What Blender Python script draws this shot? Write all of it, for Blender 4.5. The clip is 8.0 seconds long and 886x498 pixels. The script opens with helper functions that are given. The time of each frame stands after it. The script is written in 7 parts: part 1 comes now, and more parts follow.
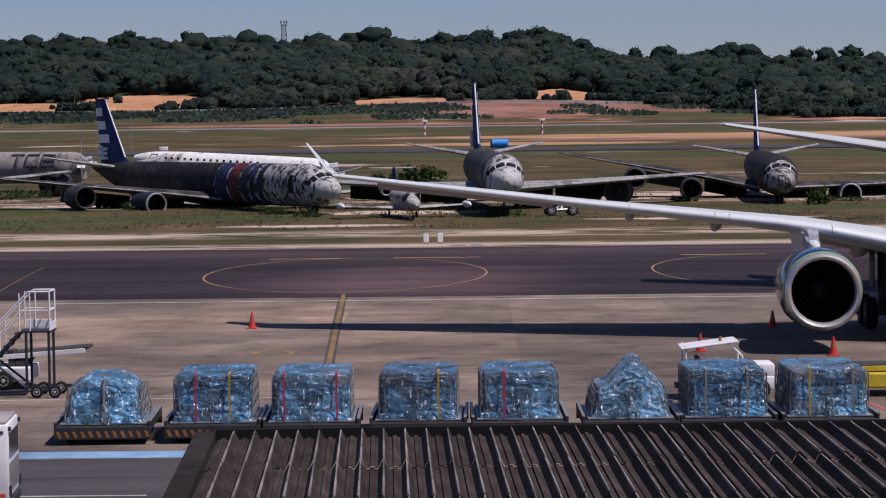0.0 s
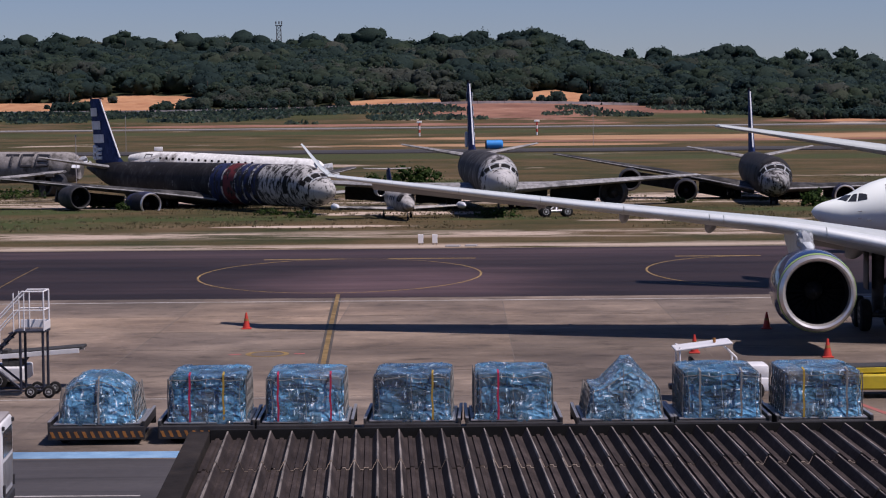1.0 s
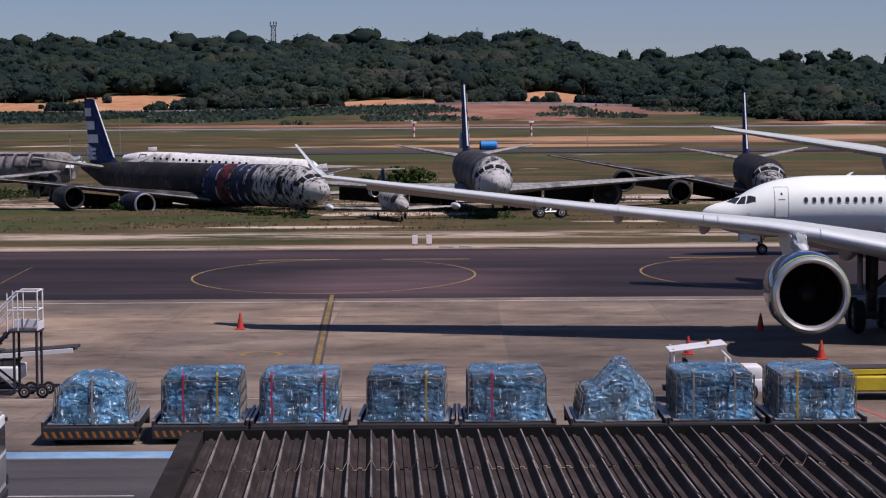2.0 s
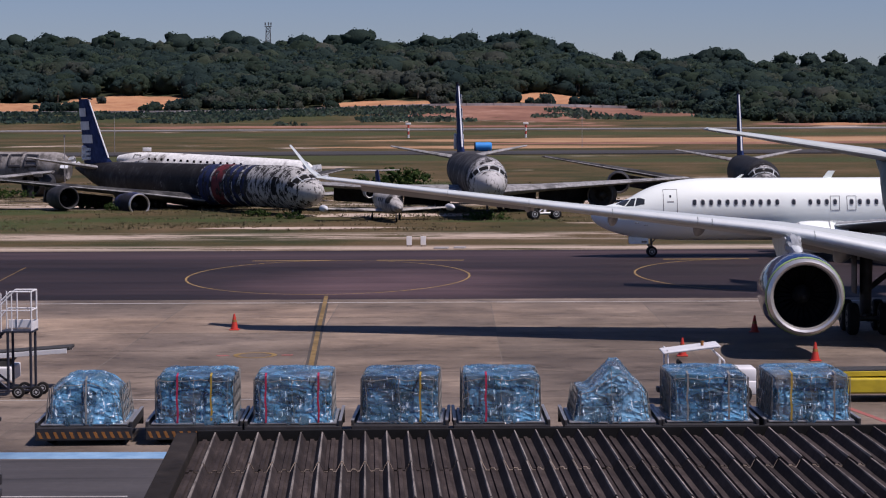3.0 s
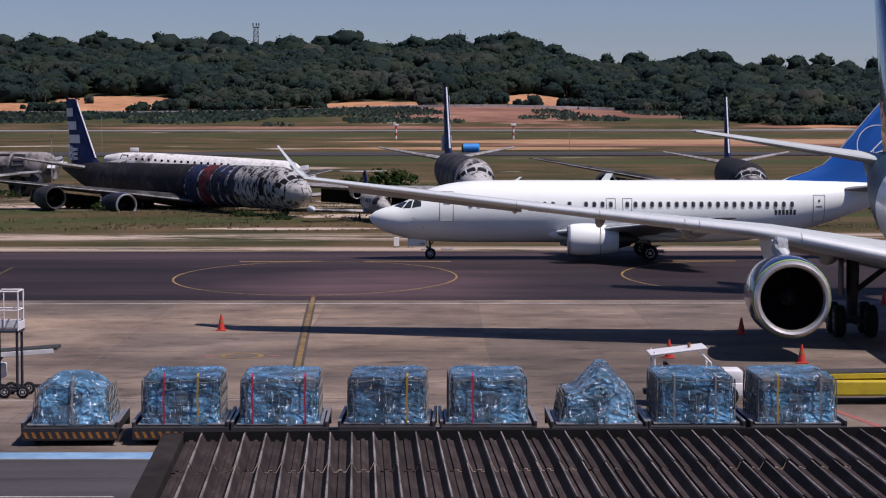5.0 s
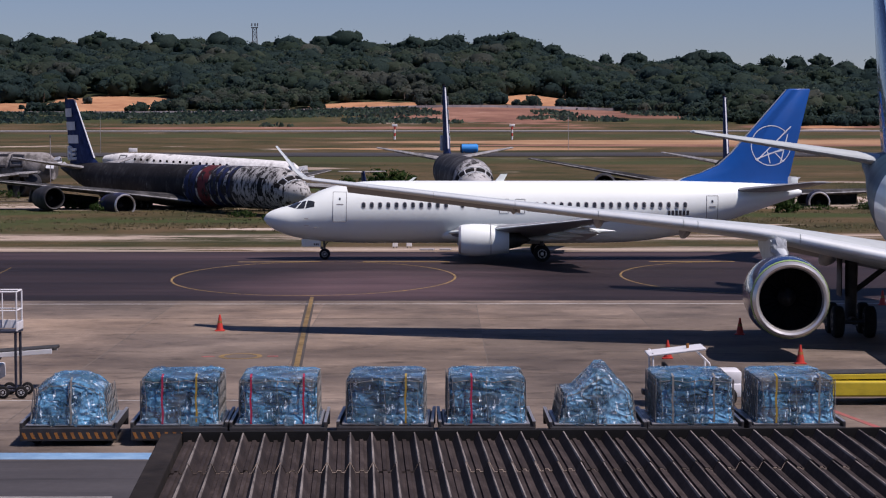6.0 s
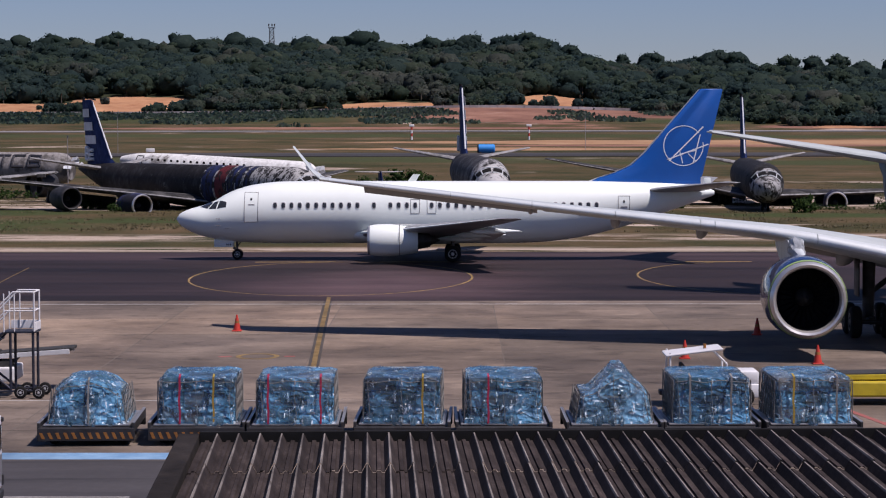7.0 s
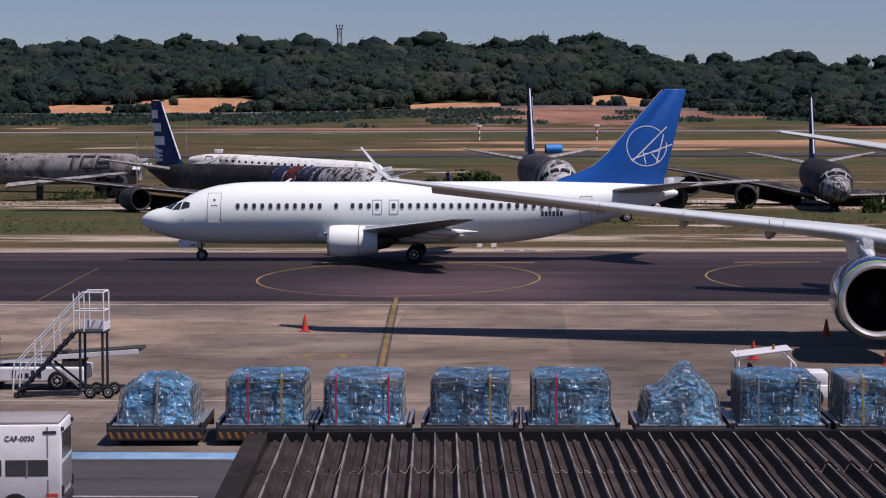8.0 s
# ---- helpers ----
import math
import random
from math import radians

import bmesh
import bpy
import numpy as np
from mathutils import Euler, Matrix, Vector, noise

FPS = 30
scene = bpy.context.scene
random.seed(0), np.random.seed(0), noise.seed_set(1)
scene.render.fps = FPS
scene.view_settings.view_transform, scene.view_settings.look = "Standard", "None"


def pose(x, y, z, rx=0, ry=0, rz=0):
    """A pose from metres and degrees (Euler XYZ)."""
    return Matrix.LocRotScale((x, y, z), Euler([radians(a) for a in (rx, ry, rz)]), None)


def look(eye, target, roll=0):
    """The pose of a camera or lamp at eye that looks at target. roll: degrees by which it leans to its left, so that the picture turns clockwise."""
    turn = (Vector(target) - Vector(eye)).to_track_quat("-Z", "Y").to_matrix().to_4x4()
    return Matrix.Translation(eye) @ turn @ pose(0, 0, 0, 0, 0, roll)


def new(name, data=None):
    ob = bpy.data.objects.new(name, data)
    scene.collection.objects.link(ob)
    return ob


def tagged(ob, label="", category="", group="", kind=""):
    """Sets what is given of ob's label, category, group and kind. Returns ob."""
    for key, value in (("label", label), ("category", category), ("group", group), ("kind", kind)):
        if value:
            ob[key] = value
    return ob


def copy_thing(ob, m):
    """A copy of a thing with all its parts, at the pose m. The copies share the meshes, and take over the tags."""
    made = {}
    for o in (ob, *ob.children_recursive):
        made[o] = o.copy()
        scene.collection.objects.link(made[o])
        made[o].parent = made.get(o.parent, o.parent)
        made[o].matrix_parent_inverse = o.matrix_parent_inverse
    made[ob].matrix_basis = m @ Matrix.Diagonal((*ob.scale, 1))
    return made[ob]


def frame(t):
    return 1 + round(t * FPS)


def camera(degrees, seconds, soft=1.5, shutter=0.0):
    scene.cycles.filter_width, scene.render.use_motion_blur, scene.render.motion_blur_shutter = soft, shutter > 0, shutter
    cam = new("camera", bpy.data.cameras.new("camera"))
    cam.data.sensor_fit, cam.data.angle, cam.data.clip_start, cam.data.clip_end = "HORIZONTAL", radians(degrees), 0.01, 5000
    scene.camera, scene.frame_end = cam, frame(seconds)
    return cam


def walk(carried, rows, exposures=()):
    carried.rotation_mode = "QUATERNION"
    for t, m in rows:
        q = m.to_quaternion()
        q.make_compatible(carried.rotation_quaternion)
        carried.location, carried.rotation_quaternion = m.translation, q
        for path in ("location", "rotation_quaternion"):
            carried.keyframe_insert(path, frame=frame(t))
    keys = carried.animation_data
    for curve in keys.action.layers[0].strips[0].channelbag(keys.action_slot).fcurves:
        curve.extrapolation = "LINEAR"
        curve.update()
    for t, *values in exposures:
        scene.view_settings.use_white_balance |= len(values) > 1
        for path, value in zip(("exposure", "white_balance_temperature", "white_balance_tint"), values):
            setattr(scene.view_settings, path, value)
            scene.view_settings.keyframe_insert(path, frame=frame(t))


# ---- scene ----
cam = camera(22.18, 8.0, soft=1.15)
EYE = 9.2
# seconds, yaw, pitch, roll of the panning camera on its terrace
ROWS = [
    (0.0, 0.718, -3.404, -0.664),
    (0.5, 0.646, -3.398, -0.596),
    (1.0, 0.577, -3.383, -0.523),
    (1.5, 0.503, -3.376, -0.457),
    (3.0, 0.283, -3.335, -0.249),
    (3.5, 0.199, -3.330, -0.204),
    (4.0, 0.107, -3.319, -0.117),
    (4.5, 0.013, -3.312, -0.078),
    (6.0, -0.076, -3.294, -0.025),
    (6.5, -0.000, -3.291, -0.000),
    (7.0, 0.354, -3.289, -0.058),
    (7.5, 1.043, -3.285, -0.077),
    (8.0, 2.069, -3.274, -0.162),
]
walk(cam, [(t, pose(0, 0, EYE, 90 + pitch, 0, yaw) @ pose(0, 0, 0, 0, 0, roll)) for t, yaw, pitch, roll in ROWS], [(0.0, 0.36, 6400, 25), (8.0, 0.36, 6400, 25)])

# ---- world and sun ----
SUN_AZIMUTH, SUN_HEIGHT = 119.0, 61.0          # from straight ahead towards the right; above the horizon
world = bpy.data.worlds.new("sky")
scene.world = world
world.use_nodes = True
wn = world.node_tree.nodes
sky = wn.new("ShaderNodeTexSky")
sky.sky_type, sky.sun_disc = "NISHITA", False
sky.sun_elevation, sky.sun_rotation = radians(SUN_HEIGHT), radians(SUN_AZIMUTH)
sky.air_density, sky.dust_density, sky.ozone_density = 1.0, 0.0, 4.0
tone = wn.new("ShaderNodeMixRGB")
tone.blend_type = "MULTIPLY"
tone.inputs[0].default_value, tone.inputs[2].default_value = 1.0, (0.79, 0.90, 1.17, 1)   # dry-season haze, grey-blue
world.node_tree.links.new(sky.outputs[0], tone.inputs[1])
world.node_tree.links.new(tone.outputs[0], wn["Background"].inputs["Color"])
wn["Background"].inputs["Strength"].default_value = 0.042
sun = new("sun", bpy.data.lights.new("sun", "SUN"))
sun.data.energy, sun.data.angle, sun.data.color = 3.8, radians(0.55), (1.0, 0.95, 0.88)
a, e = radians(SUN_AZIMUTH), radians(SUN_HEIGHT)
sun.matrix_world = look((0, 0, 60), Vector((0, 0, 60)) - Vector((math.sin(a) * math.cos(e), math.cos(a) * math.cos(e), math.sin(e))))


# ---- materials ----
def nodes_of(name):
    m = bpy.data.materials.new(name)
    m.use_nodes = True
    return m, m.node_tree.nodes, m.node_tree.links, m.node_tree.nodes["Principled BSDF"]


def noise_node(n, l, scale, detail=6, rough=0.6, stretch=(1, 1, 1), space="Object", shift=(0, 0, 0)):
    co, mp, tx = n.new("ShaderNodeTexCoord"), n.new("ShaderNodeMapping"), n.new("ShaderNodeTexNoise")
    mp.inputs["Scale"].default_value, mp.inputs["Location"].default_value = stretch, shift
    l.new(co.outputs[space], mp.inputs["Vector"])
    l.new(mp.outputs[0], tx.inputs["Vector"])
    tx.inputs["Scale"].default_value, tx.inputs["Detail"].default_value, tx.inputs["Roughness"].default_value = scale, detail, rough
    return tx.outputs["Fac"]


def ramp_node(n, l, fac, stops):
    r = n.new("ShaderNodeValToRGB")
    while len(r.color_ramp.elements) < len(stops):
        r.color_ramp.elements.new(0.5)
    for el, (p, c) in zip(r.color_ramp.elements, stops):
        el.position, el.color = p, ((*c, 1) if isinstance(c, tuple) else (c, c, c, 1))
    l.new(fac, r.inputs["Fac"])
    return r.outputs["Color"]


def mix_node(n, l, fac, c1, c2, how="MIX"):
    x = n.new("ShaderNodeMixRGB")
    x.blend_type = how
    for i, v in enumerate((fac, c1, c2)):
        if isinstance(v, bpy.types.NodeSocket):
            l.new(v, x.inputs[i])
        elif i == 0:
            x.inputs[0].default_value = v
        else:
            x.inputs[i].default_value = (*v, 1)
    return x.outputs[0]


def band_node(n, l, axis, lo, hi, soft=0.02):
    """1 where the object's own coordinate lies between lo and hi."""
    co, sp = n.new("ShaderNodeTexCoord"), n.new("ShaderNodeSeparateXYZ")
    l.new(co.outputs["Object"], sp.inputs[0])
    out = None
    for edge, down in ((lo, False), (hi, True)):
        mr = n.new("ShaderNodeMapRange")
        mr.inputs["From Min"].default_value, mr.inputs["From Max"].default_value = edge - soft, edge + soft
        mr.inputs["To Min"].default_value, mr.inputs["To Max"].default_value = (1, 0) if down else (0, 1)
        l.new(sp.outputs[axis], mr.inputs["Value"])
        if out is None:
            out = mr.outputs[0]
        else:
            mu = n.new("ShaderNodeMath")
            mu.operation = "MULTIPLY"
            l.new(out, mu.inputs[0])
            l.new(mr.outputs[0], mu.inputs[1])
            out = mu.outputs[0]
    return out


def zone_node(n, l, cx, cy, rx, ry, ragged=0.8, soft=0.12, grain=0.03):
    """1 inside a ragged-edged oval patch of the plan."""
    co, mp, ln = n.new("ShaderNodeTexCoord"), n.new("ShaderNodeMapping"), n.new("ShaderNodeVectorMath")
    mp.vector_type = "TEXTURE"
    mp.inputs["Location"].default_value, mp.inputs["Scale"].default_value = (cx, cy, 0), (rx, ry, 1e6)
    l.new(co.outputs["Object"], mp.inputs["Vector"])
    ln.operation = "LENGTH"
    l.new(mp.outputs[0], ln.inputs[0])
    edge, add, mr = noise_node(n, l, grain, 7, 0.65, (1, 1.6, 1), shift=(cx * 0.13, cy * 0.07, 0)), n.new("ShaderNodeMath"), n.new("ShaderNodeMapRange")
    add.operation = "MULTIPLY_ADD"
    l.new(edge, add.inputs[0])
    add.inputs[1].default_value = 2 * ragged
    l.new(ln.outputs["Value"], add.inputs[2])
    mr.inputs["From Min"].default_value, mr.inputs["From Max"].default_value = 1 + ragged - soft, 1 + ragged + soft
    mr.inputs["To Min"].default_value, mr.inputs["To Max"].default_value = 1, 0
    l.new(add.outputs[0], mr.inputs["Value"])
    return mr.outputs[0]


def bump_node(n, l, bsdf, height, strength, distance):
    b = n.new("ShaderNodeBump")
    b.inputs["Strength"].default_value, b.inputs["Distance"].default_value = strength, distance
    l.new(height, b.inputs["Height"])
    l.new(b.outputs[0], bsdf.inputs["Normal"])


def surface(name, light, dark, scale=1.0, rough=0.6, metal=0.0, bump=0.15, big=0.15, stretch=(1, 1, 1), vary=0.25, dist=0.02, spec=0.4):
    """A worn surface: grain between two colours, larger stains over it, fine relief."""
    m, n, l, b = nodes_of(name)
    grain = noise_node(n, l, scale, 8, 0.65, stretch)
    stain = noise_node(n, l, scale * big, 5, 0.55, stretch, shift=(7.3, 2.1, 4.4))
    col = ramp_node(n, l, grain, [(0.3, dark), (0.7, light)])
    col = mix_node(n, l, 1.0, col, ramp_node(n, l, stain, [(0.3, 1 - vary), (0.65, 1.0)]), "MULTIPLY")
    l.new(col, b.inputs["Base Color"])
    r = ramp_node(n, l, stain, [(0.3, min(1, rough + 0.12)), (0.7, max(0.05, rough - 0.08))])
    l.new(r, b.inputs["Roughness"])
    b.inputs["Metallic"].default_value = metal
    b.inputs["Specular IOR Level"].default_value = spec
    if bump:
        bump_node(n, l, b, grain, bump, dist)
    return m


def glossy(name, colour, rough=0.25, metal=0.0, dirt=0.12, scale=0.6, coat=0.0):
    """Paint, metal or plastic with a faint film of dirt."""
    m, n, l, b = nodes_of(name)
    g = noise_node(n, l, scale, 6, 0.6, (1, 1, 1))
    k = tuple(c * (1 - dirt) for c in colour)
    l.new(ramp_node(n, l, g, [(0.35, k), (0.6, colour)]), b.inputs["Base Color"])
    l.new(ramp_node(n, l, g, [(0.3, min(1, rough + 0.15)), (0.7, rough)]), b.inputs["Roughness"])
    b.inputs["Metallic"].default_value = metal
    b.inputs["Coat Weight"].default_value = coat
    return m


M = {}
M["white"] = glossy("white aircraft paint", (0.79, 0.85, 0.805), 0.28, dirt=0.06, scale=0.25, coat=0.3)
M["nose_white"] = glossy("radome white paint", (0.77, 0.82, 0.785), 0.35, dirt=0.03, scale=0.8)
M["blue"] = glossy("royal blue tail paint", (0.001, 0.082, 0.35), 0.35, dirt=0.1, scale=0.5, coat=0.15)
M["navy"] = glossy("navy blue nacelle paint", (0.010, 0.028, 0.105), 0.16, dirt=0.2, coat=0.7)
M["teal"] = glossy("blue and green tail paint", (0.012, 0.05, 0.075), 0.45, dirt=0.4, scale=0.35)
M["lime"] = glossy("lime green stripe", (0.26, 0.38, 0.12), 0.3)
M["wing_grey"] = surface("light grey wing paint", (0.54, 0.59, 0.58), (0.46, 0.505, 0.50), 1.2, 0.34, 0.0, 0.04, 0.2, vary=0.12)
M["wing_dark"] = surface("grey wing underside paint", (0.30, 0.31, 0.32), (0.22, 0.23, 0.24), 1.0, 0.45, 0.0, 0.04, 0.2, vary=0.2)
M["slat"] = glossy("bare metal leading edge", (0.69, 0.74, 0.74), 0.38, 0.3, dirt=0.15, scale=0.9)
M["cover"] = glossy("crumpled silver sheeting", (0.50, 0.53, 0.53), 0.3, 0.5, dirt=0.5, scale=3.0)
M["lip"] = glossy("polished inlet lip", (0.72, 0.71, 0.69), 0.28, 0.75, dirt=0.12, scale=1.5)
M["hot"] = surface("dark exhaust metal", (0.10, 0.095, 0.09), (0.05, 0.05, 0.05), 2.0, 0.5, 0.7)
M["black"] = surface("black rubber", (0.022, 0.022, 0.022), (0.012, 0.012, 0.012), 4.0, 0.8, spec=0.2)
M["dark"] = surface("near-black matte surface", (0.014, 0.014, 0.015), (0.008, 0.008, 0.008), 3.0, 0.75, spec=0.15)
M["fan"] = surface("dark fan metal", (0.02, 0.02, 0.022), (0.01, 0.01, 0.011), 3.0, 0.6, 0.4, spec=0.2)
M["strut"] = surface("grimy gear metal", (0.16, 0.16, 0.16), (0.07, 0.07, 0.07), 3.0, 0.5, 0.5)
M["hub"] = glossy("light wheel hub", (0.55, 0.55, 0.55), 0.4, 0.3)
M["pane"] = glossy("dark cabin window", (0.035, 0.04, 0.045), 0.08, dirt=0.3, scale=4)
M["seam"] = surface("grey seam sealant", (0.25, 0.25, 0.26), (0.18, 0.18, 0.18), 5)
M["frame_grey"] = glossy("grey window surround", (0.45, 0.45, 0.46), 0.4)
M["logo_white"] = glossy("white marking paint", (0.78, 0.8, 0.82), 0.4)
M["ink"] = surface("dark lettering paint", (0.05, 0.05, 0.06), (0.03, 0.03, 0.035), 3)


def burnt(name, base, char, pale, amount, bands=(), length=(1, 1, 1), fade=0.5):
    """Sun-bleached paint scorched and peeling: soot, bare patches, streaks down the skin, painted bands along x."""
    m, n, l, b = nodes_of(name)
    big = noise_node(n, l, 0.45, 6, 0.62, length)
    fine = noise_node(n, l, 2.1, 9, 0.75, (1.0, 1.0, 0.55), shift=(3.1, 0.4, 8.8))
    flake = noise_node(n, l, 1.6, 9, 0.78, (1.15, 1.0, 0.5), shift=(1.7, 5.5, 2.2))
    col = mix_node(n, l, ramp_node(n, l, fine, [(0.4, 0.0), (0.6, 1.0)]), base, tuple(c * fade for c in base))
    soot = ramp_node(n, l, big, [(amount - 0.04, 1.0), (amount + 0.05, 0.0)])
    soot = mix_node(n, l, 1.0, soot, ramp_node(n, l, fine, [(0.57, 1.0), (0.62, 0.3)]), "MULTIPLY")
    col = mix_node(n, l, soot, col, char)
    for lo, hi, c, keep in bands:
        k = mix_node(n, l, 1.0, band_node(n, l, 0, lo, hi, 0.04), ramp_node(n, l, flake, [(keep - 0.015, 1.0), (keep + 0.015, 0.0)]), "MULTIPLY")
        col = mix_node(n, l, k, col, c)
    patch = ramp_node(n, l, flake, [(0.62, 0.0), (0.65, 1.0)])
    col = mix_node(n, l, patch, col, pale)
    l.new(col, b.inputs["Base Color"])
    l.new(ramp_node(n, l, fine, [(0.3, 0.55), (0.7, 0.9)]), b.inputs["Roughness"])
    b.inputs["Specular IOR Level"].default_value = 0.18
    bump_node(n, l, b, flake, 0.25, 0.03)
    return m


RED, NAVY, WHITE = (0.13, 0.022, 0.026), (0.018, 0.028, 0.085), (0.42, 0.42, 0.41)
M["wreck_a"] = burnt("scorched black fuselage with painted bands", (0.036, 0.035, 0.036), (0.012, 0.011, 0.011), (0.22, 0.22, 0.23), 0.54,
                     [(0.0, 1.3, (0.40, 0.40, 0.39), 0.56), (1.3, 11.6, (0.37, 0.37, 0.36), 0.50), (11.9, 12.7, NAVY, 0.49), (12.7, 13.3, WHITE, 0.49), (13.3, 14.4, NAVY, 0.50), (14.4, 14.9, WHITE, 0.47), (14.9, 16.2, NAVY, 0.51), (16.2, 16.6, WHITE, 0.47), (16.6, 19.0, RED, 0.52), (19.0, 19.4, WHITE, 0.47), (19.4, 21.9, NAVY, 0.53), (21.9, 22.2, WHITE, 0.45)])
M["wreck_b"] = burnt("scorched black and grey fuselage", (0.10, 0.098, 0.098), (0.018, 0.017, 0.017), (0.34, 0.34, 0.34), 0.52, [(0.0, 1.2, (0.40, 0.40, 0.40), 0.58), (1.2, 2.8, WHITE, 0.53), (2.8, 4.8, (0.38, 0.38, 0.38), 0.48)])
M["wreck_c"] = burnt("burnt dark fuselage with bare nose", (0.035, 0.034, 0.034), (0.013, 0.012, 0.012), (0.17, 0.17, 0.17), 0.52, [(0.0, 1.5, (0.30, 0.30, 0.30), 0.52), (1.5, 3.0, (0.30, 0.30, 0.30), 0.47)])
M["wreck_d"] = burnt("weathered grey fuselage", (0.27, 0.255, 0.245), (0.08, 0.075, 0.07), (0.40, 0.39, 0.37), 0.44, fade=0.65)
M["wreck_e"] = burnt("white fuselage shell peeling at the broken end", (0.72, 0.73, 0.71), (0.20, 0.19, 0.18), (0.50, 0.49, 0.46), 0.37, fade=0.72)
M["wreck_wing"] = burnt("weathered grey wing skin", (0.30, 0.30, 0.30), (0.10, 0.10, 0.10), (0.42, 0.42, 0.42), 0.42)
M["wreck_wing_dark"] = burnt("sooty wing skin", (0.08, 0.078, 0.076), (0.02, 0.02, 0.02), (0.24, 0.24, 0.24), 0.5)
M["wreck_blue"] = burnt("faded navy blue fin paint", (0.016, 0.034, 0.12), (0.014, 0.02, 0.045), (0.05, 0.08, 0.19), 0.36)
M["wreck_dark"] = surface("sooty engine cowling", (0.07, 0.07, 0.075), (0.02, 0.02, 0.02), 1.6, 0.6, 0.3)
M["wreck_nacelle"] = burnt("dark blue peeling cowling", (0.04, 0.05, 0.12), (0.02, 0.02, 0.025), (0.16, 0.16, 0.18), 0.5)
M["stripe"] = surface("faded white stripe", (0.66, 0.69, 0.71), (0.5, 0.53, 0.56), 2.0, 0.6)


# ---- shapes ----
def part(name, bm, material, parent=None, label="", smooth=True, angle=40):
    """Links a bmesh as one mesh object under a thing or a part."""
    me = bpy.data.meshes.new(name)
    bmesh.ops.recalc_face_normals(bm, faces=bm.faces)
    bm.to_mesh(me)
    bm.free()
    for k in (material if isinstance(material, (list, tuple)) else [material]):
        me.materials.append(k)
    if smooth:
        me.shade_smooth()
        me.set_sharp_from_angle(angle=radians(angle))
    ob = new(name, me)
    ob.parent = parent
    if label:
        ob["label"] = label
    return ob


def thing(name, m, label, category, group="", kind=""):
    ob = new(name)
    ob.empty_display_size = 0.3
    ob.matrix_basis = m
    return tagged(ob, label, category, group, kind)


def share(name, mesh, parent, m, label=""):
    ob = new(name, mesh)
    ob.parent, ob.matrix_basis = parent, m
    if label:
        ob["label"] = label
    return ob


def skin(bm, rings, caps=True, mat=0):
    made = [[bm.verts.new(p) for p in r] for r in rings]
    n = len(made[0])
    for r0, r1 in zip(made, made[1:]):
        for i in range(n):
            bm.faces.new((r0[i], r0[(i + 1) % n], r1[(i + 1) % n], r1[i])).material_index = mat
    if caps:
        bm.faces.new(made[0][::-1]).material_index = mat
        bm.faces.new(made[-1]).material_index = mat
    return made


def block(bm, x0, x1, y0, y1, z0, z1, bevel=0.0, m=None):
    r = bmesh.ops.create_cube(bm, size=1)
    t = Matrix.Translation(((x0 + x1) / 2, (y0 + y1) / 2, (z0 + z1) / 2)) @ Matrix.Diagonal((x1 - x0, y1 - y0, z1 - z0, 1))
    bmesh.ops.transform(bm, matrix=(m @ t) if m else t, verts=r["verts"])
    if bevel:
        edges = list({e for v in r["verts"] for e in v.link_edges})
        bmesh.ops.bevel(bm, geom=edges, offset=bevel, segments=2, affect="EDGES", profile=0.5)


def rod(bm, p, q, r0, r1=None, n=10):
    p, q = Vector(p), Vector(q)
    d = (q - p).normalized()
    u = d.orthogonal().normalized()
    w = d.cross(u)
    r1 = r0 if r1 is None else r1
    skin(bm, [[c + r * (math.cos(2 * math.pi * i / n) * u + math.sin(2 * math.pi * i / n) * w) for i in range(n)] for c, r in ((p, r0), (q, r1))])


def pipe(bm, points, r, n=8):
    for p, q in zip(points, points[1:]):
        rod(bm, p, q, r, n=n)


def spin_x(bm, profile, y=0.0, z=0.0, x=0.0, n=36, caps=False):
    """Revolve (x, r) about an axis along x through (y, z)."""
    skin(bm, [[(x + px, y + r * math.cos(2 * math.pi * i / n), z + r * math.sin(2 * math.pi * i / n)) for i in range(n)] for px, r in profile], caps)


def spin_y(bm, profile, x=0.0, y=0.0, z=0.0, n=24, caps=True):
    skin(bm, [[(x + r * math.cos(2 * math.pi * i / n), y + py, z + r * math.sin(2 * math.pi * i / n)) for i in range(n)] for py, r in profile], caps)


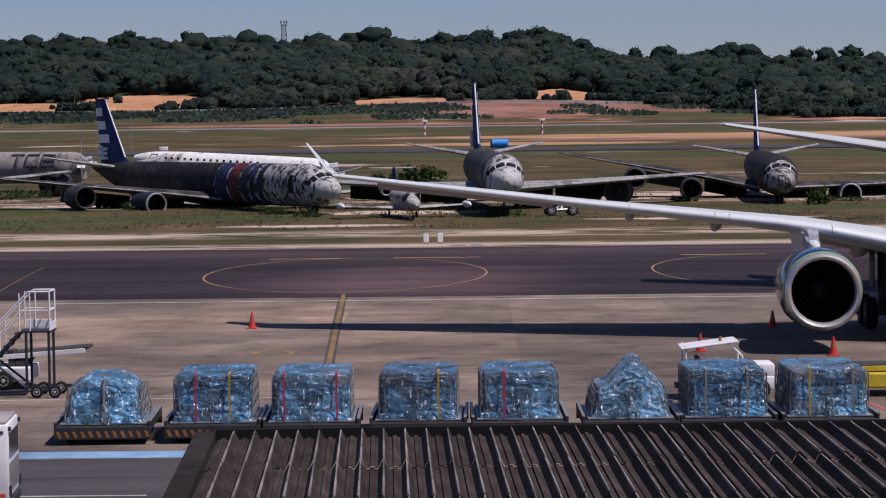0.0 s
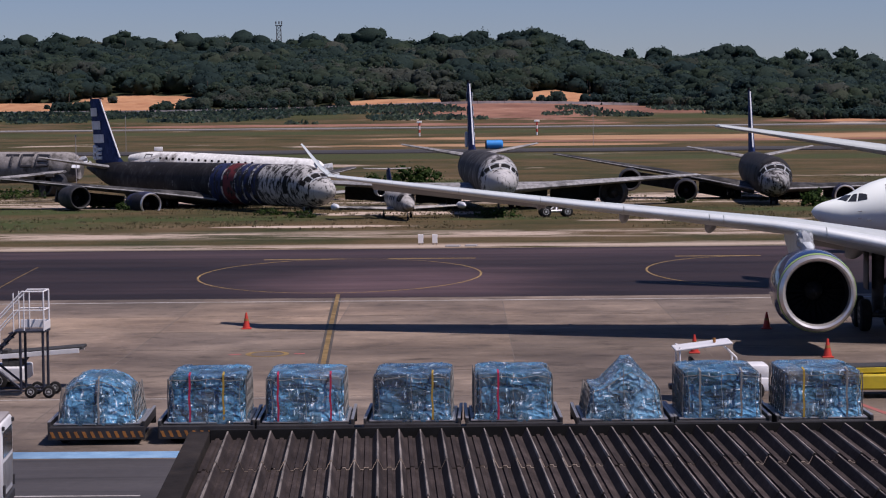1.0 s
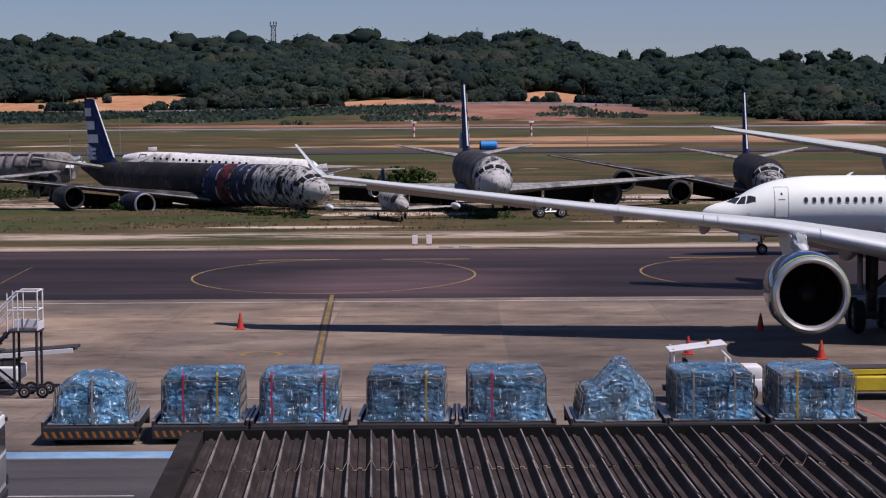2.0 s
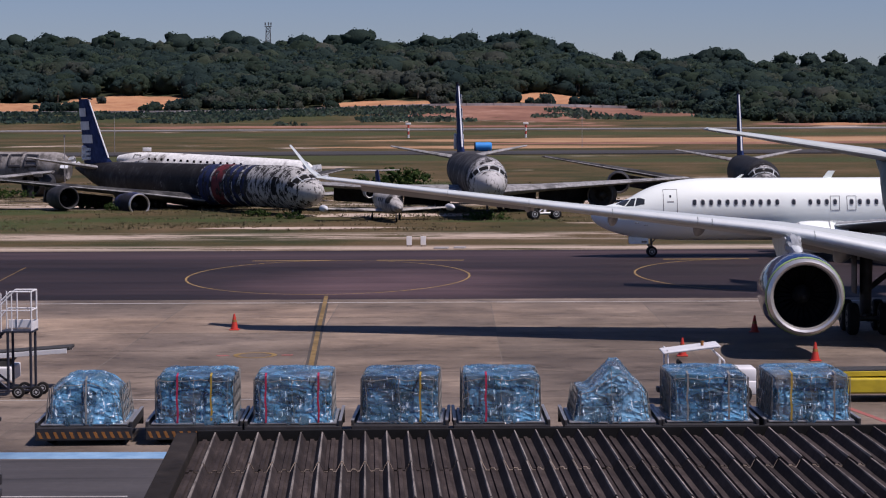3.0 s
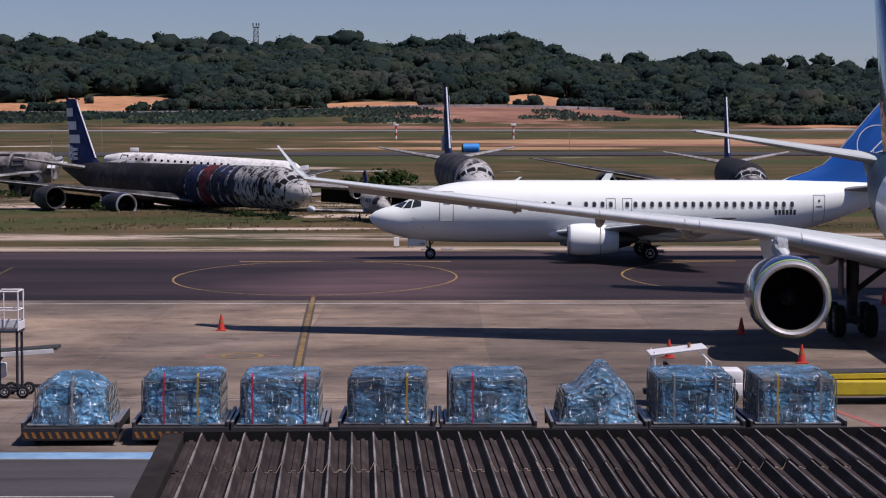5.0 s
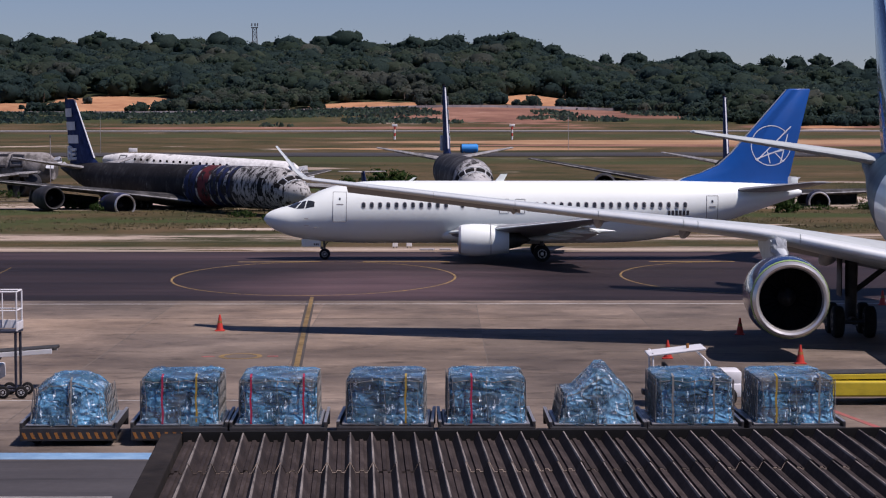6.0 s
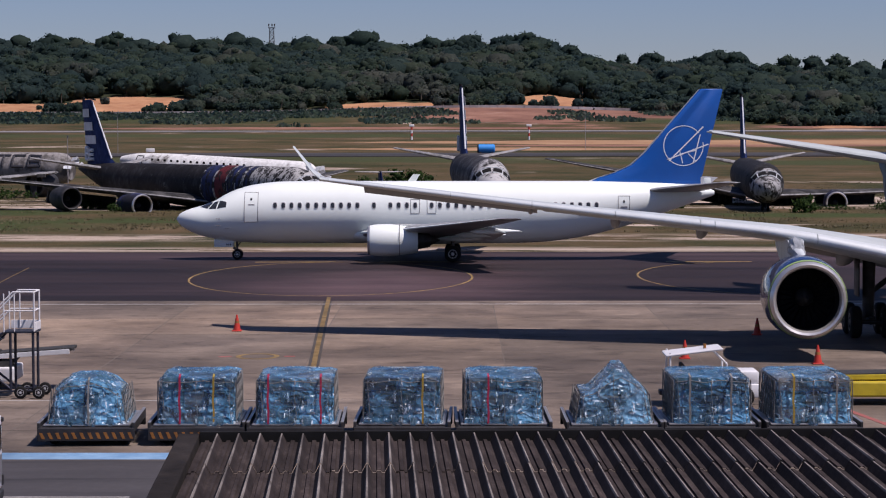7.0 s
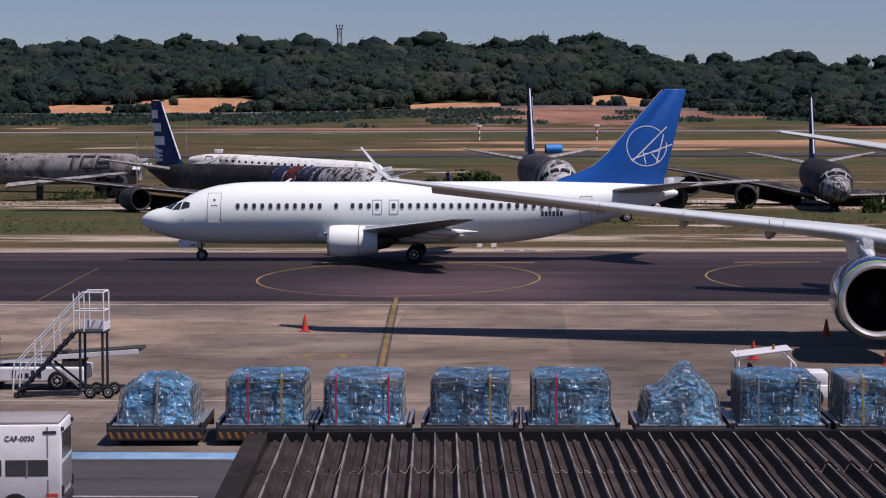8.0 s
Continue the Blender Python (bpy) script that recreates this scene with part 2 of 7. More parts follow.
class Hull:
    """A fuselage: stations of x aft of the nose, top, bottom and half width."""

    def __init__(self, stations):
        self.s = np.array(stations, float)

    def at(self, x):
        s = self.s
        i = int(np.clip(np.searchsorted(s[:, 0], x) - 1, 0, len(s) - 2))
        t = (x - s[i, 0]) / (s[i + 1, 0] - s[i, 0])
        p0, p1, p2, p3 = s[max(i - 1, 0)], s[i], s[i + 1], s[min(i + 2, len(s) - 1)]
        h = p2[0] - p1[0]
        m1 = (p2 - p0) / max(p2[0] - p0[0], 1e-6) * h
        m2 = (p3 - p1) / max(p3[0] - p1[0], 1e-6) * h
        v = (2 * t ** 3 - 3 * t ** 2 + 1) * p1 + (t ** 3 - 2 * t ** 2 + t) * m1 + (3 * t ** 2 - 2 * t ** 3) * p2 + (t ** 3 - t ** 2) * m2
        return (v[1] + v[2]) / 2, max(v[3], 0.02), max((v[1] - v[2]) / 2, 0.02)

    def point(self, x, a, side, off=0.0):
        """a: degrees from the top down the side; side -1 is the aircraft's left."""
        zc, hw, hh = self.at(x)
        a = radians(a)
        return Vector((x, side * (hw + off) * math.sin(a), zc + (hh + off) * math.cos(a)))

    def angle(self, x, z):
        zc, hw, hh = self.at(x)
        return math.degrees(math.acos(max(-1, min(1, (z - zc) / hh))))

    def body(self, bm, x0, x1, step=0.5, n=40, caps=True):
        xs = sorted({x0, x1, *[s for s in self.s[:, 0] if x0 < s < x1], *np.arange(x0 + step, x1, step)})
        skin(bm, [[self.point(x, 360 * i / n, 1) for i in range(n)] for x in xs], caps)

    def patch(self, bm, corners, side, off=0.012, k=6, depth=0.03):
        """A curved plate over the skin, proud by off; corners (x, z) in order round it."""
        c = [Vector((x, self.angle(x, z))) for x, z in corners]
        grid = []
        for i in range(k + 1):
            row = []
            for j in range(k + 1):
                u, v = i / k, j / k
                q = (c[0] * (1 - u) + c[1] * u) * (1 - v) + (c[3] * (1 - u) + c[2] * u) * v
                row.append((q[0], q[1]))
            grid.append(row)
        top = [[bm.verts.new(self.point(x, a, side, off)) for x, a in r] for r in grid]
        low = [[bm.verts.new(self.point(x, a, side, off - depth)) for x, a in r] for r in grid]
        for i in range(k):
            for j in range(k):
                bm.faces.new((top[i][j], top[i + 1][j], top[i + 1][j + 1], top[i][j + 1]))
        rim = [(0, j) for j in range(k)] + [(i, k) for i in range(k)] + [(k, j) for j in range(k, 0, -1)] + [(i, 0) for i in range(k, 0, -1)]
        for (i, j), (p, q) in zip(rim, rim[1:] + rim[:1]):
            bm.faces.new((top[i][j], top[p][q], low[p][q], low[i][j]))

    def pane(self, bm, x0, x1, a0, a1, side, lean=0.0, off=0.015, k=4):
        """A plate by angles from the top; lean slides its outer edge aft."""
        rows = [[bm.verts.new(self.point(x0 + (x1 - x0) * i / k + lean * j / k, a0 + (a1 - a0) * j / k, side, off)) for j in range(k + 1)] for i in range(k + 1)]
        low = [[bm.verts.new(self.point(x0 + (x1 - x0) * i / k + lean * j / k, a0 + (a1 - a0) * j / k, side, -0.02)) for j in range(k + 1)] for i in range(k + 1)]
        for i in range(k):
            for j in range(k):
                bm.faces.new((rows[i][j], rows[i + 1][j], rows[i + 1][j + 1], rows[i][j + 1]))
        rim = [(0, j) for j in range(k)] + [(i, k) for i in range(k)] + [(k, j) for j in range(k, 0, -1)] + [(i, 0) for i in range(k, 0, -1)]
        for (i, j), (p, q) in zip(rim, rim[1:] + rim[:1]):
            bm.faces.new((rows[i][j], rows[p][q], low[p][q], low[i][j]))

    def outline(self, bm, corners, side, r=0.018, off=0.004):
        """A thin seam round a door."""
        for (xa, za), (xb, zb) in zip(corners, corners[1:] + corners[:1]):
            pts = []
            for i in range(7):
                x, z = xa + (xb - xa) * i / 6, za + (zb - za) * i / 6
                pts.append(self.point(x, self.angle(x, z), side, off))
            pipe(bm, pts, r, 6)


FOIL = [(1.0, 0.0), (0.85, 0.035), (0.65, 0.068), (0.45, 0.085), (0.28, 0.084), (0.15, 0.068), (0.06, 0.046), (0.015, 0.022), (0.0, 0.0),
        (0.015, -0.02), (0.06, -0.034), (0.15, -0.044), (0.28, -0.048), (0.45, -0.044), (0.65, -0.03), (0.85, -0.012)]


def foil_ring(x, y, z, chord, thick, droop=0.0, up=(0, 0, 1), cut=(0.0, 1.0)):
    """An aerofoil section with its leading edge at (x, y, z)."""
    up = Vector(up)
    ring = []
    for px, pz in FOIL:
        px = cut[0] + (cut[1] - cut[0]) * px
        ring.append(Vector((x + px * chord, y, z)) + up * (pz * chord * thick / 0.133 - px * droop))
    return ring


def flying(bm, sections, side, up=(0, 0, 1)):
    """A wing out of (x, y, z, chord, thickness ratio, droop)."""
    skin(bm, [foil_ring(x, side * y, z, c, t, d, up) for x, y, z, c, t, d in sections])


def upright(bm, sections, y=0.0):
    """A fin out of (x, z, chord, thickness)."""
    skin(bm, [[(x + px * c, y + pz * c * t / 0.085, z) for px, pz in ((1, 0), (0.6, 0.07), (0.3, 0.085), (0.1, 0.06), (0.0, 0.0), (0.1, -0.06), (0.3, -0.085), (0.6, -0.07))]
              for x, z, c, t in sections])


def wheel(name, parent, at, radius, width, hub=0.5, dull=False):
    """A tyre with its hub, about an axle along y; returns the turning part."""
    bm = bmesh.new()
    w, r = width / 2, radius
    spin_y(bm, [(-w, r * 0.55), (-w, r * 0.82), (-w * 0.75, r * 0.96), (-w * 0.3, r), (w * 0.3, r), (w * 0.75, r * 0.96), (w, r * 0.82), (w, r * 0.55)], n=28)
    t = part(name, bm, M["black"], parent, "black rubber tyre")
    t.matrix_basis = pose(*at)
    bm = bmesh.new()
    spin_y(bm, [(-w * 1.02, r * 0.2), (-w * 0.8, r * 0.3), (-w * 1.03, r * hub), (-w * 0.98, r * 0.57), (w * 0.98, r * 0.57), (w * 1.03, r * hub), (w * 0.8, r * 0.3), (w * 1.02, r * 0.2)], n=20)
    for i in range(6):
        c, s = math.cos(i * math.pi / 3), math.sin(i * math.pi / 3)
        rod(bm, (r * 0.42 * c, -w * 1.08, r * 0.42 * s), (r * 0.42 * c, w * 1.08, r * 0.42 * s), r * 0.05, n=6)
    # dull hubs get darker metal, standing for shade under a wing
    part("hub", bm, M["strut"] if dull else M["hub"], t, "metal hub darkened for the shade under a wing" if dull else "pale metal hub")
    return t


# ---- ground, taxiway, far field, hills ----
def ease(v, lo, hi):
    t = min(1, max(0, (v - lo) / (hi - lo)))
    return t * t * (3 - 2 * t)


def far_height(d, x=0.0):
    """Height of the land d metres ahead: flat airfield, a slow rise to the boundary fence, then wooded hills, lower on the right."""
    u = x / max(d, 1.0)
    h = 1.6 * min(1, max(0, (d - 280) / 200)) + 3.6 * min(1, max(0, (d - 480) / 320))
    h += 6.0 * ease(d, 800, 1000) + 2.8 * math.exp(-((u - 0.012) / 0.075) ** 2) * ease(d, 880, 1000)
    crest = 42.0 - 11.0 * ease(u, 0.03, 0.075) + 2.0 * math.exp(-((u - 0.11) / 0.022) ** 2) - 2.5 * ease(u, 0.12, 0.145) + 0.7 * math.sin(x / 21) + 0.6 * math.sin(x / 47)
    return h + (crest - h) * (min(1, max(0, (d - 1003) / 285)) ** 0.85)


def ground_material():
    """Dry grass, green weeds and bare sandy earth, mixed in patches that lie along the strips."""
    m, n, l, b = nodes_of("dry grass and sandy soil")
    big = noise_node(n, l, 0.022, 6, 0.6, (0.8, 0.8, 1))
    mid = noise_node(n, l, 0.06, 9, 0.66, (0.8, 0.8, 1), shift=(9, 3, 0))
    fine = noise_node(n, l, 2.2, 8, 0.75)
    grass = ramp_node(n, l, mid, [(0.38, (0.042, 0.046, 0.018)), (0.48, (0.078, 0.064, 0.029)), (0.6, (0.118, 0.082, 0.043)), (0.74, (0.19, 0.145, 0.085))])
    grass = mix_node(n, l, 1.0, grass, ramp_node(n, l, fine, [(0.25, 0.55), (0.75, 1.1)]), "MULTIPLY")
    sand = ramp_node(n, l, fine, [(0.3, (0.34, 0.26, 0.20)), (0.7, (0.50, 0.42, 0.35))])
    near = mix_node(n, l, ramp_node(n, l, big, [(0.62, 0.0), (0.68, 1.0)]), grass, sand)
    # bare sandy margins beside the taxiway and through the wreck field
    torn = noise_node(n, l, 0.3, 9, 0.72, (0.22, 1, 1), shift=(5, 8, 0))
    for lo, hi, at in ((157.0, 161.5, 0.44), (171.0, 180.0, 0.50), (232.0, 262.0, 0.52)):
        k = mix_node(n, l, 1.0, band_node(n, l, 1, lo, hi, 2.0), ramp_node(n, l, torn, [(at - 0.04, 0.0), (at + 0.04, 0.9)]), "MULTIPLY")
        near = mix_node(n, l, k, near, sand)
    # pale sand churned up round the wrecks, green weeds under them
    for cx, cy, rx, ry in ((48, 258, 26, 12), (17, 250, 9, 9), (-36, 232, 9, 5), (-6, 214, 9, 4), (22, 196, 10, 2.2), (-12, 189, 8, 2)):
        near = mix_node(n, l, zone_node(n, l, cx, cy, rx, ry, 0.8, 0.12, 0.2), near, sand)
    lush = ramp_node(n, l, fine, [(0.3, (0.028, 0.04, 0.014)), (0.7, (0.06, 0.075, 0.026))])
    for cx, cy, rx, ry in ((-26, 205, 14, 5), (4, 201, 6, 3), (36, 216, 12, 5), (-9, 300, 14, 14), (-44, 222, 9, 6), (-52, 196, 20, 13), (-62, 225, 16, 9)):
        near = mix_node(n, l, zone_node(n, l, cx, cy, rx, ry, 1.1, 0.4, 0.25), near, lush)
    # red and sandy earth where the far field has been cut open
    red = ramp_node(n, l, mid, [(0.35, (0.15, 0.075, 0.055)), (0.6, (0.255, 0.135, 0.095)), (0.75, (0.36, 0.24, 0.18))])
    tan = ramp_node(n, l, mid, [(0.35, (0.27, 0.155, 0.085)), (0.6, (0.36, 0.225, 0.13)), (0.75, (0.43, 0.31, 0.21))])
    for cx, cy, rx, ry, ragged, soil in ((38, 950, 72, 68, 1.1, red), (-45, 838, 95, 14, 0.8, red), (-30, 990, 75, 16, 0.7, red), (-185, 852, 9, 6, 0.5, tan),
                                         (128, 604, 142, 34, 0.6, tan), (10, 531, 36, 14, 0.8, tan), (60, 566, 60, 11, 0.6, red), (140, 850, 26, 26, 0.5, red)):
        near = mix_node(n, l, zone_node(n, l, cx, cy, rx, ry, ragged, 0.1), near, soil)
    # green strips of weeds along the far runways
    weeds = ramp_node(n, l, fine, [(0.3, (0.035, 0.045, 0.018)), (0.7, (0.065, 0.07, 0.03))])
    for cx, cy, rx, ry in ((-150, 930, 105, 42), (-60, 700, 160, 26), (120, 680, 90, 18), (-30, 440, 60, 26), (60, 420, 40, 16), (95, 900, 40, 22)):
        near = mix_node(n, l, zone_node(n, l, cx, cy, rx, ry, 0.9, 0.3), near, weeds)
    near = mix_node(n, l, band_node(n, l, 1, 1012.0, 9000.0, 6.0), near, (0.03, 0.035, 0.018))
    l.new(near, b.inputs["Base Color"])
    b.inputs["Roughness"].default_value = 0.95
    b.inputs["Specular IOR Level"].default_value = 0.1
    bump_node(n, l, b, fine, 0.6, 0.12)
    return m


def ground_sheet():
    bm = bmesh.new()
    ys = [-60, 0, 40, 80, 120, 157, 175, 200, 230, 260, 280, 310, 350, 400, 440, 480, 520, 560, 610, 660, 720, 780, 820, 860, 880, 900, 920, 940, 960, 980, 1000, 1010, 1020, 1035, 1050, 1075, 1100, 1150, 1200, 1250, 1290, 1400, 1700, 2300, 3200]
    rows = []
    for y in ys:
        w = 160 + abs(y) * 0.55
        xs = [w * i / 30 for i in range(-30, 31)]
        rows.append([bm.verts.new((x * (1 + (0.2 if y < 300 else 0)), y, far_height(y, x) - (0.06 if y < 157 else 0) + (0.25 * noise.noise((x / 14, y / 14, 0)) * min(1, max(0, (y - 200) / 60)) if y < 480 else 0)))
                     for x in xs])
    for r0, r1 in zip(rows, rows[1:]):
        for i in range(len(r0) - 1):
            bm.faces.new((r0[i], r0[i + 1], r1[i + 1], r1[i]))
    tagged(part("ground", bm, ground_material(), None, angle=180), "dry grass, weeds and sandy soil of the airfield", "ground", kind="structure")


def slab(name, x0, x1, y0, y1, z0, z1, material, label, category, kind="structure"):
    bm = bmesh.new()
    block(bm, x0, x1, y0, y1, z0, z1)
    return tagged(part(name, bm, material, None, smooth=False), label, category, kind=kind)


def paved(name, light, dark, oil, streak, bays=0.0, lanes=(), worn=()):
    m, n, l, b = nodes_of(name)
    fine = noise_node(n, l, 3.0, 8, 0.7)
    mid = noise_node(n, l, 0.22, 7, 0.62, streak)
    big = noise_node(n, l, 0.05, 5, 0.6, streak, shift=(4.4, 1.2, 0))
    col = ramp_node(n, l, mid, [(0.38, dark), (0.6, light)])
    col = mix_node(n, l, 1.0, col, ramp_node(n, l, big, [(0.38, oil), (0.56, 1.0)]), "MULTIPLY")
    col = mix_node(n, l, 1.0, col, ramp_node(n, l, fine, [(0.3, 0.82), (0.7, 1.05)]), "MULTIPLY")
    # tyre marks and scuffs along the traffic, and small oil spots
    scuff = noise_node(n, l, 0.55, 8, 0.75, (streak[0] * (0.9 if bays else 0.35), 1.0 if bays else 1.3, 1), shift=(11, 4, 0))
    spot = noise_node(n, l, 0.28, 4, 0.55, (0.5, 1, 1), shift=(21, 9, 0))
    col = mix_node(n, l, 1.0, col, ramp_node(n, l, scuff, [(0.36, 0.55), (0.47, 1.0), (0.56, 1.0), (0.66, 1.4)]), "MULTIPLY")
    col = mix_node(n, l, 1.0, col, ramp_node(n, l, spot, [(0.27, 0.45), (0.33, 1.0)]), "MULTIPLY")
    if bays:
        # each cast bay has aged to a tone of its own
        co, sn, wh = n.new("ShaderNodeTexCoord"), n.new("ShaderNodeVectorMath"), n.new("ShaderNodeTexWhiteNoise")
        sh = n.new("ShaderNodeMapping")
        sh.inputs["Location"].default_value = (-1.8, -66.5 + bays * 10, 50)
        sn.operation = "SNAP"
        sn.inputs[1].default_value = (bays, bays, 1000)
        l.new(co.outputs["Object"], sh.inputs["Vector"])
        l.new(sh.outputs[0], sn.inputs[0])
        l.new(sn.outputs[0], wh.inputs["Vector"])
        col = mix_node(n, l, 1.0, col, ramp_node(n, l, wh.outputs["Value"], [(0.0, (0.80, 0.81, 0.83)), (0.5, 0.97), (1.0, (1.13, 1.10, 1.06))]), "MULTIPLY")
    for lo, hi, k in lanes:
        col = mix_node(n, l, band_node(n, l, 1, lo, hi, 0.9), col, mix_node(n, l, 1.0, col, (k, k, k), "MULTIPLY"))
    # worn: ragged oval patches where the colour is multiplied by k
    for cx, cy, rx, ry, k in worn:
        col = mix_node(n, l, zone_node(n, l, cx, cy, rx, ry, 0.6, 0.45, 0.12), col, mix_node(n, l, 1.0, col, k, "MULTIPLY"))
    l.new(col, b.inputs["Base Color"])
    l.new(ramp_node(n, l, mid, [(0.3, 0.7), (0.7, 0.85)]), b.inputs["Roughness"])
    b.inputs["Specular IOR Level"].default_value = 0.25
    bump_node(n, l, b, fine, 0.2, 0.01)
    return m


M["concrete"] = paved("stained apron concrete", (0.255, 0.202, 0.158), (0.152, 0.12, 0.095), 0.6, (0.85, 1.0, 1), 7.5,
                      worn=[(-3, 107, 8, 5, (1.3, 1.26, 1.22)), (-9, 104, 10, 6, (1.25, 1.22, 1.18)), (8, 84, 9, 3.5, (0.72, 0.72, 0.74)), (-19, 98, 5, 7, (1.2, 1.17, 1.12)), (-13.5, 90, 2.2, 10, (0.78, 0.77, 0.77)), (-3, 91, 5, 3, (0.8, 0.79, 0.78)), (12, 98, 15, 11, (0.84, 0.84, 0.84))])
M["asphalt"] = paved("dark taxiway asphalt", (0.049, 0.0315, 0.0335), (0.0245, 0.0155, 0.017), 0.5, (0.12, 1.0, 1), lanes=[(146.8, 155.0, 1.3), (155.2, 157.0, 0.6), (114.0, 117.5, 0.85), (137.0, 140.5, 0.8)],
                     worn=[(-3, 122, 7, 14, (2.6, 2.5, 2.45)), (-25, 131, 17, 16, (0.6, 0.6, 0.62)), (15, 128, 15, 12, (0.62, 0.61, 0.63))])
M["road"] = paved("service road asphalt", (0.07, 0.066, 0.068), (0.05, 0.047, 0.049), 0.75, (0.2, 1, 1))
M["far_asphalt"] = paved("far runway asphalt", (0.062, 0.058, 0.056), (0.045, 0.042, 0.041), 0.8, (0.05, 1, 1))
M["paint_white"] = surface("worn white line paint", (0.60, 0.58, 0.55), (0.36, 0.33, 0.30), 1.2, 0.7, big=0.4, vary=0.45)
M["paint_yellow"] = surface("worn yellow line paint", (0.40, 0.26, 0.07), (0.22, 0.15, 0.07), 1.2, 0.7, big=0.4, vary=0.45)
M["paint_ochre"] = surface("rubber-stained yellow line paint", (0.30, 0.19, 0.055), (0.14, 0.095, 0.04), 1.6, 0.7, big=0.5, vary=0.5)
M["paint_black"] = surface("black line border", (0.085, 0.07, 0.055), (0.045, 0.04, 0.035), 2.0, 0.8)
M["paint_blue"] = surface("worn blue line paint", (0.27, 0.44, 0.60), (0.10, 0.22, 0.38), 0.8, 0.7, big=0.4, vary=0.4)
M["paint_red"] = surface("worn red line paint", (0.40, 0.10, 0.09), (0.30, 0.12, 0.10), 1.0, 0.7)

ground_sheet()
slab("apron", -150, 150, 30, 114.3, -0.5, 0.0, M["concrete"], "stained pale concrete of the parking apron", "pavement")
slab("taxiway", -220, 220, 114.3, 156.5, -0.5, 0.0, M["asphalt"], "dark streaked asphalt taxiway", "taxiway")
slab("service_road", -150, -7, 50, 60.6, -0.4, 0.004, M["road"], "dark asphalt service road along the apron", "road")


def ribbon(name, points, width, material, label, z=0.008, dashes=None):
    """A painted line along points on the pavement, a few millimetres thick."""
    bm = bmesh.new()
    p = [Vector((x, y, 0)) for x, y in points]
    for i, (a0, b0) in enumerate(zip(p, p[1:])):
        if dashes and i % dashes[1] >= dashes[0]:
            continue
        d = (b0 - a0).normalized()
        s = Vector((-d.y, d.x, 0)) * width / 2
        q = [a0 - s - d * 0.01, b0 - s + d * 0.01, b0 + s + d * 0.01, a0 + s - d * 0.01]
        lo, hi = [bm.verts.new(v + Vector((0, 0, 0.002))) for v in q], [bm.verts.new(v + Vector((0, 0, z))) for v in q]
        bm.faces.new(hi)
        for j in range(4):
            bm.faces.new((lo[j], lo[(j + 1) % 4], hi[(j + 1) % 4], hi[j]))
    return tagged(part(name, bm, material, None, smooth=False), label, "line marking", kind="structure")


def arc(cx, cy, rx, ry, a0, a1, n=48):
    return [(cx + rx * math.cos(radians(a0 + (a1 - a0) * i / n)), cy + ry * math.sin(radians(a0 + (a1 - a0) * i / n))) for i in range(n + 1)]


ribbon("line_marking", [(-90, 111.9), (90, 112.6)], 0.22, M["paint_white"], "worn white apron edge line")
ribbon("line_marking", [(-90, 73.3), (-4, 73.6)], 0.12, M["paint_white"], "thin worn white line on the apron")
ribbon("line_marking", [(-120, 61.35), (-7, 61.35)], 1.2, M["paint_blue"], "worn blue line beside the service road")
ribbon("line_marking", [(-120, 54.6), (-8, 54.6)], 0.10, M["paint_white"], "white edge line of the service road", z=0.014)


def joints():
    """Sealed joints between the concrete bays of the apron."""
    bm = bmesh.new()
    for i in range(-12, 13):
        x = i * 7.5 + 1.8
        block(bm, x - 0.02, x + 0.02, 62.5, 111.5, 0.001, 0.005)
    for j in range(7):
        y = 66.5 + j * 7.5
        block(bm, -95, 95, y - 0.02, y + 0.02, 0.001, 0.005)
    tagged(part("joint_sealant", bm, surface("dark joint sealant", (0.16, 0.135, 0.11), (0.12, 0.10, 0.085), 1.0, 0.9), None, smooth=False), "dark sealed joints between concrete bays", "joint", kind="structure")


joints()
# apron markings
ribbon("line_marking", [(-6.55, 114.2), (-6.0, 100), (-5.2, 80)], 0.42, M["paint_black"], "black border of the lead-in line", z=0.006)
ribbon("line_marking", [(-6.62, 116.6), (-6.0, 100), (-5.2, 80)], 0.2, M["paint_ochre"], "worn yellow lead-in line", z=0.011)
ribbon("line_marking", arc(-7.3, 131.5, 8.2, 14.0, 0, 360), 0.12, M["paint_yellow"], "thin worn yellow oval on the taxiway")
ribbon("line_marking", [(-13.0, 145.4), (-7.8, 145.6)], 0.5, M["paint_yellow"], "yellow dash on the taxiway")
ribbon("line_marking", [(-5.0, 145.6), (0.6, 145.4)], 0.5, M["paint_yellow"], "yellow dash on the taxiway")
ribbon("line_marking", arc(18.8, 131.5, 8.2, 14.0, 90, 270), 0.12, M["paint_yellow"], "thin worn yellow oval on the taxiway")
ribbon("line_marking", [(13.5, 145.6), (19.0, 145.6)], 0.5, M["paint_yellow"], "yellow dash on the taxiway")
ribbon("line_marking", [(-26.6, 140), (-26.1, 131.4), (-24.8, 112.5)], 0.07, M["paint_ochre"], "faint worn yellow taxi line")
ribbon("line_marking", arc(-7.75, 87.4, 0.75, 0.95, 0, 360), 0.2, M["paint_yellow"], "worn yellow stand circle")
ribbon("line_marking", [(-9.2, 87.2), (-8.8, 87.4)], 0.3, M["paint_red"], "red stand mark")
ribbon("line_marking", [(-6.7, 87.4), (-6.3, 87.4)], 0.3, M["paint_red"], "red stand mark")
ribbon("line_marking", [(12.2, 72), (13.6, 64)], 0.22, M["paint_red"], "red line on the apron")


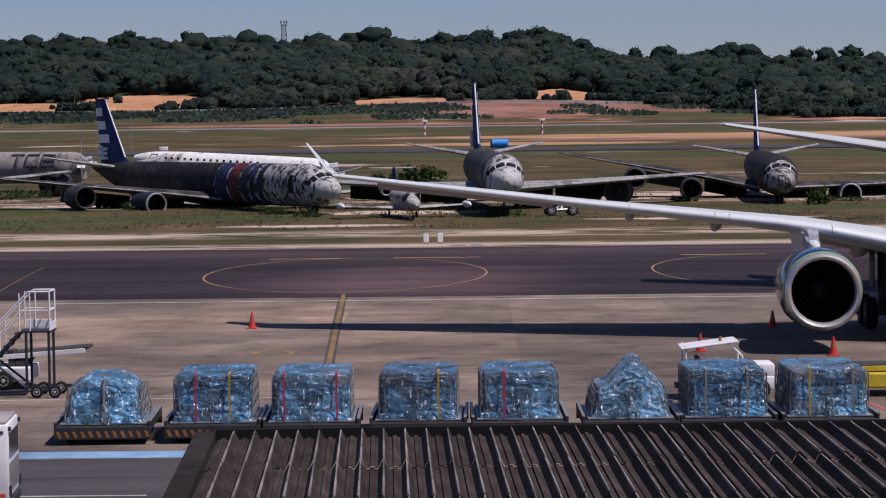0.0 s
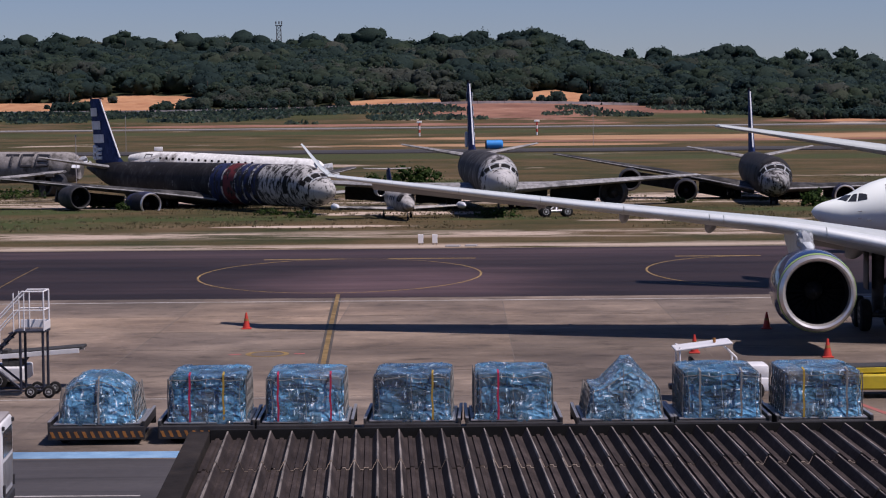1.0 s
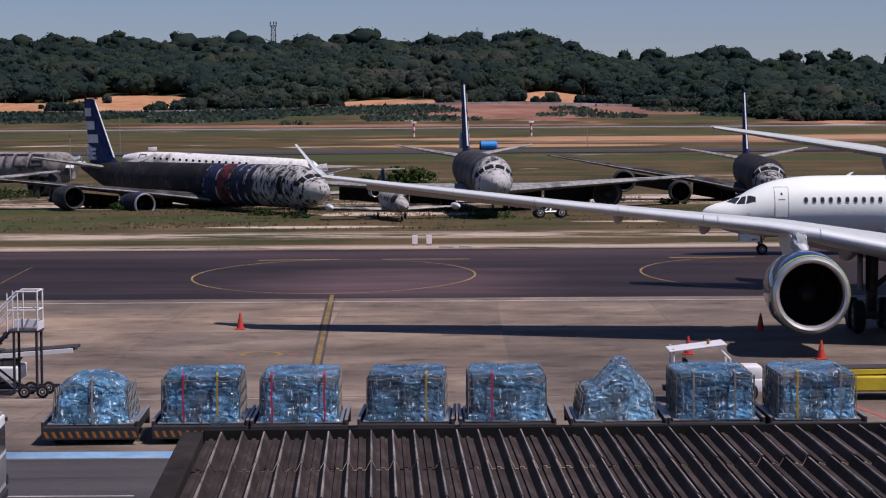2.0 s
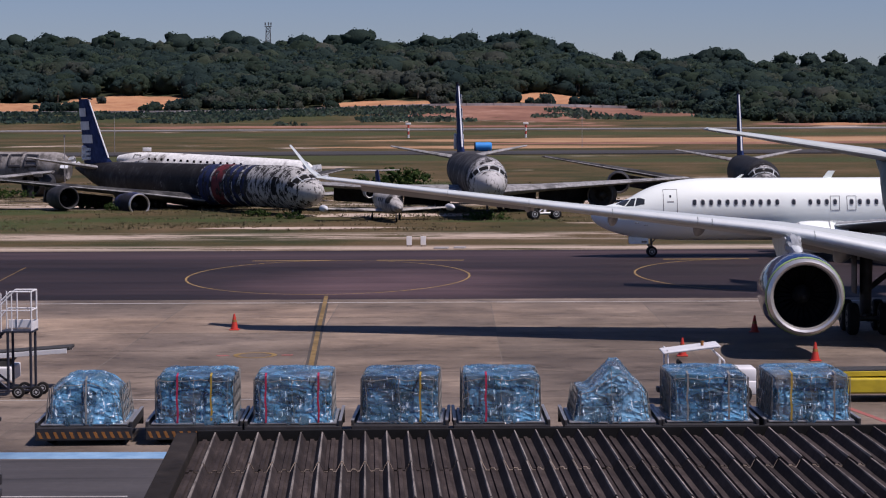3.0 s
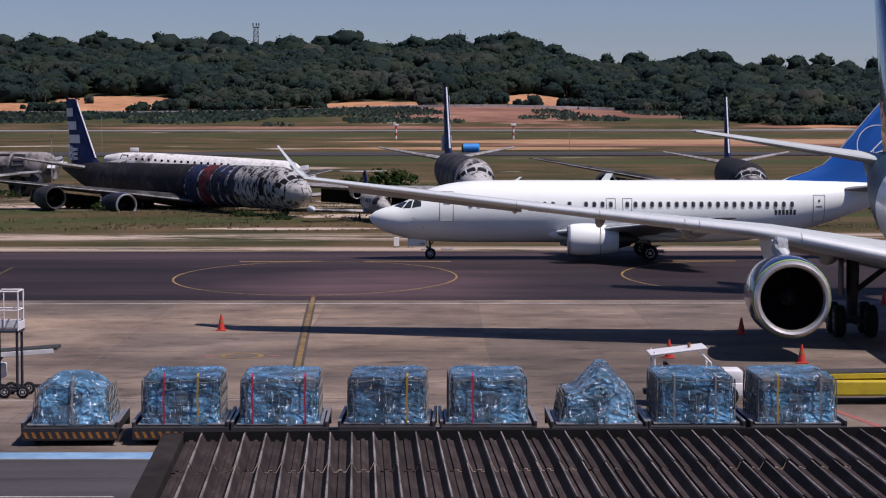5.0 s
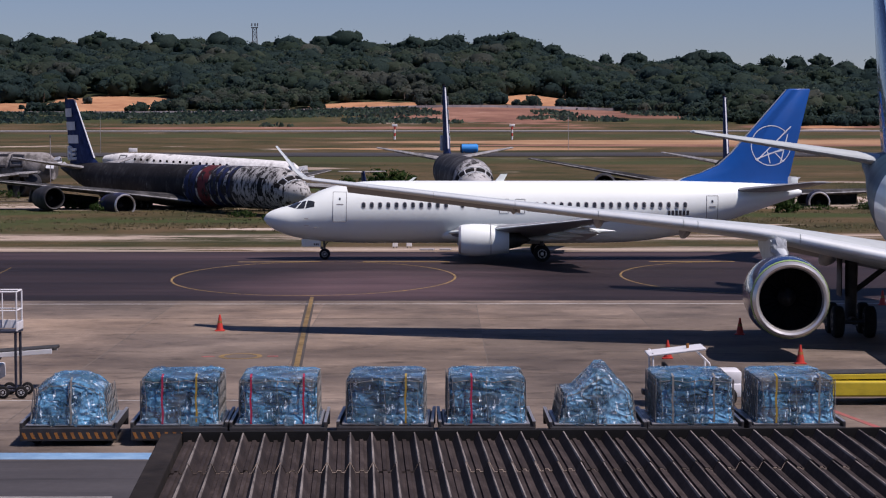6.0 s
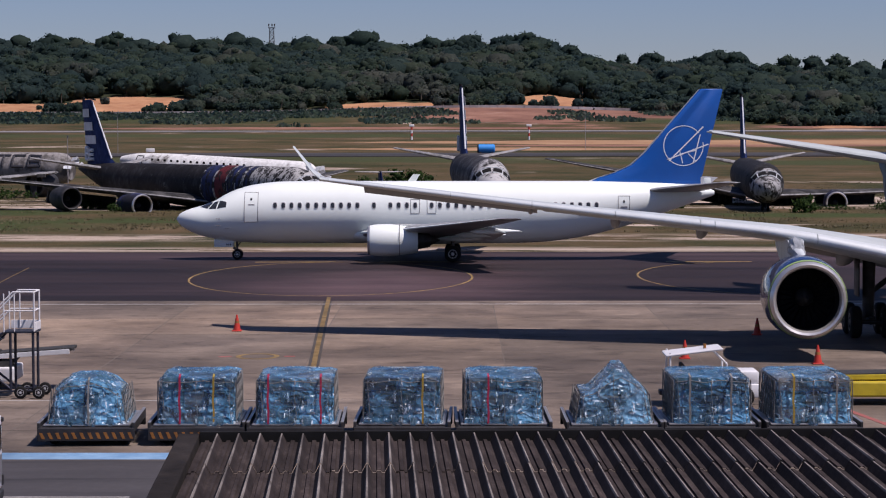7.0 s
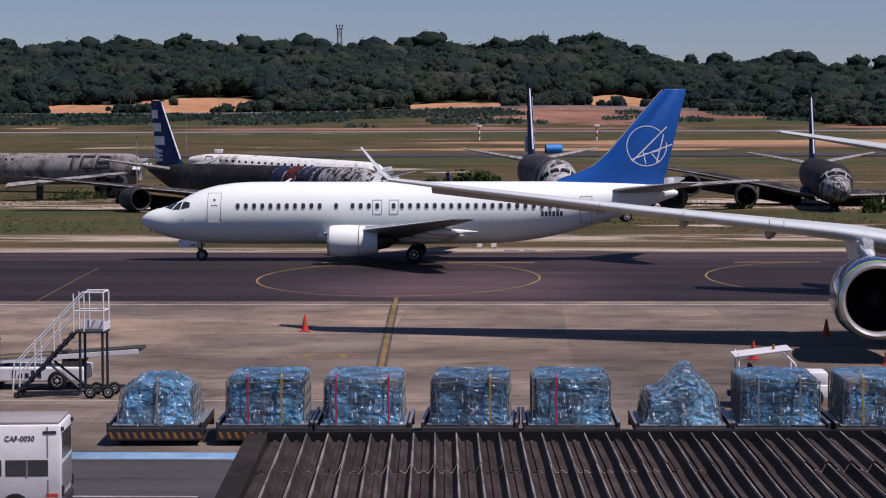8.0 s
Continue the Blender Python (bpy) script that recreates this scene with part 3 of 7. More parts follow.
# ---- aircraft ----
def nacelle(parent, x, y, z, r, length, outer, lip, core=True, stripe=None, label=""):
    """A turbofan: cowling, inlet lip, inlet duct, fan, spinner, hot nozzle. x is the inlet's plane."""
    bm = bmesh.new()
    spin_x(bm, [(0.16 * r, r * 0.985), (0.35 * r, r * 1.03), (0.8 * r, r * 1.07), (1.4 * r, r * 1.08), (length * 0.6, r * 1.0), (length * 0.82, r * 0.86), (length * 0.82, r * 0.80), (length * 0.6, r * 0.8)], y, z, x)
    cowl = part("engine", bm, outer, parent, label)
    bm = bmesh.new()
    spin_x(bm, [(0.165 * r, r * 0.985), (0.07 * r, r * 0.955), (0.0, r * 0.905), (0.03 * r, r * 0.845), (0.18 * r, r * 0.805)], y, z, x)
    part("inlet_lip", bm, lip, cowl, "polished metal inlet lip")
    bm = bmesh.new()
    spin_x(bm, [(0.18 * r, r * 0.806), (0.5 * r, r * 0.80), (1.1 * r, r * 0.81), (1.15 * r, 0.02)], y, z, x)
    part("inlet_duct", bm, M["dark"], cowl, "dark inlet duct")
    blade = None
    for i in range(24):
        m = pose(x, y, z, 15 * i)
        if blade is None:
            bm = bmesh.new()
            skin(bm, [[(1.0 * r, 0.24 * r, -0.02 * r), (1.09 * r, 0.24 * r, 0.05 * r), (1.1 * r, 0.24 * r, 0.04 * r)], [(0.98 * r, 0.79 * r, -0.05 * r), (1.1 * r, 0.79 * r, 0.12 * r), (1.11 * r, 0.79 * r, 0.11 * r)]])
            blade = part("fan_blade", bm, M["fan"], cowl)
            blade.matrix_basis = m
        else:
            share("fan_blade", blade.data, cowl, m)
    bm = bmesh.new()
    spin_x(bm, [(0.62 * r, 0.01), (0.68 * r, 0.08 * r), (0.85 * r, 0.18 * r), (1.08 * r, 0.25 * r)], y, z, x, 18)
    rod(bm, (x + 0.66 * r, y + 0.05 * r, z + 0.05 * r), (x + 0.72 * r, y - 0.04 * r, z + 0.09 * r), 0.015 * r, n=6)
    part("spinner", bm, M["wreck_dark"], cowl, "dark spinner")
    if stripe:
        bm = bmesh.new()
        spin_x(bm, [(0.17 * r, r * 0.992), (0.24 * r, r * 1.012), (0.27 * r, r * 1.02), (0.27 * r, r * 1.0)], y, z, x)
        part("stripe", bm, stripe, cowl, "lime green ring behind the lip")
    if core:
        bm = bmesh.new()
        spin_x(bm, [(length * 0.6, r * 0.74), (length * 0.82, r * 0.62), (length * 1.02, r * 0.45), (length * 1.02, r * 0.36), (length * 1.12, r * 0.16), (length * 1.18, 0.01)], y, z, x)
        part("nozzle", bm, M["hot"], cowl, "dark exhaust nozzle")
    return cowl


def pylon(parent, x0, x1, y, z0, z1, w, material):
    bm = bmesh.new()
    skin(bm, [[(x + dx, y + dy * k, z) for dx, dy in ((0, 0), (0.35, w), (x1 - x0 - 0.3, w), (x1 - x0, 0), (x1 - x0 - 0.3, -w), (0.35, -w))]
              for x, z, k in ((x0 + 0.5, z0, 0.9), (x0 + 0.8, (z0 + z1) / 2, 1.0), (x0 + 1.2, z1, 1.1))])
    return part("pylon", bm, material, parent)


def twinjet():
    """The white narrow-body that taxies past, 36.4 m long; x aft of its nose, -y its left side."""
    t = thing("airliner", pose(0, 148.3, 0), "white twin-engine airliner with a blue tail taxiing along the taxiway", "airplane")
    h = Hull([(0, 2.70, 2.62, 0.04), (0.2, 2.98, 2.32, 0.32), (0.6, 3.22, 2.02, 0.66), (1.2, 3.42, 1.72, 1.02), (1.8, 3.58, 1.52, 1.28), (2.5, 3.86, 1.37, 1.48), (3.2, 4.27, 1.25, 1.65),
              (4.0, 4.62, 1.17, 1.77), (5.0, 4.90, 1.11, 1.85), (6.5, 5.10, 1.07, 1.88), (8, 5.15, 1.07, 1.88), (14, 5.15, 1.07, 1.88), (22, 5.15, 1.07, 1.88), (24.5, 5.15, 1.18, 1.87), (27, 5.15, 1.55, 1.76),
              (29.5, 5.13, 2.2, 1.48), (32, 5.04, 3.05, 1.0), (34, 4.85, 3.75, 0.58), (35.0, 4.62, 4.1, 0.3), (35.3, 4.5, 4.25, 0.1)])
    bm = bmesh.new()
    h.body(bm, 1.15, 35.3)
    part("fuselage", bm, M["white"], t)
    bm = bmesh.new()
    h.body(bm, 0.0, 1.15, 0.08)
    part("radome", bm, M["nose_white"], t, "smooth white radome")
    # cabin panes: a dark oval in a grey surround
    bm = bmesh.new()
    ring = [(0.115 * math.copysign(abs(math.cos(a)) ** 0.7, math.cos(a)), 0.175 * math.copysign(abs(math.sin(a)) ** 0.7, math.sin(a))) for a in [2 * math.pi * i / 14 for i in range(14)]]
    skin(bm, [[(x, 0.02, z) for x, z in ring], [(x, -0.012, z) for x, z in ring], [(x * 0.9, -0.02, z * 0.9) for x, z in ring]])
    first = part("window", bm, M["pane"], t)
    pane = first.data
    ring2 = [(x * 1.35, z * 1.28) for x, z in ring]
    bm = bmesh.new()
    skin(bm, [[(x, 0.03, z) for x, z in ring2], [(x, -0.004, z) for x, z in ring2], [(x * 0.96, -0.008, z * 0.96) for x, z in ring2]])
    rim_first = part("surround", bm, M["frame_grey"], first)
    rim = rim_first.data
    spots = [6.62 + 0.535 * k for k in (*range(11), 12, 14, 15, 16, 17, 19, *range(20, 40))]
    made = False
    for side in (-1, 1):
        for x in spots:
            z = 3.62
            p = h.point(x, h.angle(x, z), side, 0.006)
            m = pose(p.x, p.y, p.z, 0, 0, 0 if side < 0 else 180) @ pose(0, 0, 0, -14)
            if not made:
                first.matrix_basis, made = m, True
                continue
            share("surround", rim, share("window", pane, t, m), Matrix())
    for side in (-1, 1):
        for k in (17, 19):
            x = 6.62 + 0.535 * k
            bm = bmesh.new()
            h.outline(bm, [(x - 0.28, 3.1), (x + 0.28, 3.1), (x + 0.3, 4.0), (x - 0.3, 4.0)], side)
            part("exit_hatch", bm, M["seam"], t, "overwing exit outline")
        for x0, x1, z0, z1 in ((4.62, 5.5, 2.55, 4.45), (28.9, 29.65, 2.5, 4.2)):
            bm = bmesh.new()
            h.patch(bm, [(x0, z0), (x1, z0), (x1, z1), (x0, z1)], side, 0.008)
            d = part("door", bm, M["white"], t, "white cabin door")
            bm = bmesh.new()
            h.outline(bm, [(x0, z0), (x1, z0), (x1, z1), (x0, z1)], side, 0.02)
            part("door_seal", bm, M["seam"], d)
            bm = bmesh.new()
            xm, zm = (x0 + x1) / 2, z0 + (z1 - z0) * 0.58
            h.patch(bm, [(xm - 0.2, zm - 0.03), (xm + 0.22, zm - 0.03), (xm + 0.22, zm + 0.04), (xm - 0.2, zm + 0.04)], side, 0.02, 2)
            part("door_handle", bm, M["seam"], d)
            bm = bmesh.new()
            h.patch(bm, [(xm - 0.06, zm + 0.28), (xm + 0.06, zm + 0.28), (xm + 0.06, zm + 0.43), (xm - 0.06, zm + 0.43)], side, 0.02, 2)
            part("door_window", bm, M["pane"], d)
        # flight deck panes
        for c in ([(1.62, 3.46), (2.12, 3.36), (2.5, 3.75), (2.15, 3.72)], [(2.2, 3.35), (2.72, 3.38), (2.86, 3.86), (2.6, 3.80)], [(2.8, 3.38), (3.4, 3.50), (3.42, 3.82), (2.95, 3.88)]):
            bm = bmesh.new()
            h.patch(bm, c, side, 0.012, 5)
            part("windshield", bm, M["pane"], t, "dark flight deck pane")
        for x, z in ((3.0, 2.75), (3.0, 2.3), (3.6, 2.15)):
            p = h.point(x, h.angle(x, z), side)
            bm = bmesh.new()
            rod(bm, p - Vector((0, side * 0.03, 0)), p + Vector((0, side * 0.1, 0)), 0.03, 0.02)
            rod(bm, p + Vector((0, side * 0.1, 0)), p + Vector((-0.25, side * 0.11, 0)), 0.02)
            part("probe", bm, M["seam"], t)
        # the registration, as plain bars
        for i in range(6):
            bm = bmesh.new()
            x = 26.35 + i * 0.245
            h.patch(bm, [(x, 2.94), (x + 0.17, 2.94), (x + 0.17, 3.26), (x, 3.26)], side, 0.01, 2)
            part("marking", bm, M["ink"], t, "dark bar of the registration")
        # wing, its drooped flaps and their fairings
        bm = bmesh.new()
        flying(bm, [(11.9, 1.2, 1.75, 8.4, 0.13, 0.1), (13.3, 3.0, 1.92, 6.6, 0.13, 0.1), (14.9, 5.2, 2.2, 4.7, 0.12, 0.05), (20.7, 14.3, 3.25, 1.55, 0.11, 0.0), (21.1, 14.5, 3.3, 1.1, 0.06, 0.0)], side)
        w = part("wing", bm, M["wing_dark"], t, "grey swept wing")
        bm = bmesh.new()
        flying(bm, [(11.85, 1.2, 1.76, 0.9, 0.3, 0.0), (14.85, 5.2, 2.21, 0.6, 0.25, 0.0), (20.66, 14.3, 3.26, 0.25, 0.2, 0.0)], side)
        part("slat", bm, M["white"], w, "pale leading edge slat")
        for ya, yb, xa, xb, za, zb in ((2.2, 4.4, 18.9, 19.1, 1.75, 1.98), (5.2, 9.6, 19.2, 20.3, 2.0, 2.55)):
            bm = bmesh.new()
            skin(bm, [foil_ring(xa, side * ya, za, 1.5, 0.14, 0.5), foil_ring(xb, side * yb, zb, 1.1, 0.14, 0.35)])
            part("flap", bm, M["wing_grey"], w, "drooped flap")
        for y, x, z in ((3.4, 17.2, 1.55), (6.7, 18.3, 1.95), (9.3, 19.2, 2.3)):
            bm = bmesh.new()
            spin_x(bm, [(0, 0.02), (0.5, 0.16), (1.4, 0.2), (2.4, 0.13), (3.2, 0.02)], side * y, z, x, 12)
            part("flap_fairing", bm, M["white"], w, "white flap track fairing")
        bm = bmesh.new()
        flying(bm, [(30.6, 0.5, 4.5, 3.9, 0.1, 0.0), (34.9, 6.3, 5.2, 1.35, 0.09, 0.0), (35.1, 6.4, 5.2, 0.9, 0.05, 0.0)], side)
        part("stabilizer", bm, M["wing_dark"], t, "grey tailplane")
        c = nacelle(t, 12.75, side * 4.85, 1.52, 0.95, 3.9, M["white"], M["lip"], label="white engine cowling")
        bm = bmesh.new()
        spin_x(bm, [(2.02, 1.031), (2.06, 1.031)], side * 4.85, 1.52, 12.75)
        part("cowl_seam", bm, M["seam"], c)
        pylon(t, 13.4, 17.2, side * 4.85, 2.2, 2.5, 0.2, M["white"])
        # main gear
        bm = bmesh.new()
        rod(bm, (18.15, side * 2.62, 0.5), (18.1, side * 2.62, 1.9), 0.11)
        rod(bm, (18.15, side * 2.1, 0.52), (18.15, side * 3.1, 0.52), 0.07)
        rod(bm, (18.2, side * 2.6, 1.0), (18.2, side * 1.4, 1.9), 0.07)
        g = part("main_gear", bm, M["strut"], t)
        for y in (2.27, 2.97):
            WHEELS.append((wheel("wheel", g, (18.15, side * y, 0.53), 0.53, 0.36), (18.15, side * y, 0.53), 0.53))
    # wing box fairing
    bm = bmesh.new()
    skin(bm, [[(x, k * 1.95 * math.cos(a), 1.72 + k * 0.72 * math.sin(a)) for a in [2 * math.pi * i / 20 for i in range(20)]] for x, k in ((11.0, 0.4), (12.0, 0.8), (13.6, 1.0), (18, 1.0), (19.8, 0.8), (21.4, 0.3))])
    part("belly_fairing", bm, M["white"], t)
    # fin with its dorsal fillet and mark
    bm = bmesh.new()
    upright(bm, [(26.8, 4.95, 7.6, 0.05), (27.6, 5.32, 6.8, 0.05), (28.7, 5.65, 5.85, 0.055), (29.8, 6.15, 4.85, 0.06), (30.7, 7.0, 4.15, 0.065), (34.25, 11.1, 1.55, 0.07), (34.45, 11.16, 1.3, 0.03)])
    fin = part("fin", bm, M["blue"], t, "royal blue fin")
    bm = bmesh.new()
    upright(bm, [(26.7, 5.0, 0.25, 0.2), (27.5, 5.34, 0.22, 0.2), (28.6, 5.67, 0.2, 0.2), (29.7, 6.17, 0.2, 0.2), (30.62, 7.0, 0.18, 0.2), (34.2, 11.12, 0.12, 0.2)])
    part("fin_edge", bm, M["lip"], fin, "pale metal leading edge")
    for side in (-1, 1):
        bm = bmesh.new()

        def fin_skin(x, z):
            (x0, z0, c0, t0), (x1, z1, c1, t1) = ((29.8, 6.15, 4.85, 0.06), (30.7, 7.0, 4.15, 0.065)) if z < 7.0 else ((30.7, 7.0, 4.15, 0.065), (34.25, 11.1, 1.55, 0.07))
            k = (z - z0) / (z1 - z0)
            c, th = c0 + k * (c1 - c0), t0 + k * (t1 - t0)
            f = (x - x0 - k * (x1 - x0)) / c
            return c * th / 0.085 * float(np.interp(f, (0, 0.1, 0.3, 0.6, 1.0), (0, 0.06, 0.085, 0.07, 0.0)))

        def stroke(p, q, w):
            p, q = Vector(p), Vector(q)
            d = (q - p).normalized()
            s = Vector((-d.y, d.x)) * w * 0.3
            steps = max(1, int((q - p).length / 0.25))
            rings = []
            for i in range(steps + 1):
                c = p + (q - p) * i / steps
                rings.append([(v.x, side * (fin_skin(v.x, v.y) + o), v.y) for v, o in ((c - s, -0.02), (c + s, -0.02), (c + s, 0.012), (c - s, 0.012))])
            skin(bm, rings)
        for i in range(36):
            u, v = 2 * math.pi * i / 36, 2 * math.pi * (i + 1) / 36
            if 0.2 < v < 0.75:
                continue
            stroke((33.25 + 1.3 * math.cos(u), 7.45 + 1.3 * math.sin(u)), (33.25 + 1.3 * math.cos(v), 7.45 + 1.3 * math.sin(v)), 0.09)
        for p, q, w in (((32.3, 6.45), (34.55, 8.7), 0.13), ((32.2, 6.55), (34.9, 7.55), 0.13), ((33.0, 6.9), (34.1, 7.15), 0.1), ((33.0, 7.1), (33.2, 6.3), 0.1), ((33.9, 6.35), (34.35, 8.2), 0.12), ((33.55, 6.95), (34.1, 6.4), 0.1)):
            stroke(p, q, w)
        part("tail_mark", bm, M["logo_white"], fin, "white ring and star strokes")
    bm = bmesh.new()
    block(bm, 34.6, 35.05, -0.1, 0.1, 4.7, 5.35, 0.05)
    part("tail_cone_fairing", bm, M["white"], t)
    # nose gear
    bm = bmesh.new()
    rod(bm, (4.0, 0, 0.36), (3.95, 0, 1.35), 0.075)
    rod(bm, (4.0, -0.3, 0.36), (4.0, 0.3, 0.36), 0.05)
    rod(bm, (4.0, 0, 0.9), (4.35, 0, 1.3), 0.04)
    rod(bm, (3.8, 0.05, 0.75), (3.8, -0.05, 0.75), 0.1)
    g = part("nose_gear", bm, M["strut"], t)
    for y in (-0.2, 0.2):
        WHEELS.append((wheel("wheel", g, (4.0, y, 0.35), 0.35, 0.2), (4.0, y, 0.35), 0.35))
    for y in (-0.42, 0.42):
        bm = bmesh.new()
        block(bm, 2.5, 3.75, y - 0.02, y + 0.02, 0.85, 1.35, 0.015, pose(0, 0, 0))
        d = part("gear_door", bm, M["white"], t, "white nose gear door")
        bm = bmesh.new()
        for i in range(3):
            block(bm, 3.3 + i * 0.12, 3.38 + i * 0.12, y - 0.03, y + 0.03, 0.95, 1.06)
        part("marking", bm, M["ink"], d)
    for x, z, k in ((15.2, 5.15, 1), (9.5, 5.15, 0.5)):
        bm = bmesh.new()
        skin(bm, [[(x + 0.35 * s, -0.03, z + 0.45 * k * s), (x + 0.55 * k + 0.25 * s, -0.03, z + 0.45 * k * s), (x + 0.55 * k + 0.25 * s, 0.03, z + 0.45 * k * s), (x + 0.35 * s, 0.03, z + 0.45 * k * s)] for s in (-0.2, 1)])
        part("antenna", bm, M["white"], t)
    return t


def widebody():
    """The parked wide-body, nose towards the terminal; x aft of its nose, +y its right wing."""
    t = thing("widebody_airliner", pose(21.52, 67.36, 0, 0, 0, 88.0), "parked wide-body airliner with grey wings and navy engines", "airplane")
    h = Hull([(0, 3.7, 3.5, 0.1), (0.6, 4.6, 2.9, 0.9), (2, 5.8, 2.3, 1.7), (4.5, 7.0, 1.95, 2.5), (8, 7.5, 1.86, 2.82), (36, 7.5, 1.86, 2.82), (42, 7.5, 2.5, 2.6), (48, 7.5, 3.8, 1.9), (53, 7.4, 5.1, 1.2), (57, 7.2, 6.2, 0.8), (58.6, 7.0, 6.5, 0.3)])
    bm = bmesh.new()
    h.body(bm, 0, 40.0, 1.0)
    part("fuselage", bm, M["white"], t, "white fuselage")
    bm = bmesh.new()
    h.body(bm, 40.0, 58.6, 0.7)
    part("rear_fuselage", bm, M["teal"], t, "blue and green painted rear fuselage")
    bm = bmesh.new()
    upright(bm, [(45.5, 7.2, 9.5, 0.05), (47.5, 8.2, 8.0, 0.05), (55.5, 16.6, 3.3, 0.05), (55.7, 16.75, 2.8, 0.03)])
    part("fin", bm, M["navy"], t, "navy blue fin")
    skins = [(20.5, 1.5, 2.75, 11.5, 0.14, 0.5), (21.7, 3.0, 3.05, 10.3, 0.13, 0.45), (23.6, 9.4, 4.33, 7.0, 0.105, 0.45), (26.3, 18.5, 5.25, 4.7, 0.09, 0.3), (29.4, 29.9, 6.52, 2.3, 0.085, 0.12)]
    for side in (-1, 1):
        bm = bmesh.new()
        flying(bm, skins, side)
        w = part("wing", bm, M["wing_grey"], t, "long light grey swept wing")
        # leading edge slats in separate lengths
        cuts = [0.12, 0.28, 0.42, 0.44, 0.56, 0.68, 0.80, 0.90, 0.985]
        ys = np.array([s[1] for s in skins])
        for u0, u1 in zip(cuts, cuts[1:]):
            bm = bmesh.new()
            rings = []
            for u in (u0 + 0.0006, (u0 + u1) / 2, u1 - 0.0006):
                y = 29.9 * u
                x, z, c, th = (float(np.interp(y, ys, [s[k] for s in skins])) for k in (0, 2, 3, 4))
                rings.append(foil_ring(x - 0.05, side * y, z - 0.01, 0.16 * c, 0.36, 0.0))
            skin(bm, rings)
            part("slat", bm, M["slat"], w, "bare metal slat")
        # drooped inboard flap and aileron edges
        for ya, yb, d in ((3.2, 9.3, 0.7), (9.6, 19.8, 0.3), (20.1, 28.0, 0.42)):
            bm = bmesh.new()
            rings = []
            for y in (ya, (ya + yb) / 2, yb):
                x, z, c = (float(np.interp(y, ys, [s[k] for s in skins])) for k in (0, 2, 3))
                rings.append(foil_ring(x + 0.74 * c, side * y, z - 0.02 * c, 0.30 * c, 0.12, d))
            skin(bm, rings)
            part("flap", bm, M["wing_dark"], w, "grey drooped flap")
        for y, k in ((6.5, 1.0), (12.8, 0.75), (16.6, 0.7), (20.4, 0.5)):
            x, z, c = (float(np.interp(y, ys, [s[q] for s in skins])) for q in (0, 2, 3))
            bm = bmesh.new()
            skin(bm, [[(x + 0.42 * c + px * k, side * y + 0.33 * k * r * math.cos(a), z - 0.38 * k - dz * k + 0.48 * k * r * math.sin(a)) for a in [2 * math.pi * i / 14 for i in range(14)]]
                      for px, r, dz in ((0, 0.05, -0.1), (0.6, 0.55, 0.0), (1.8, 1.0, 0.1), (3.2, 0.9, 0.3), (4.6, 0.4, 0.6), (5.2, 0.05, 0.75))])
            part("flap_fairing", bm, M["wing_dark"], w, "grey flap track fairing")
        # winglet
        bm = bmesh.new()
        skin(bm, [foil_ring(29.35, side * 29.85, 6.54, 2.3, 0.09), foil_ring(30.1, side * 30.25, 6.79, 1.8, 0.07, up=(0, -side * 0.6, 0.8)), foil_ring(31.6, side * 31.3, 7.95, 0.85, 0.06, up=(0, -side * 0.75, 0.66))])
        part("winglet", bm, M["wing_grey"], w, "upswept winglet")
        bm = bmesh.new()
        flying(bm, [(49.0, 0.8, 6.9, 6.4, 0.1, 0), (55.3, 10.35, 8.45, 2.2, 0.09, 0), (55.9, 10.5, 8.45, 1.4, 0.05, 0)], side)
        part("stabilizer", bm, M["wing_grey"], t, "light grey tailplane")
        nacelle(t, 18.0, side * 9.37, 2.03, 1.55, 6.6, M["navy"], M["lip"], stripe=M["lime"], label="navy blue engine cowling with a metal lip")
        bm = bmesh.new()
        skin(bm, [[(x, side * 9.37 + wd * a, zz) for a, zz in ((-1, z0), (-1, z1), (-0.4, z1 + 0.06), (0.4, z1 + 0.06), (1, z1), (1, z0))]
                  for x, wd, z0, z1 in ((19.9, 0.06, 3.5, 3.55), (20.8, 0.16, 3.4, 3.72), (22.4, 0.22, 3.2, 3.95), (24.0, 0.25, 2.9, 4.15), (26.5, 0.24, 3.1, 4.3), (29.5, 0.12, 3.6, 4.1))])
        part("pylon", bm, M["slat"], t, "bare metal pylon")
        bm = bmesh.new()
        rings = []
        for k in range(19):
            f = k / 18
            c = Vector((20.7 + 2.3 * f ** 0.8, side * 9.37, 3.42 + 0.62 * f ** 1.2))
            ring = []
            for i in range(28):
                a = 2 * math.pi * i / 28
                r = (0.2 + 0.16 * f ** 0.7) * (1 - 0.75 * max(0, f - 0.85) / 0.15)
                q = Vector((c.x * 2.1, 3 * math.cos(a), 3 * math.sin(a) + f * 5))
                r *= 1 + 0.3 * noise.noise(q) + 0.22 * (0.35 - abs(noise.noise(q * 1.9)))
                ring.append(c + Vector((-0.45 * r * math.sin(a), r * math.cos(a), 1.1 * r * math.sin(a))))
            rings.append(ring)
        skin(bm, rings)
        part("pylon_cover", bm, M["cover"], t, "crumpled silver cover over the pylon")
        # main gear: strut, brace, four-wheel bogie
        bm = bmesh.new()
        rod(bm, (29.6, side * 5.34, 0.75), (29.4, side * 5.34, 3.6), 0.26, 0.3, 14)
        rod(bm, (29.5, side * 5.2, 1.9), (29.4, side * 3.2, 3.4), 0.12)
        rod(bm, (28.6, side * 5.34, 0.7), (30.6, side * 5.34, 0.7), 0.16)
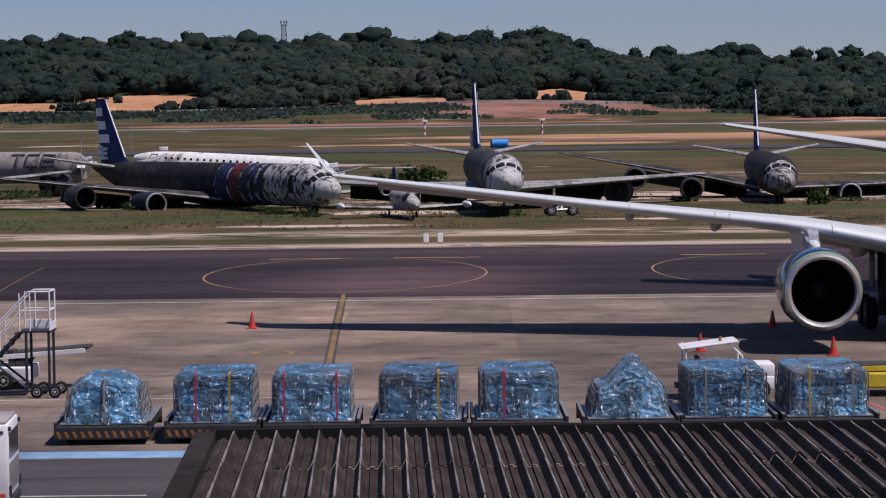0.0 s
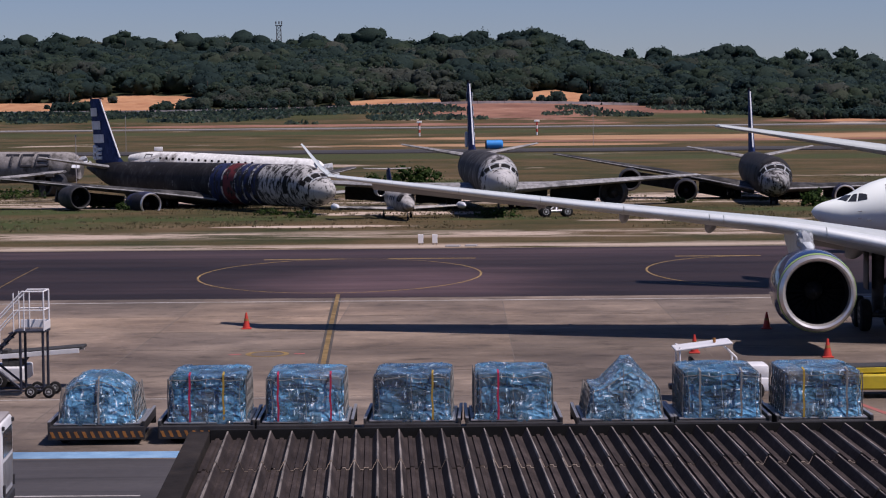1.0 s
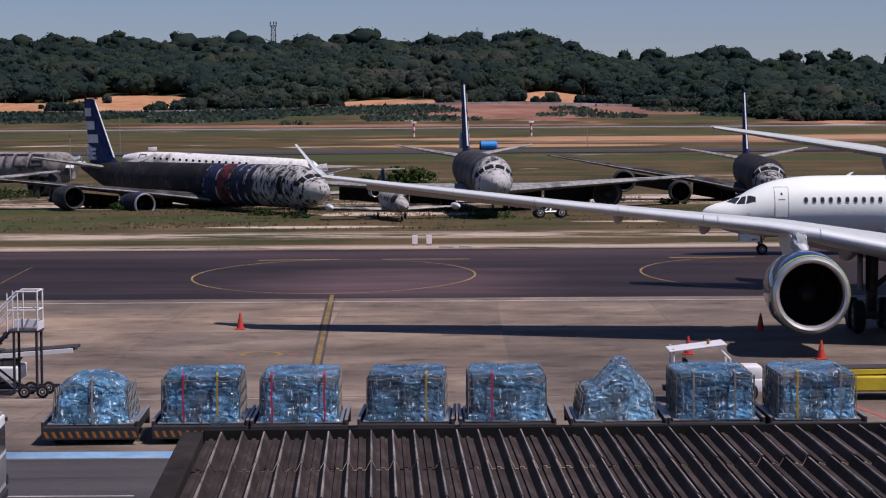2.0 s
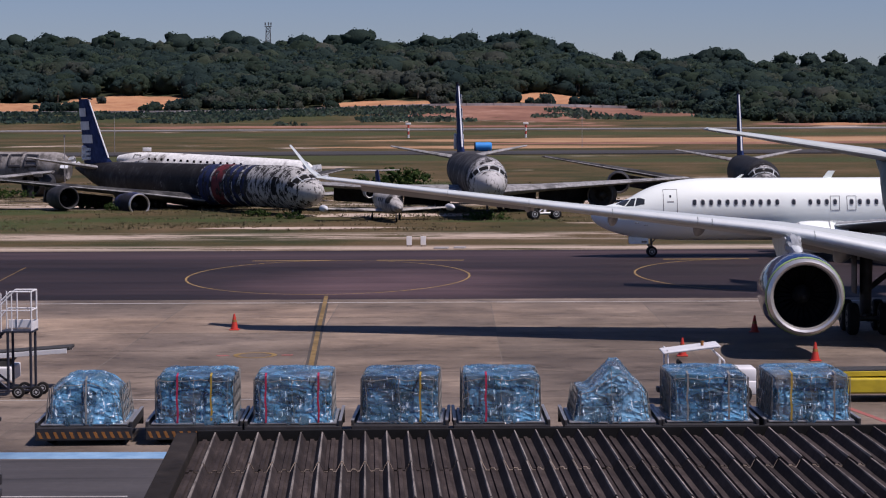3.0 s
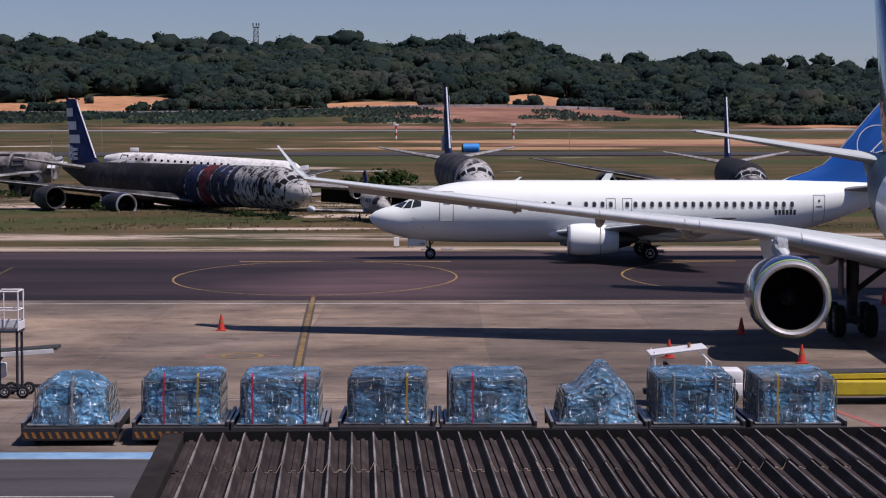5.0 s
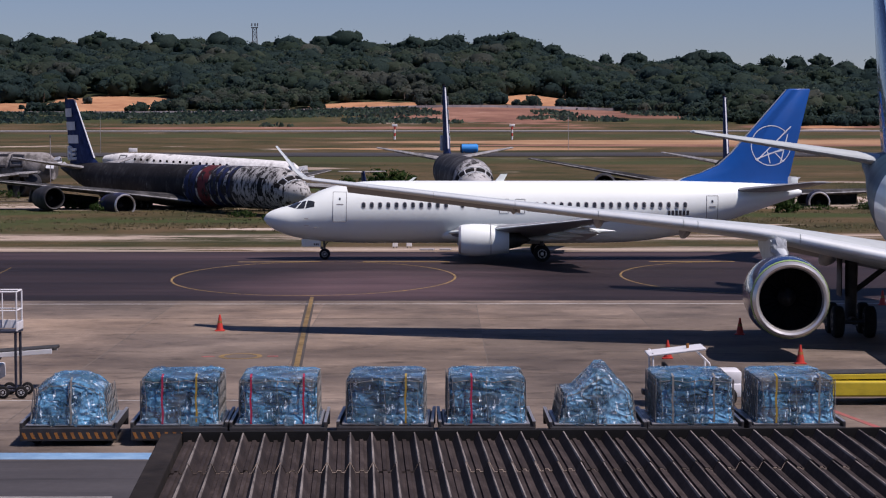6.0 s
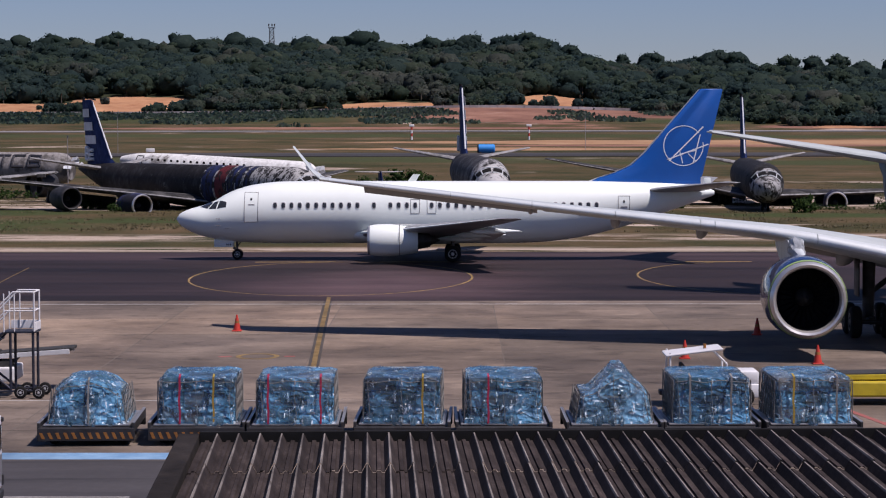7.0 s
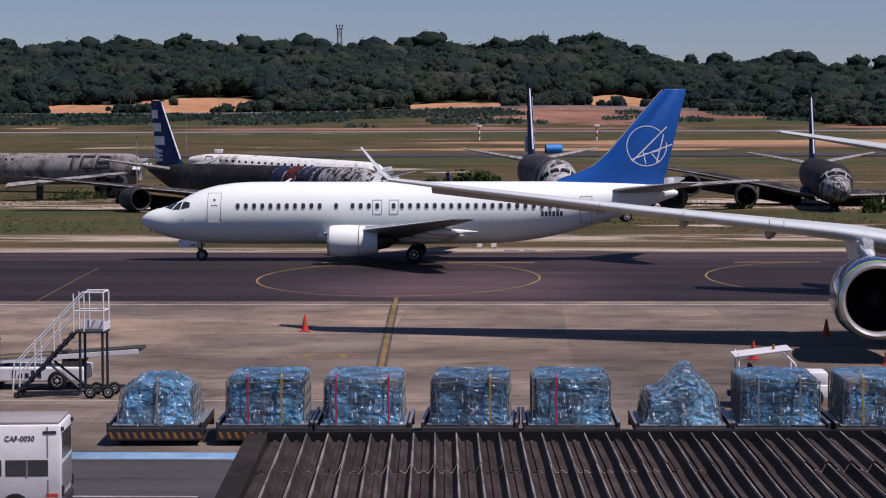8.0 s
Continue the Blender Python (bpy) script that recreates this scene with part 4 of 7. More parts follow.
        for x in (28.6, 30.6):
            rod(bm, (x, side * 4.5, 0.68), (x, side * 6.2, 0.68), 0.1)
        block(bm, 28.9, 30.3, side * 5.85 - 0.03, side * 5.85 + 0.03, 1.7, 3.3, 0.02)
        # dark material and dull hubs put the wing's shade into the gear
        g = part("main_gear", bm, M["wreck_dark"], t, "dark main landing gear")
        for x in (28.6, 30.6):
            for y in (4.65, 6.05):
                wheel("wheel", g, (x, side * y, 0.68), 0.68, 0.5, 0.5, True)
    bm = bmesh.new()
    rod(bm, (6.7, 0, 0.5), (6.6, 0, 2.2), 0.14)
    g = part("nose_gear", bm, M["strut"], t)
    for y in (-0.36, 0.36):
        wheel("wheel", g, (6.7, y, 0.52), 0.52, 0.36)
    # the airframe, drawn at its type's full size, is a shade smaller and sits high on its gear
    for c in t.children:
        gear = c.name.startswith(("main_gear", "nose_gear"))
        c.matrix_basis = Matrix.Diagonal((0.95, 0.95, 1.0, 1)) if gear else pose(0, 0, 0.46) @ Matrix.Diagonal((0.95, 0.95, 0.95, 1))
    return t


def old_jet(m, length, fuselage, wing_mat, label, engines=(), fin=M["wreck_blue"], left_wing=True, right_wing=True, sag=0.0, stripes=True, gutted=False, nose_gear=True, tail=True, low=0.0, root=0.345, droop=None):
    """A derelict four-engined jetliner; x aft of its nose, +y its right wing. engines: (y, cowling material, length factor)."""
    t = thing("derelict_airliner", m, label, "airplane", "derelict airliners beside the taxiway")
    L = length
    h = Hull([(0, 3.3, 3.1, 0.08), (0.3, 3.78, 2.62, 0.55), (0.9, 4.16, 2.2, 1.0), (1.6, 4.42, 1.95, 1.32), (2.4, 4.86, 1.76, 1.56), (3.3, 5.28, 1.65, 1.74), (4.6, 5.56, 1.57, 1.84), (6.2, 5.65, 1.55, 1.865),
              (L - 17, 5.65, 1.55, 1.865), (L - 12, 5.65, 1.95, 1.82), (L - 7, 5.56, 2.9, 1.4), (L - 3, 5.36, 3.95, 0.8), (L, 5.05, 4.7, 0.2)])
    bm = bmesh.new()
    h.body(bm, 0, L)
    part("fuselage", bm, fuselage, t)
    for side in (-1, 1):
        # near-black plates on the closed skin stand for shade behind empty panes
        for x0, x1, a0, a1, lean in ((1.72, 2.32, 4, 36, 0.12), (1.92, 2.55, 41, 60, 0.25), (2.3, 2.95, 64, 79, 0.2)):
            bm = bmesh.new()
            h.pane(bm, x0, x1, a0, a1, side, lean)
            part("windshield", bm, M["dark"], t, "near-black plate for the shade in a cockpit window")
        for xa, aa, xb, ab in ((1.66, 2, 1.9, 62), (2.42, 2, 2.85, 62), (1.66, 38, 2.6, 38)):
            bm = bmesh.new()
            pipe(bm, [h.point(xa + (xb - xa) * k / 5, aa + (ab - aa) * k / 5, side, 0.02) for k in range(6)], 0.055, 6)
            part("window_post", bm, M["stripe"], t, "pale window frame")
    # empty doorway and belly hatch: a near-black plate stands for the shade inside
    bm = bmesh.new()
    h.patch(bm, [(5.4, 2.9), (6.2, 2.9), (6.2, 4.6), (5.4, 4.6)], 1, 0.01)
    part("doorway", bm, M["dark"], t, "near-black plate for the shade in a doorway")
    x0 = root * L
    both_sags = {1: sag, -1: sag if droop is None else droop}
    for side, there in ((-1, left_wing), (1, right_wing)):
        sag = both_sags[side]
        if there:
            bm = bmesh.new()
            flying(bm, [(x0, 1.2, 1.95, 10.8, 0.12, 0.3), (x0 + 3.2, 6.4, 2.6 - sag * 0.3, 7.0, 0.11, 0.1), (x0 + 12.6, 22.3, 4.3 - sag, 2.5, 0.1, 0.0), (x0 + 13.3, 22.7, 4.3 - sag, 1.5, 0.05, 0.0)], side)
            w = part("wing", bm, wing_mat, t, "weathered swept wing")
            bm = bmesh.new()
            flying(bm, [(x0 - 0.06, 1.2, 1.97, 0.8, 0.3, 0.0), (x0 + 3.15, 6.4, 2.62 - sag * 0.3, 0.55, 0.3, 0.0), (x0 + 12.55, 22.3, 4.31 - sag, 0.3, 0.25, 0.0)], side)
            part("leading_edge", bm, M["wreck_wing"], w, "pale leading edge")
            for ya, yb, xa, xb, za, zb in () if side < 0 and low > 1 else ((2.0, 6.6, x0 + 9.6, x0 + 9.6, 1.75, 2.2 - sag * 0.3), (6.9, 13.6, x0 + 9.7, x0 + 11.4, 2.2 - sag * 0.3, 2.95 - sag * 0.55)):
                bm = bmesh.new()
                skin(bm, [[(x, side * y, zz) for x, zz in ((xx, z1), (xx + 0.35, z1 + 0.02), (xx + 0.9, z1 - 1.25), (xx + 0.7, z1 - 1.3))] for y, xx, z1 in ((ya, xa, za), ((ya + yb) / 2, (xa + xb) / 2, (za + zb) / 2), (yb, xb, zb))])
                part("flap", bm, M["wreck_dark"], w, "sooty flap hanging from the wing", smooth=False)
        if tail:
            bm = bmesh.new()
            flying(bm, [(L - 9.2, 0.6, 4.9, 5.0, 0.1, 0), (L - 4.3, 7.2, 6.1, 1.9, 0.09, 0), (L - 3.9, 7.35, 6.1, 1.2, 0.05, 0)], side)
            part("stabilizer", bm, M["wreck_wing"], t, "weathered tailplane")
    if tail:
        bm = bmesh.new()
        upright(bm, [(L - 10.5, 5.4, 8.3, 0.045), (L - 8.9, 6.1, 6.7, 0.05), (L - 3.7, 12.5, 2.8, 0.06), (L - 3.5, 12.7, 2.4, 0.03)])
        f = part("fin", bm, fin, t, "faded navy fin")
        bm = bmesh.new()
        upright(bm, [(L - 9.05, 6.1, 0.3, 0.3), (L - 3.8, 12.6, 0.25, 0.3)])
        part("fin_edge", bm, M["stripe"], f, "pale worn leading edge")
        bm = bmesh.new()
        rod(bm, (L - 1.2, 0, 12.6), (L - 1.2, 0, 13.0), 0.14, 0.18)
        part("antenna", bm, M["dark"], f)
        bm = bmesh.new()
        rod(bm, (L - 4.6, 0, 12.62), (L - 3.6, 0, 12.75), 0.08)
        part("antenna", bm, M["dark"], f)
        if stripes:
            for z in (11.2, 9.7, 8.2):
                for side in (-1, 1):
                    bm = bmesh.new()
                    te = L - 2.2 + (z - 6.1) * 0.2
                    wide = 0.66 * (6.7 - 0.61 * (z - 6.1))
                    quad = ((te - wide - 0.1, 0.34, z - 0.5), (te - 0.12, 0.07, z - 0.5), (te - 0.02, 0.07, z + 0.45), (te - wide + 0.1, 0.31, z + 0.45))
                    skin(bm, [[(x, side * (y + k), zz) for x, y, zz in quad] for k in (0, 0.03)])
                    part("stripe", bm, M["stripe"], f, "white fin stripe")
            for side in (-1, 1):
                bm = bmesh.new()
                xb = L - 4.7
                for p, q in (((0, 0), (0, 1.4)), ((0, 1.4), (0.75, 1.3)), ((0.75, 1.3), (0.7, 0.8)), ((0, 0.72), (0.8, 0.75)), ((0.8, 0.7), (0.85, 0.1)), ((0, 0), (0.85, 0.06)), ((1.15, 1.1), (2.1, 1.1)), ((1.15, 0.6), (2.0, 0.6)), ((1.15, 0.1), (2.1, 0.1))):
                    s = -1 if side > 0 else 1
                    rod(bm, (xb + (p[0] if s > 0 else 2.1 - p[0]), side * 0.3, 5.9 + p[1]), (xb + (q[0] if s > 0 else 2.1 - q[0]), side * 0.3, 5.9 + q[1]), 0.18, n=6)
                part("tail_mark", bm, M["stripe"], f, "white block marks")
    for y, cowl, k in engines:
        sag = both_sags[1 if y > 0 else -1]
        x = x0 + (abs(y) - 6.4) * 0.59 + 1.6
        z = 2.35 + (abs(y) - 6.4) * 0.105 - sag * (abs(y) - 5) / 17
        if gutted:
            bm = bmesh.new()
            spin_x(bm, [(0, 1.05), (0.15, 1.12), (2.6, 1.1), (2.6, 0.98), (0.1, 0.96), (0, 1.05)], y, z - 0.9, x - 1.4, 26)
            c = part("engine", bm, cowl, t, "gutted open engine cowling")
            bm = bmesh.new()
            spin_x(bm, [(0.8, 0.95), (0.85, 0.5), (0.5, 0.2), (0.45, 0.02)], y, z - 0.9, x - 1.4, 20)
            for i in range(8):
                a = i * math.pi / 4
                rod(bm, (x - 0.9, y, z - 0.9), (x - 0.8, y + 0.95 * math.cos(a), z - 0.9 + 0.95 * math.sin(a)), 0.05, n=6)
            part("engine_core", bm, M["hot"], c)
        else:
            nacelle(t, x - 2.6 * k, y, z - 0.9, 1.16, 5.0 * k, cowl, M["lip"] if k == 1 else M["wreck_dark"], label="dark blue engine cowling")
        pylon(t, x - 1.4, x + 3.0, y, z - 0.2, z + 0.25, 0.16, M["wreck_dark"])
    if nose_gear:
        bm = bmesh.new()
        rod(bm, (4.6, 0, 0.3 + low), (4.5, 0, 1.8 + 0.1 * low), 0.11)
        rod(bm, (4.6, 0.0, 0.8 + 0.7 * low), (5.4, 0.0, 1.7), 0.06)
        rod(bm, (4.6, -0.4, 0.4 + low), (4.6, 0.4, 0.4 + low), 0.06)
        g = part("nose_gear", bm, M["wreck_dark"], t)
        for y in (-0.28, 0.28):
            wheel("wheel", g, (4.6, y, 0.42 + low), 0.42, 0.26)
    for side in (-1, 1):
        bm = bmesh.new()
        xg = x0 + 7.2
        rod(bm, (xg, side * 3.1, 0.5 + low), (xg, side * 3.0, 2.1 + 0.1 * low), 0.17)
        rod(bm, (xg - 0.7, side * 3.1, 0.55 + low), (xg + 0.7, side * 3.1, 0.55 + low), 0.1)
        g = part("main_gear", bm, M["wreck_dark"], t)
        for dx in (-0.7, 0.7):
            for y in (2.75, 3.45):
                wheel("wheel", g, (xg + dx, side * y, 0.55 + low), 0.55, 0.38)
    return t


WHEELS = []
JET = twinjet()
widebody()


def facing(x, y, tx, ty, z=0.0):
    """Nose at (x, y), tail towards (tx, ty)."""
    return pose(x, y, z, 0, 0, math.degrees(math.atan2(ty - y, tx - x)))


old_jet(pose(-12.44, 210, -0.94, 0, 0.32, 122.5), 57, M["wreck_a"], M["wreck_wing_dark"], "burnt black jetliner wreck with navy and red bands", [(8.3, M["wreck_nacelle"], 1), (14.2, M["wreck_dark"], 0.85), (-8.3, M["wreck_nacelle"], 1)], low=1.0, sag=-0.3, root=0.38)
old_jet(facing(3.3, 200, 0.3, 246), 46, M["wreck_b"], M["wreck_wing"], "scorched black and white jetliner wreck without engines", [], sag=1.4)
old_jet(facing(30.6, 222, 33.5, 268, -0.85), 46, M["wreck_c"], M["wreck_wing_dark"], "burnt jetliner wreck with bare nose and gutted engines", [(8.3, M["wreck_dark"], 0.9), (14.2, M["wreck_dark"], 0.9), (-8.3, M["wreck_nacelle"], 1)], stripes=False, low=0.85, sag=-1.3, droop=2.0)


# ---- woods and bushes ----
def leaf_material(name, dark, mid, light, stands=False):
    m, n, l, b = nodes_of(name)
    geo = n.new("ShaderNodeNewGeometry")
    isle = ramp_node(n, l, geo.outputs["Random Per Island"], [(0.0, dark), (0.5, mid), (1.0, light)])
    g = noise_node(n, l, 0.8, 8, 0.8)
    stand = noise_node(n, l, 0.05, 6, 0.65)
    col = mix_node(n, l, 1.0, isle, ramp_node(n, l, g, [(0.3, 0.6), (0.7, 1.2)]), "MULTIPLY")
    if stands:
        # each tree has its own green, from blue-dark through olive to dry grey
        tree = n.new("ShaderNodeAttribute")
        tree.attribute_name = "tone"
        # the raised blue also paints distance haze into the leaf colour
        kind = ramp_node(n, l, tree.outputs["Fac"], [(0.0, (0.72, 0.95, 1.26)), (0.35, (0.86, 1.06, 1.28)), (0.6, (1.05, 1.2, 1.12)), (0.8, (1.35, 1.32, 1.32)), (1.0, (1.75, 1.5, 1.75))])
        col = mix_node(n, l, 1.0, col, kind, "MULTIPLY")
    col = mix_node(n, l, 1.0, col, ramp_node(n, l, stand, [(0.36, (0.75, 0.82, 0.88)), (0.5, (0.98, 1.0, 1.0)), (0.64, (1.3, 1.22, 1.18))]), "MULTIPLY")
    l.new(col, b.inputs["Base Color"])
    b.inputs["Roughness"].default_value = 0.8
    b.inputs["Specular IOR Level"].default_value = 0.15
    bump_node(n, l, b, g, 0.6, 0.4)
    # leaves let some light through
    thin, both, out = n.new("ShaderNodeBsdfTranslucent"), n.new("ShaderNodeMixShader"), [k for k in n if k.type == "OUTPUT_MATERIAL"][0]
    l.new(col, thin.inputs["Color"])
    both.inputs[0].default_value = 0.72 if stands else 0.45
    l.new(b.outputs[0], both.inputs[1])
    l.new(thin.outputs[0], both.inputs[2])
    l.new(both.outputs[0], out.inputs["Surface"])
    return m


M["leaf"] = leaf_material("forest leaves", (0.056, 0.079, 0.060), (0.070, 0.095, 0.069), (0.084, 0.110, 0.078), True)
M["bush"] = leaf_material("bush leaves", (0.02, 0.045, 0.012), (0.045, 0.085, 0.022), (0.075, 0.12, 0.03))
M["bark"] = surface("grey brown bark", (0.16, 0.13, 0.10), (0.08, 0.065, 0.05), 3.0, 0.9)


def lumps(name, centres, radii, material, seed, flat=0.8, rough=0.32, fine=2, tones=None):
    """Many ragged leaf clumps in one mesh: each a small broken ball of faces."""
    rng = np.random.default_rng(seed)
    bm = bmesh.new()
    bmesh.ops.create_icosphere(bm, subdivisions=fine, radius=1.0)
    bv = np.array([v.co[:] for v in bm.verts])
    bf = np.array([[v.index for v in f.verts] for f in bm.faces])
    bm.free()
    k, nv, nf = len(centres), len(bv), len(bf)
    jit = 1 + rng.uniform(-rough, rough, (k, nv, 1))
    turn = rng.uniform(0, 2 * np.pi, k)
    c, s = np.cos(turn)[:, None], np.sin(turn)[:, None]
    x, y = bv[None, :, 0] * c - bv[None, :, 1] * s, bv[None, :, 0] * s + bv[None, :, 1] * c
    sh = np.stack([x, y, np.broadcast_to(bv[None, :, 2] * flat, x.shape)], 2) * jit
    vs = (sh * np.asarray(radii)[:, None, None] + np.asarray(centres)[:, None, :]).reshape(-1, 3)
    fs = (bf[None] + (np.arange(k) * nv)[:, None, None]).reshape(-1, 3)
    me = bpy.data.meshes.new(name)
    me.vertices.add(len(vs))
    me.vertices.foreach_set("co", vs.astype(np.float32).ravel())
    me.loops.add(fs.size)
    me.loops.foreach_set("vertex_index", fs.astype(np.int32).ravel())
    me.polygons.add(len(fs))
    me.polygons.foreach_set("loop_start", np.arange(0, fs.size, 3, dtype=np.int32))
    me.update(calc_edges=True)
    me.materials.append(material)
    if tones is not None:
        me.attributes.new("tone", "FLOAT", "POINT").data.foreach_set("value", np.repeat(np.asarray(tones, np.float32), nv))
    return new(name, me)


CLEARINGS = [(-199, 1022, 27, 17), (-152, 1036, 32, 33), (-34, 1016, 25, 13), (45, 1032, 20, 24), (143, 842, 11, 10)]


def sprays(name, centres, sizes, material, seed, out=None, tones=None):
    """Ragged sprays of leaves: one bent four-sided leaf mass for each centre, facing outwards if told, in one mesh."""
    rng = np.random.default_rng(seed)
    k = len(centres)
    c, s = np.asarray(centres, float), np.asarray(sizes, float)[:, None]
    u = rng.normal(size=(k, 3))
    u /= np.linalg.norm(u, axis=1)[:, None]
    face = rng.normal(size=(k, 3))
    if out is not None:
        face = np.asarray(out) + 0.55 * face
        u = np.cross(face, u)
        u /= np.linalg.norm(u, axis=1)[:, None]
    w = np.cross(u, face)
    w /= np.linalg.norm(w, axis=1)[:, None]
    q = rng.uniform(0.55, 1.1, (4, k, 1))
    up = np.array([0, 0, 0.35 if out is None else 0.1])
    vs = np.stack([c + u * s * q[0], c + w * s * q[1] + up * s, c - u * s * q[2], c - w * s * q[3] + up * s], 1).reshape(-1, 3)
    fs = np.arange(4 * k).reshape(-1, 4)
    tri = np.concatenate([fs[:, [0, 1, 2]], fs[:, [0, 2, 3]]], 1).reshape(-1, 3)
    me = bpy.data.meshes.new(name)
    me.vertices.add(len(vs))
    me.vertices.foreach_set("co", vs.astype(np.float32).ravel())
    me.loops.add(tri.size)
    me.loops.foreach_set("vertex_index", tri.astype(np.int32).ravel())
    me.polygons.add(len(tri))
    me.polygons.foreach_set("loop_start", np.arange(0, tri.size, 3, dtype=np.int32))
    me.update(calc_edges=True)
    me.materials.append(material)
    if tones is not None:
        me.attributes.new("tone", "FLOAT", "POINT").data.foreach_set("value", np.repeat(np.asarray(tones, np.float32), 4))
    return new(name, me)


# crowns that stand out on the skyline: bearing (x over distance), top (rise over distance), width in metres
SKYLINE = [(-0.231, 0.0363, 15), (-0.217, 0.0325, 9), (-0.207, 0.0350, 17), (-0.193, 0.0370, 12), (-0.178, 0.0370, 18), (-0.168, 0.0360, 12), (-0.152, 0.0378, 21), (-0.143, 0.0353, 12),
           (-0.121, 0.0373, 18), (-0.111, 0.0355, 15), (-0.097, 0.0378, 18), (-0.090, 0.0363, 12), (-0.067, 0.0365, 15), (-0.052, 0.0363, 15), (-0.041, 0.0392, 18), (-0.012, 0.0358, 18),
           (0.006, 0.0373, 18), (-0.003, 0.0350, 14), (0.030, 0.0383, 13), (0.036, 0.0358, 15), (0.050, 0.0325, 12), (0.073, 0.0283, 8), (0.086, 0.0290, 15), (0.113, 0.0303, 20),
           (0.123, 0.0295, 15), (0.146, 0.0278, 12), (0.157, 0.0273, 12), (0.168, 0.0283, 12), (0.179, 0.0253, 15), (0.191, 0.0263, 11)]


def forest():
    """Tropical woods on the hill: trees of many heads, each tree with a green of its own."""
    rng = np.random.default_rng(5)
    cs, rs, ct, ls, lr, lo, lt, trunks, cores = [], [], [], [], [], [], [], [], []

    def tree(x, y, top, wide, tone):
        """top: the crown's height over the sea of land; wide: its radius."""
        g = far_height(y, x)
        deep = min(0.62 * wide, 0.42 * (top - g) + 0.6)
        core = (x, y, top - 1.1 * deep)
        cores.append((core, 0.86 * wide, tone))
        for k in range(15):
            d = rng.normal(size=3) + np.array((0, -0.35, 0.5))
            d /= np.linalg.norm(d)
            c = np.array(core) + d * np.array((wide, wide, 1.05 * deep)) * rng.uniform(0.62, 0.92)
            r = wide * rng.uniform(0.17, 0.34)
            cs.append(tuple(c))
            rs.append(r)
            ct.append(min(1, max(0, tone + rng.normal() * 0.09)))
            d = rng.normal(size=(9, 3)) + np.array((0, -0.5, 0.35))
            d /= np.linalg.norm(d, axis=1)[:, None]
            for v in d:
                ls.append(tuple(c + v * r * rng.uniform(0.85, 1.3)))
                lo.append(tuple(v))
                lr.append(rng.uniform(0.3, 0.85))
                lt.append(min(1, max(0, tone + rng.normal() * 0.13)))
        if rng.random() < 0.12:
            trunks.append((x + 0.4 * wide, y - 0.9 * wide, g, 0.75 * (top - g)))

    for k in range(2900):
        u = rng.uniform(-0.262, 0.225)
        edge = 1006 - 150 * ease(u, 0.07, 0.155)
        y = edge + (1300 - edge) * rng.random() ** (1.0 if k % 3 else 1.7)
        x = u * y
        inside = any(((x - cx) / rx) ** 2 + ((y - cy) / ry) ** 2 < 0.95 + 0.4 * noise.noise((x / 9, y / 9, 3.0)) for cx, cy, rx, ry in CLEARINGS)
        low = ease(y, edge, edge + 70)
        if inside and rng.random() > 0.03:
            continue
        tall = rng.uniform(7, 11) * (0.4 + 0.6 * low) * (1.25 if rng.random() > 0.88 else 1.0) * (0.5 if inside else 1)
        dry = math.exp(-((u + 0.03) / 0.045) ** 2) * (1 - ease(y, 1060, 1190))
        tone = 0.42 + 0.8 * noise.noise((x / 34, y / 50, 4.0)) + 0.2 * rng.normal() + 0.5 * dry
        tree(x, y, far_height(y, x) + tall, tall * rng.uniform(0.46, 0.72) + 0.8, tone)
    for u, rise, w in SKYLINE:
        y = 1262 + 14 * math.sin(u * 700)
        tone = 0.28 + 0.2 * rng.random()
        tree(u * y, y, EYE + rise * y, 0.55 * w, tone)
        tree(u * y + 0.3 * w * rng.uniform(-1, 1), y - 3, EYE + rise * y - 0.42 * w, 0.62 * w, tone)
    tagged(lumps("forest_crowns", [c for c, _, _ in cores], [r for _, r, _ in cores], M["leaf"], 10, rough=0.2, fine=2, tones=[min(1, max(0, k)) for _, _, k in cores]), "inner crowns of the tropical forest trees", "forest", kind="stuff")
    tagged(lumps("forest", cs, rs, M["leaf"], 11, rough=0.34, fine=1, tones=ct), "dense dark green tropical forest on the low hills", "forest", kind="stuff")
    tagged(sprays("forest_leaves", ls, lr, M["leaf"], 13, lo, lt), "outer leaves of the tropical forest canopy", "forest", kind="stuff")
    bm = bmesh.new()
    for x, y, g, h in trunks:
        rod(bm, (x, y, g - 0.5), (x + rng.uniform(-0.8, 0.8), y, g + h), 0.22, 0.1, 5)
    tagged(part("forest_trunks", bm, M["bark"], None), "pale thin trunks at the edge of the forest", "forest", kind="stuff")
    # low scrub between the runway and the fence
    ls, lr, lt = [], [], []
    for _ in range(26000):
        y = rng.uniform(850, 992)
        u = rng.uniform(-0.26, 0.21)
        x = u * y
        bare = 0.30 * math.exp(-((u - 0.035) / 0.06) ** 2)
        if noise.noise((x / 38, y / 30, 9.0)) < (-0.12 if y > 880 else 0.22) + bare + 0.35 * abs((y - 930) / 90) ** 3:
            continue
        ls.append((x, y, far_height(y, x) + rng.uniform(0.0, 0.7)))
        lr.append(rng.uniform(0.6, 1.5))
        lt.append(min(1, max(0, 0.62 + 0.2 * rng.normal())))
    tagged(sprays("scrub", ls, lr, M["leaf"], 12, tones=lt), "low green scrub below the boundary fence", "scrub", kind="stuff")


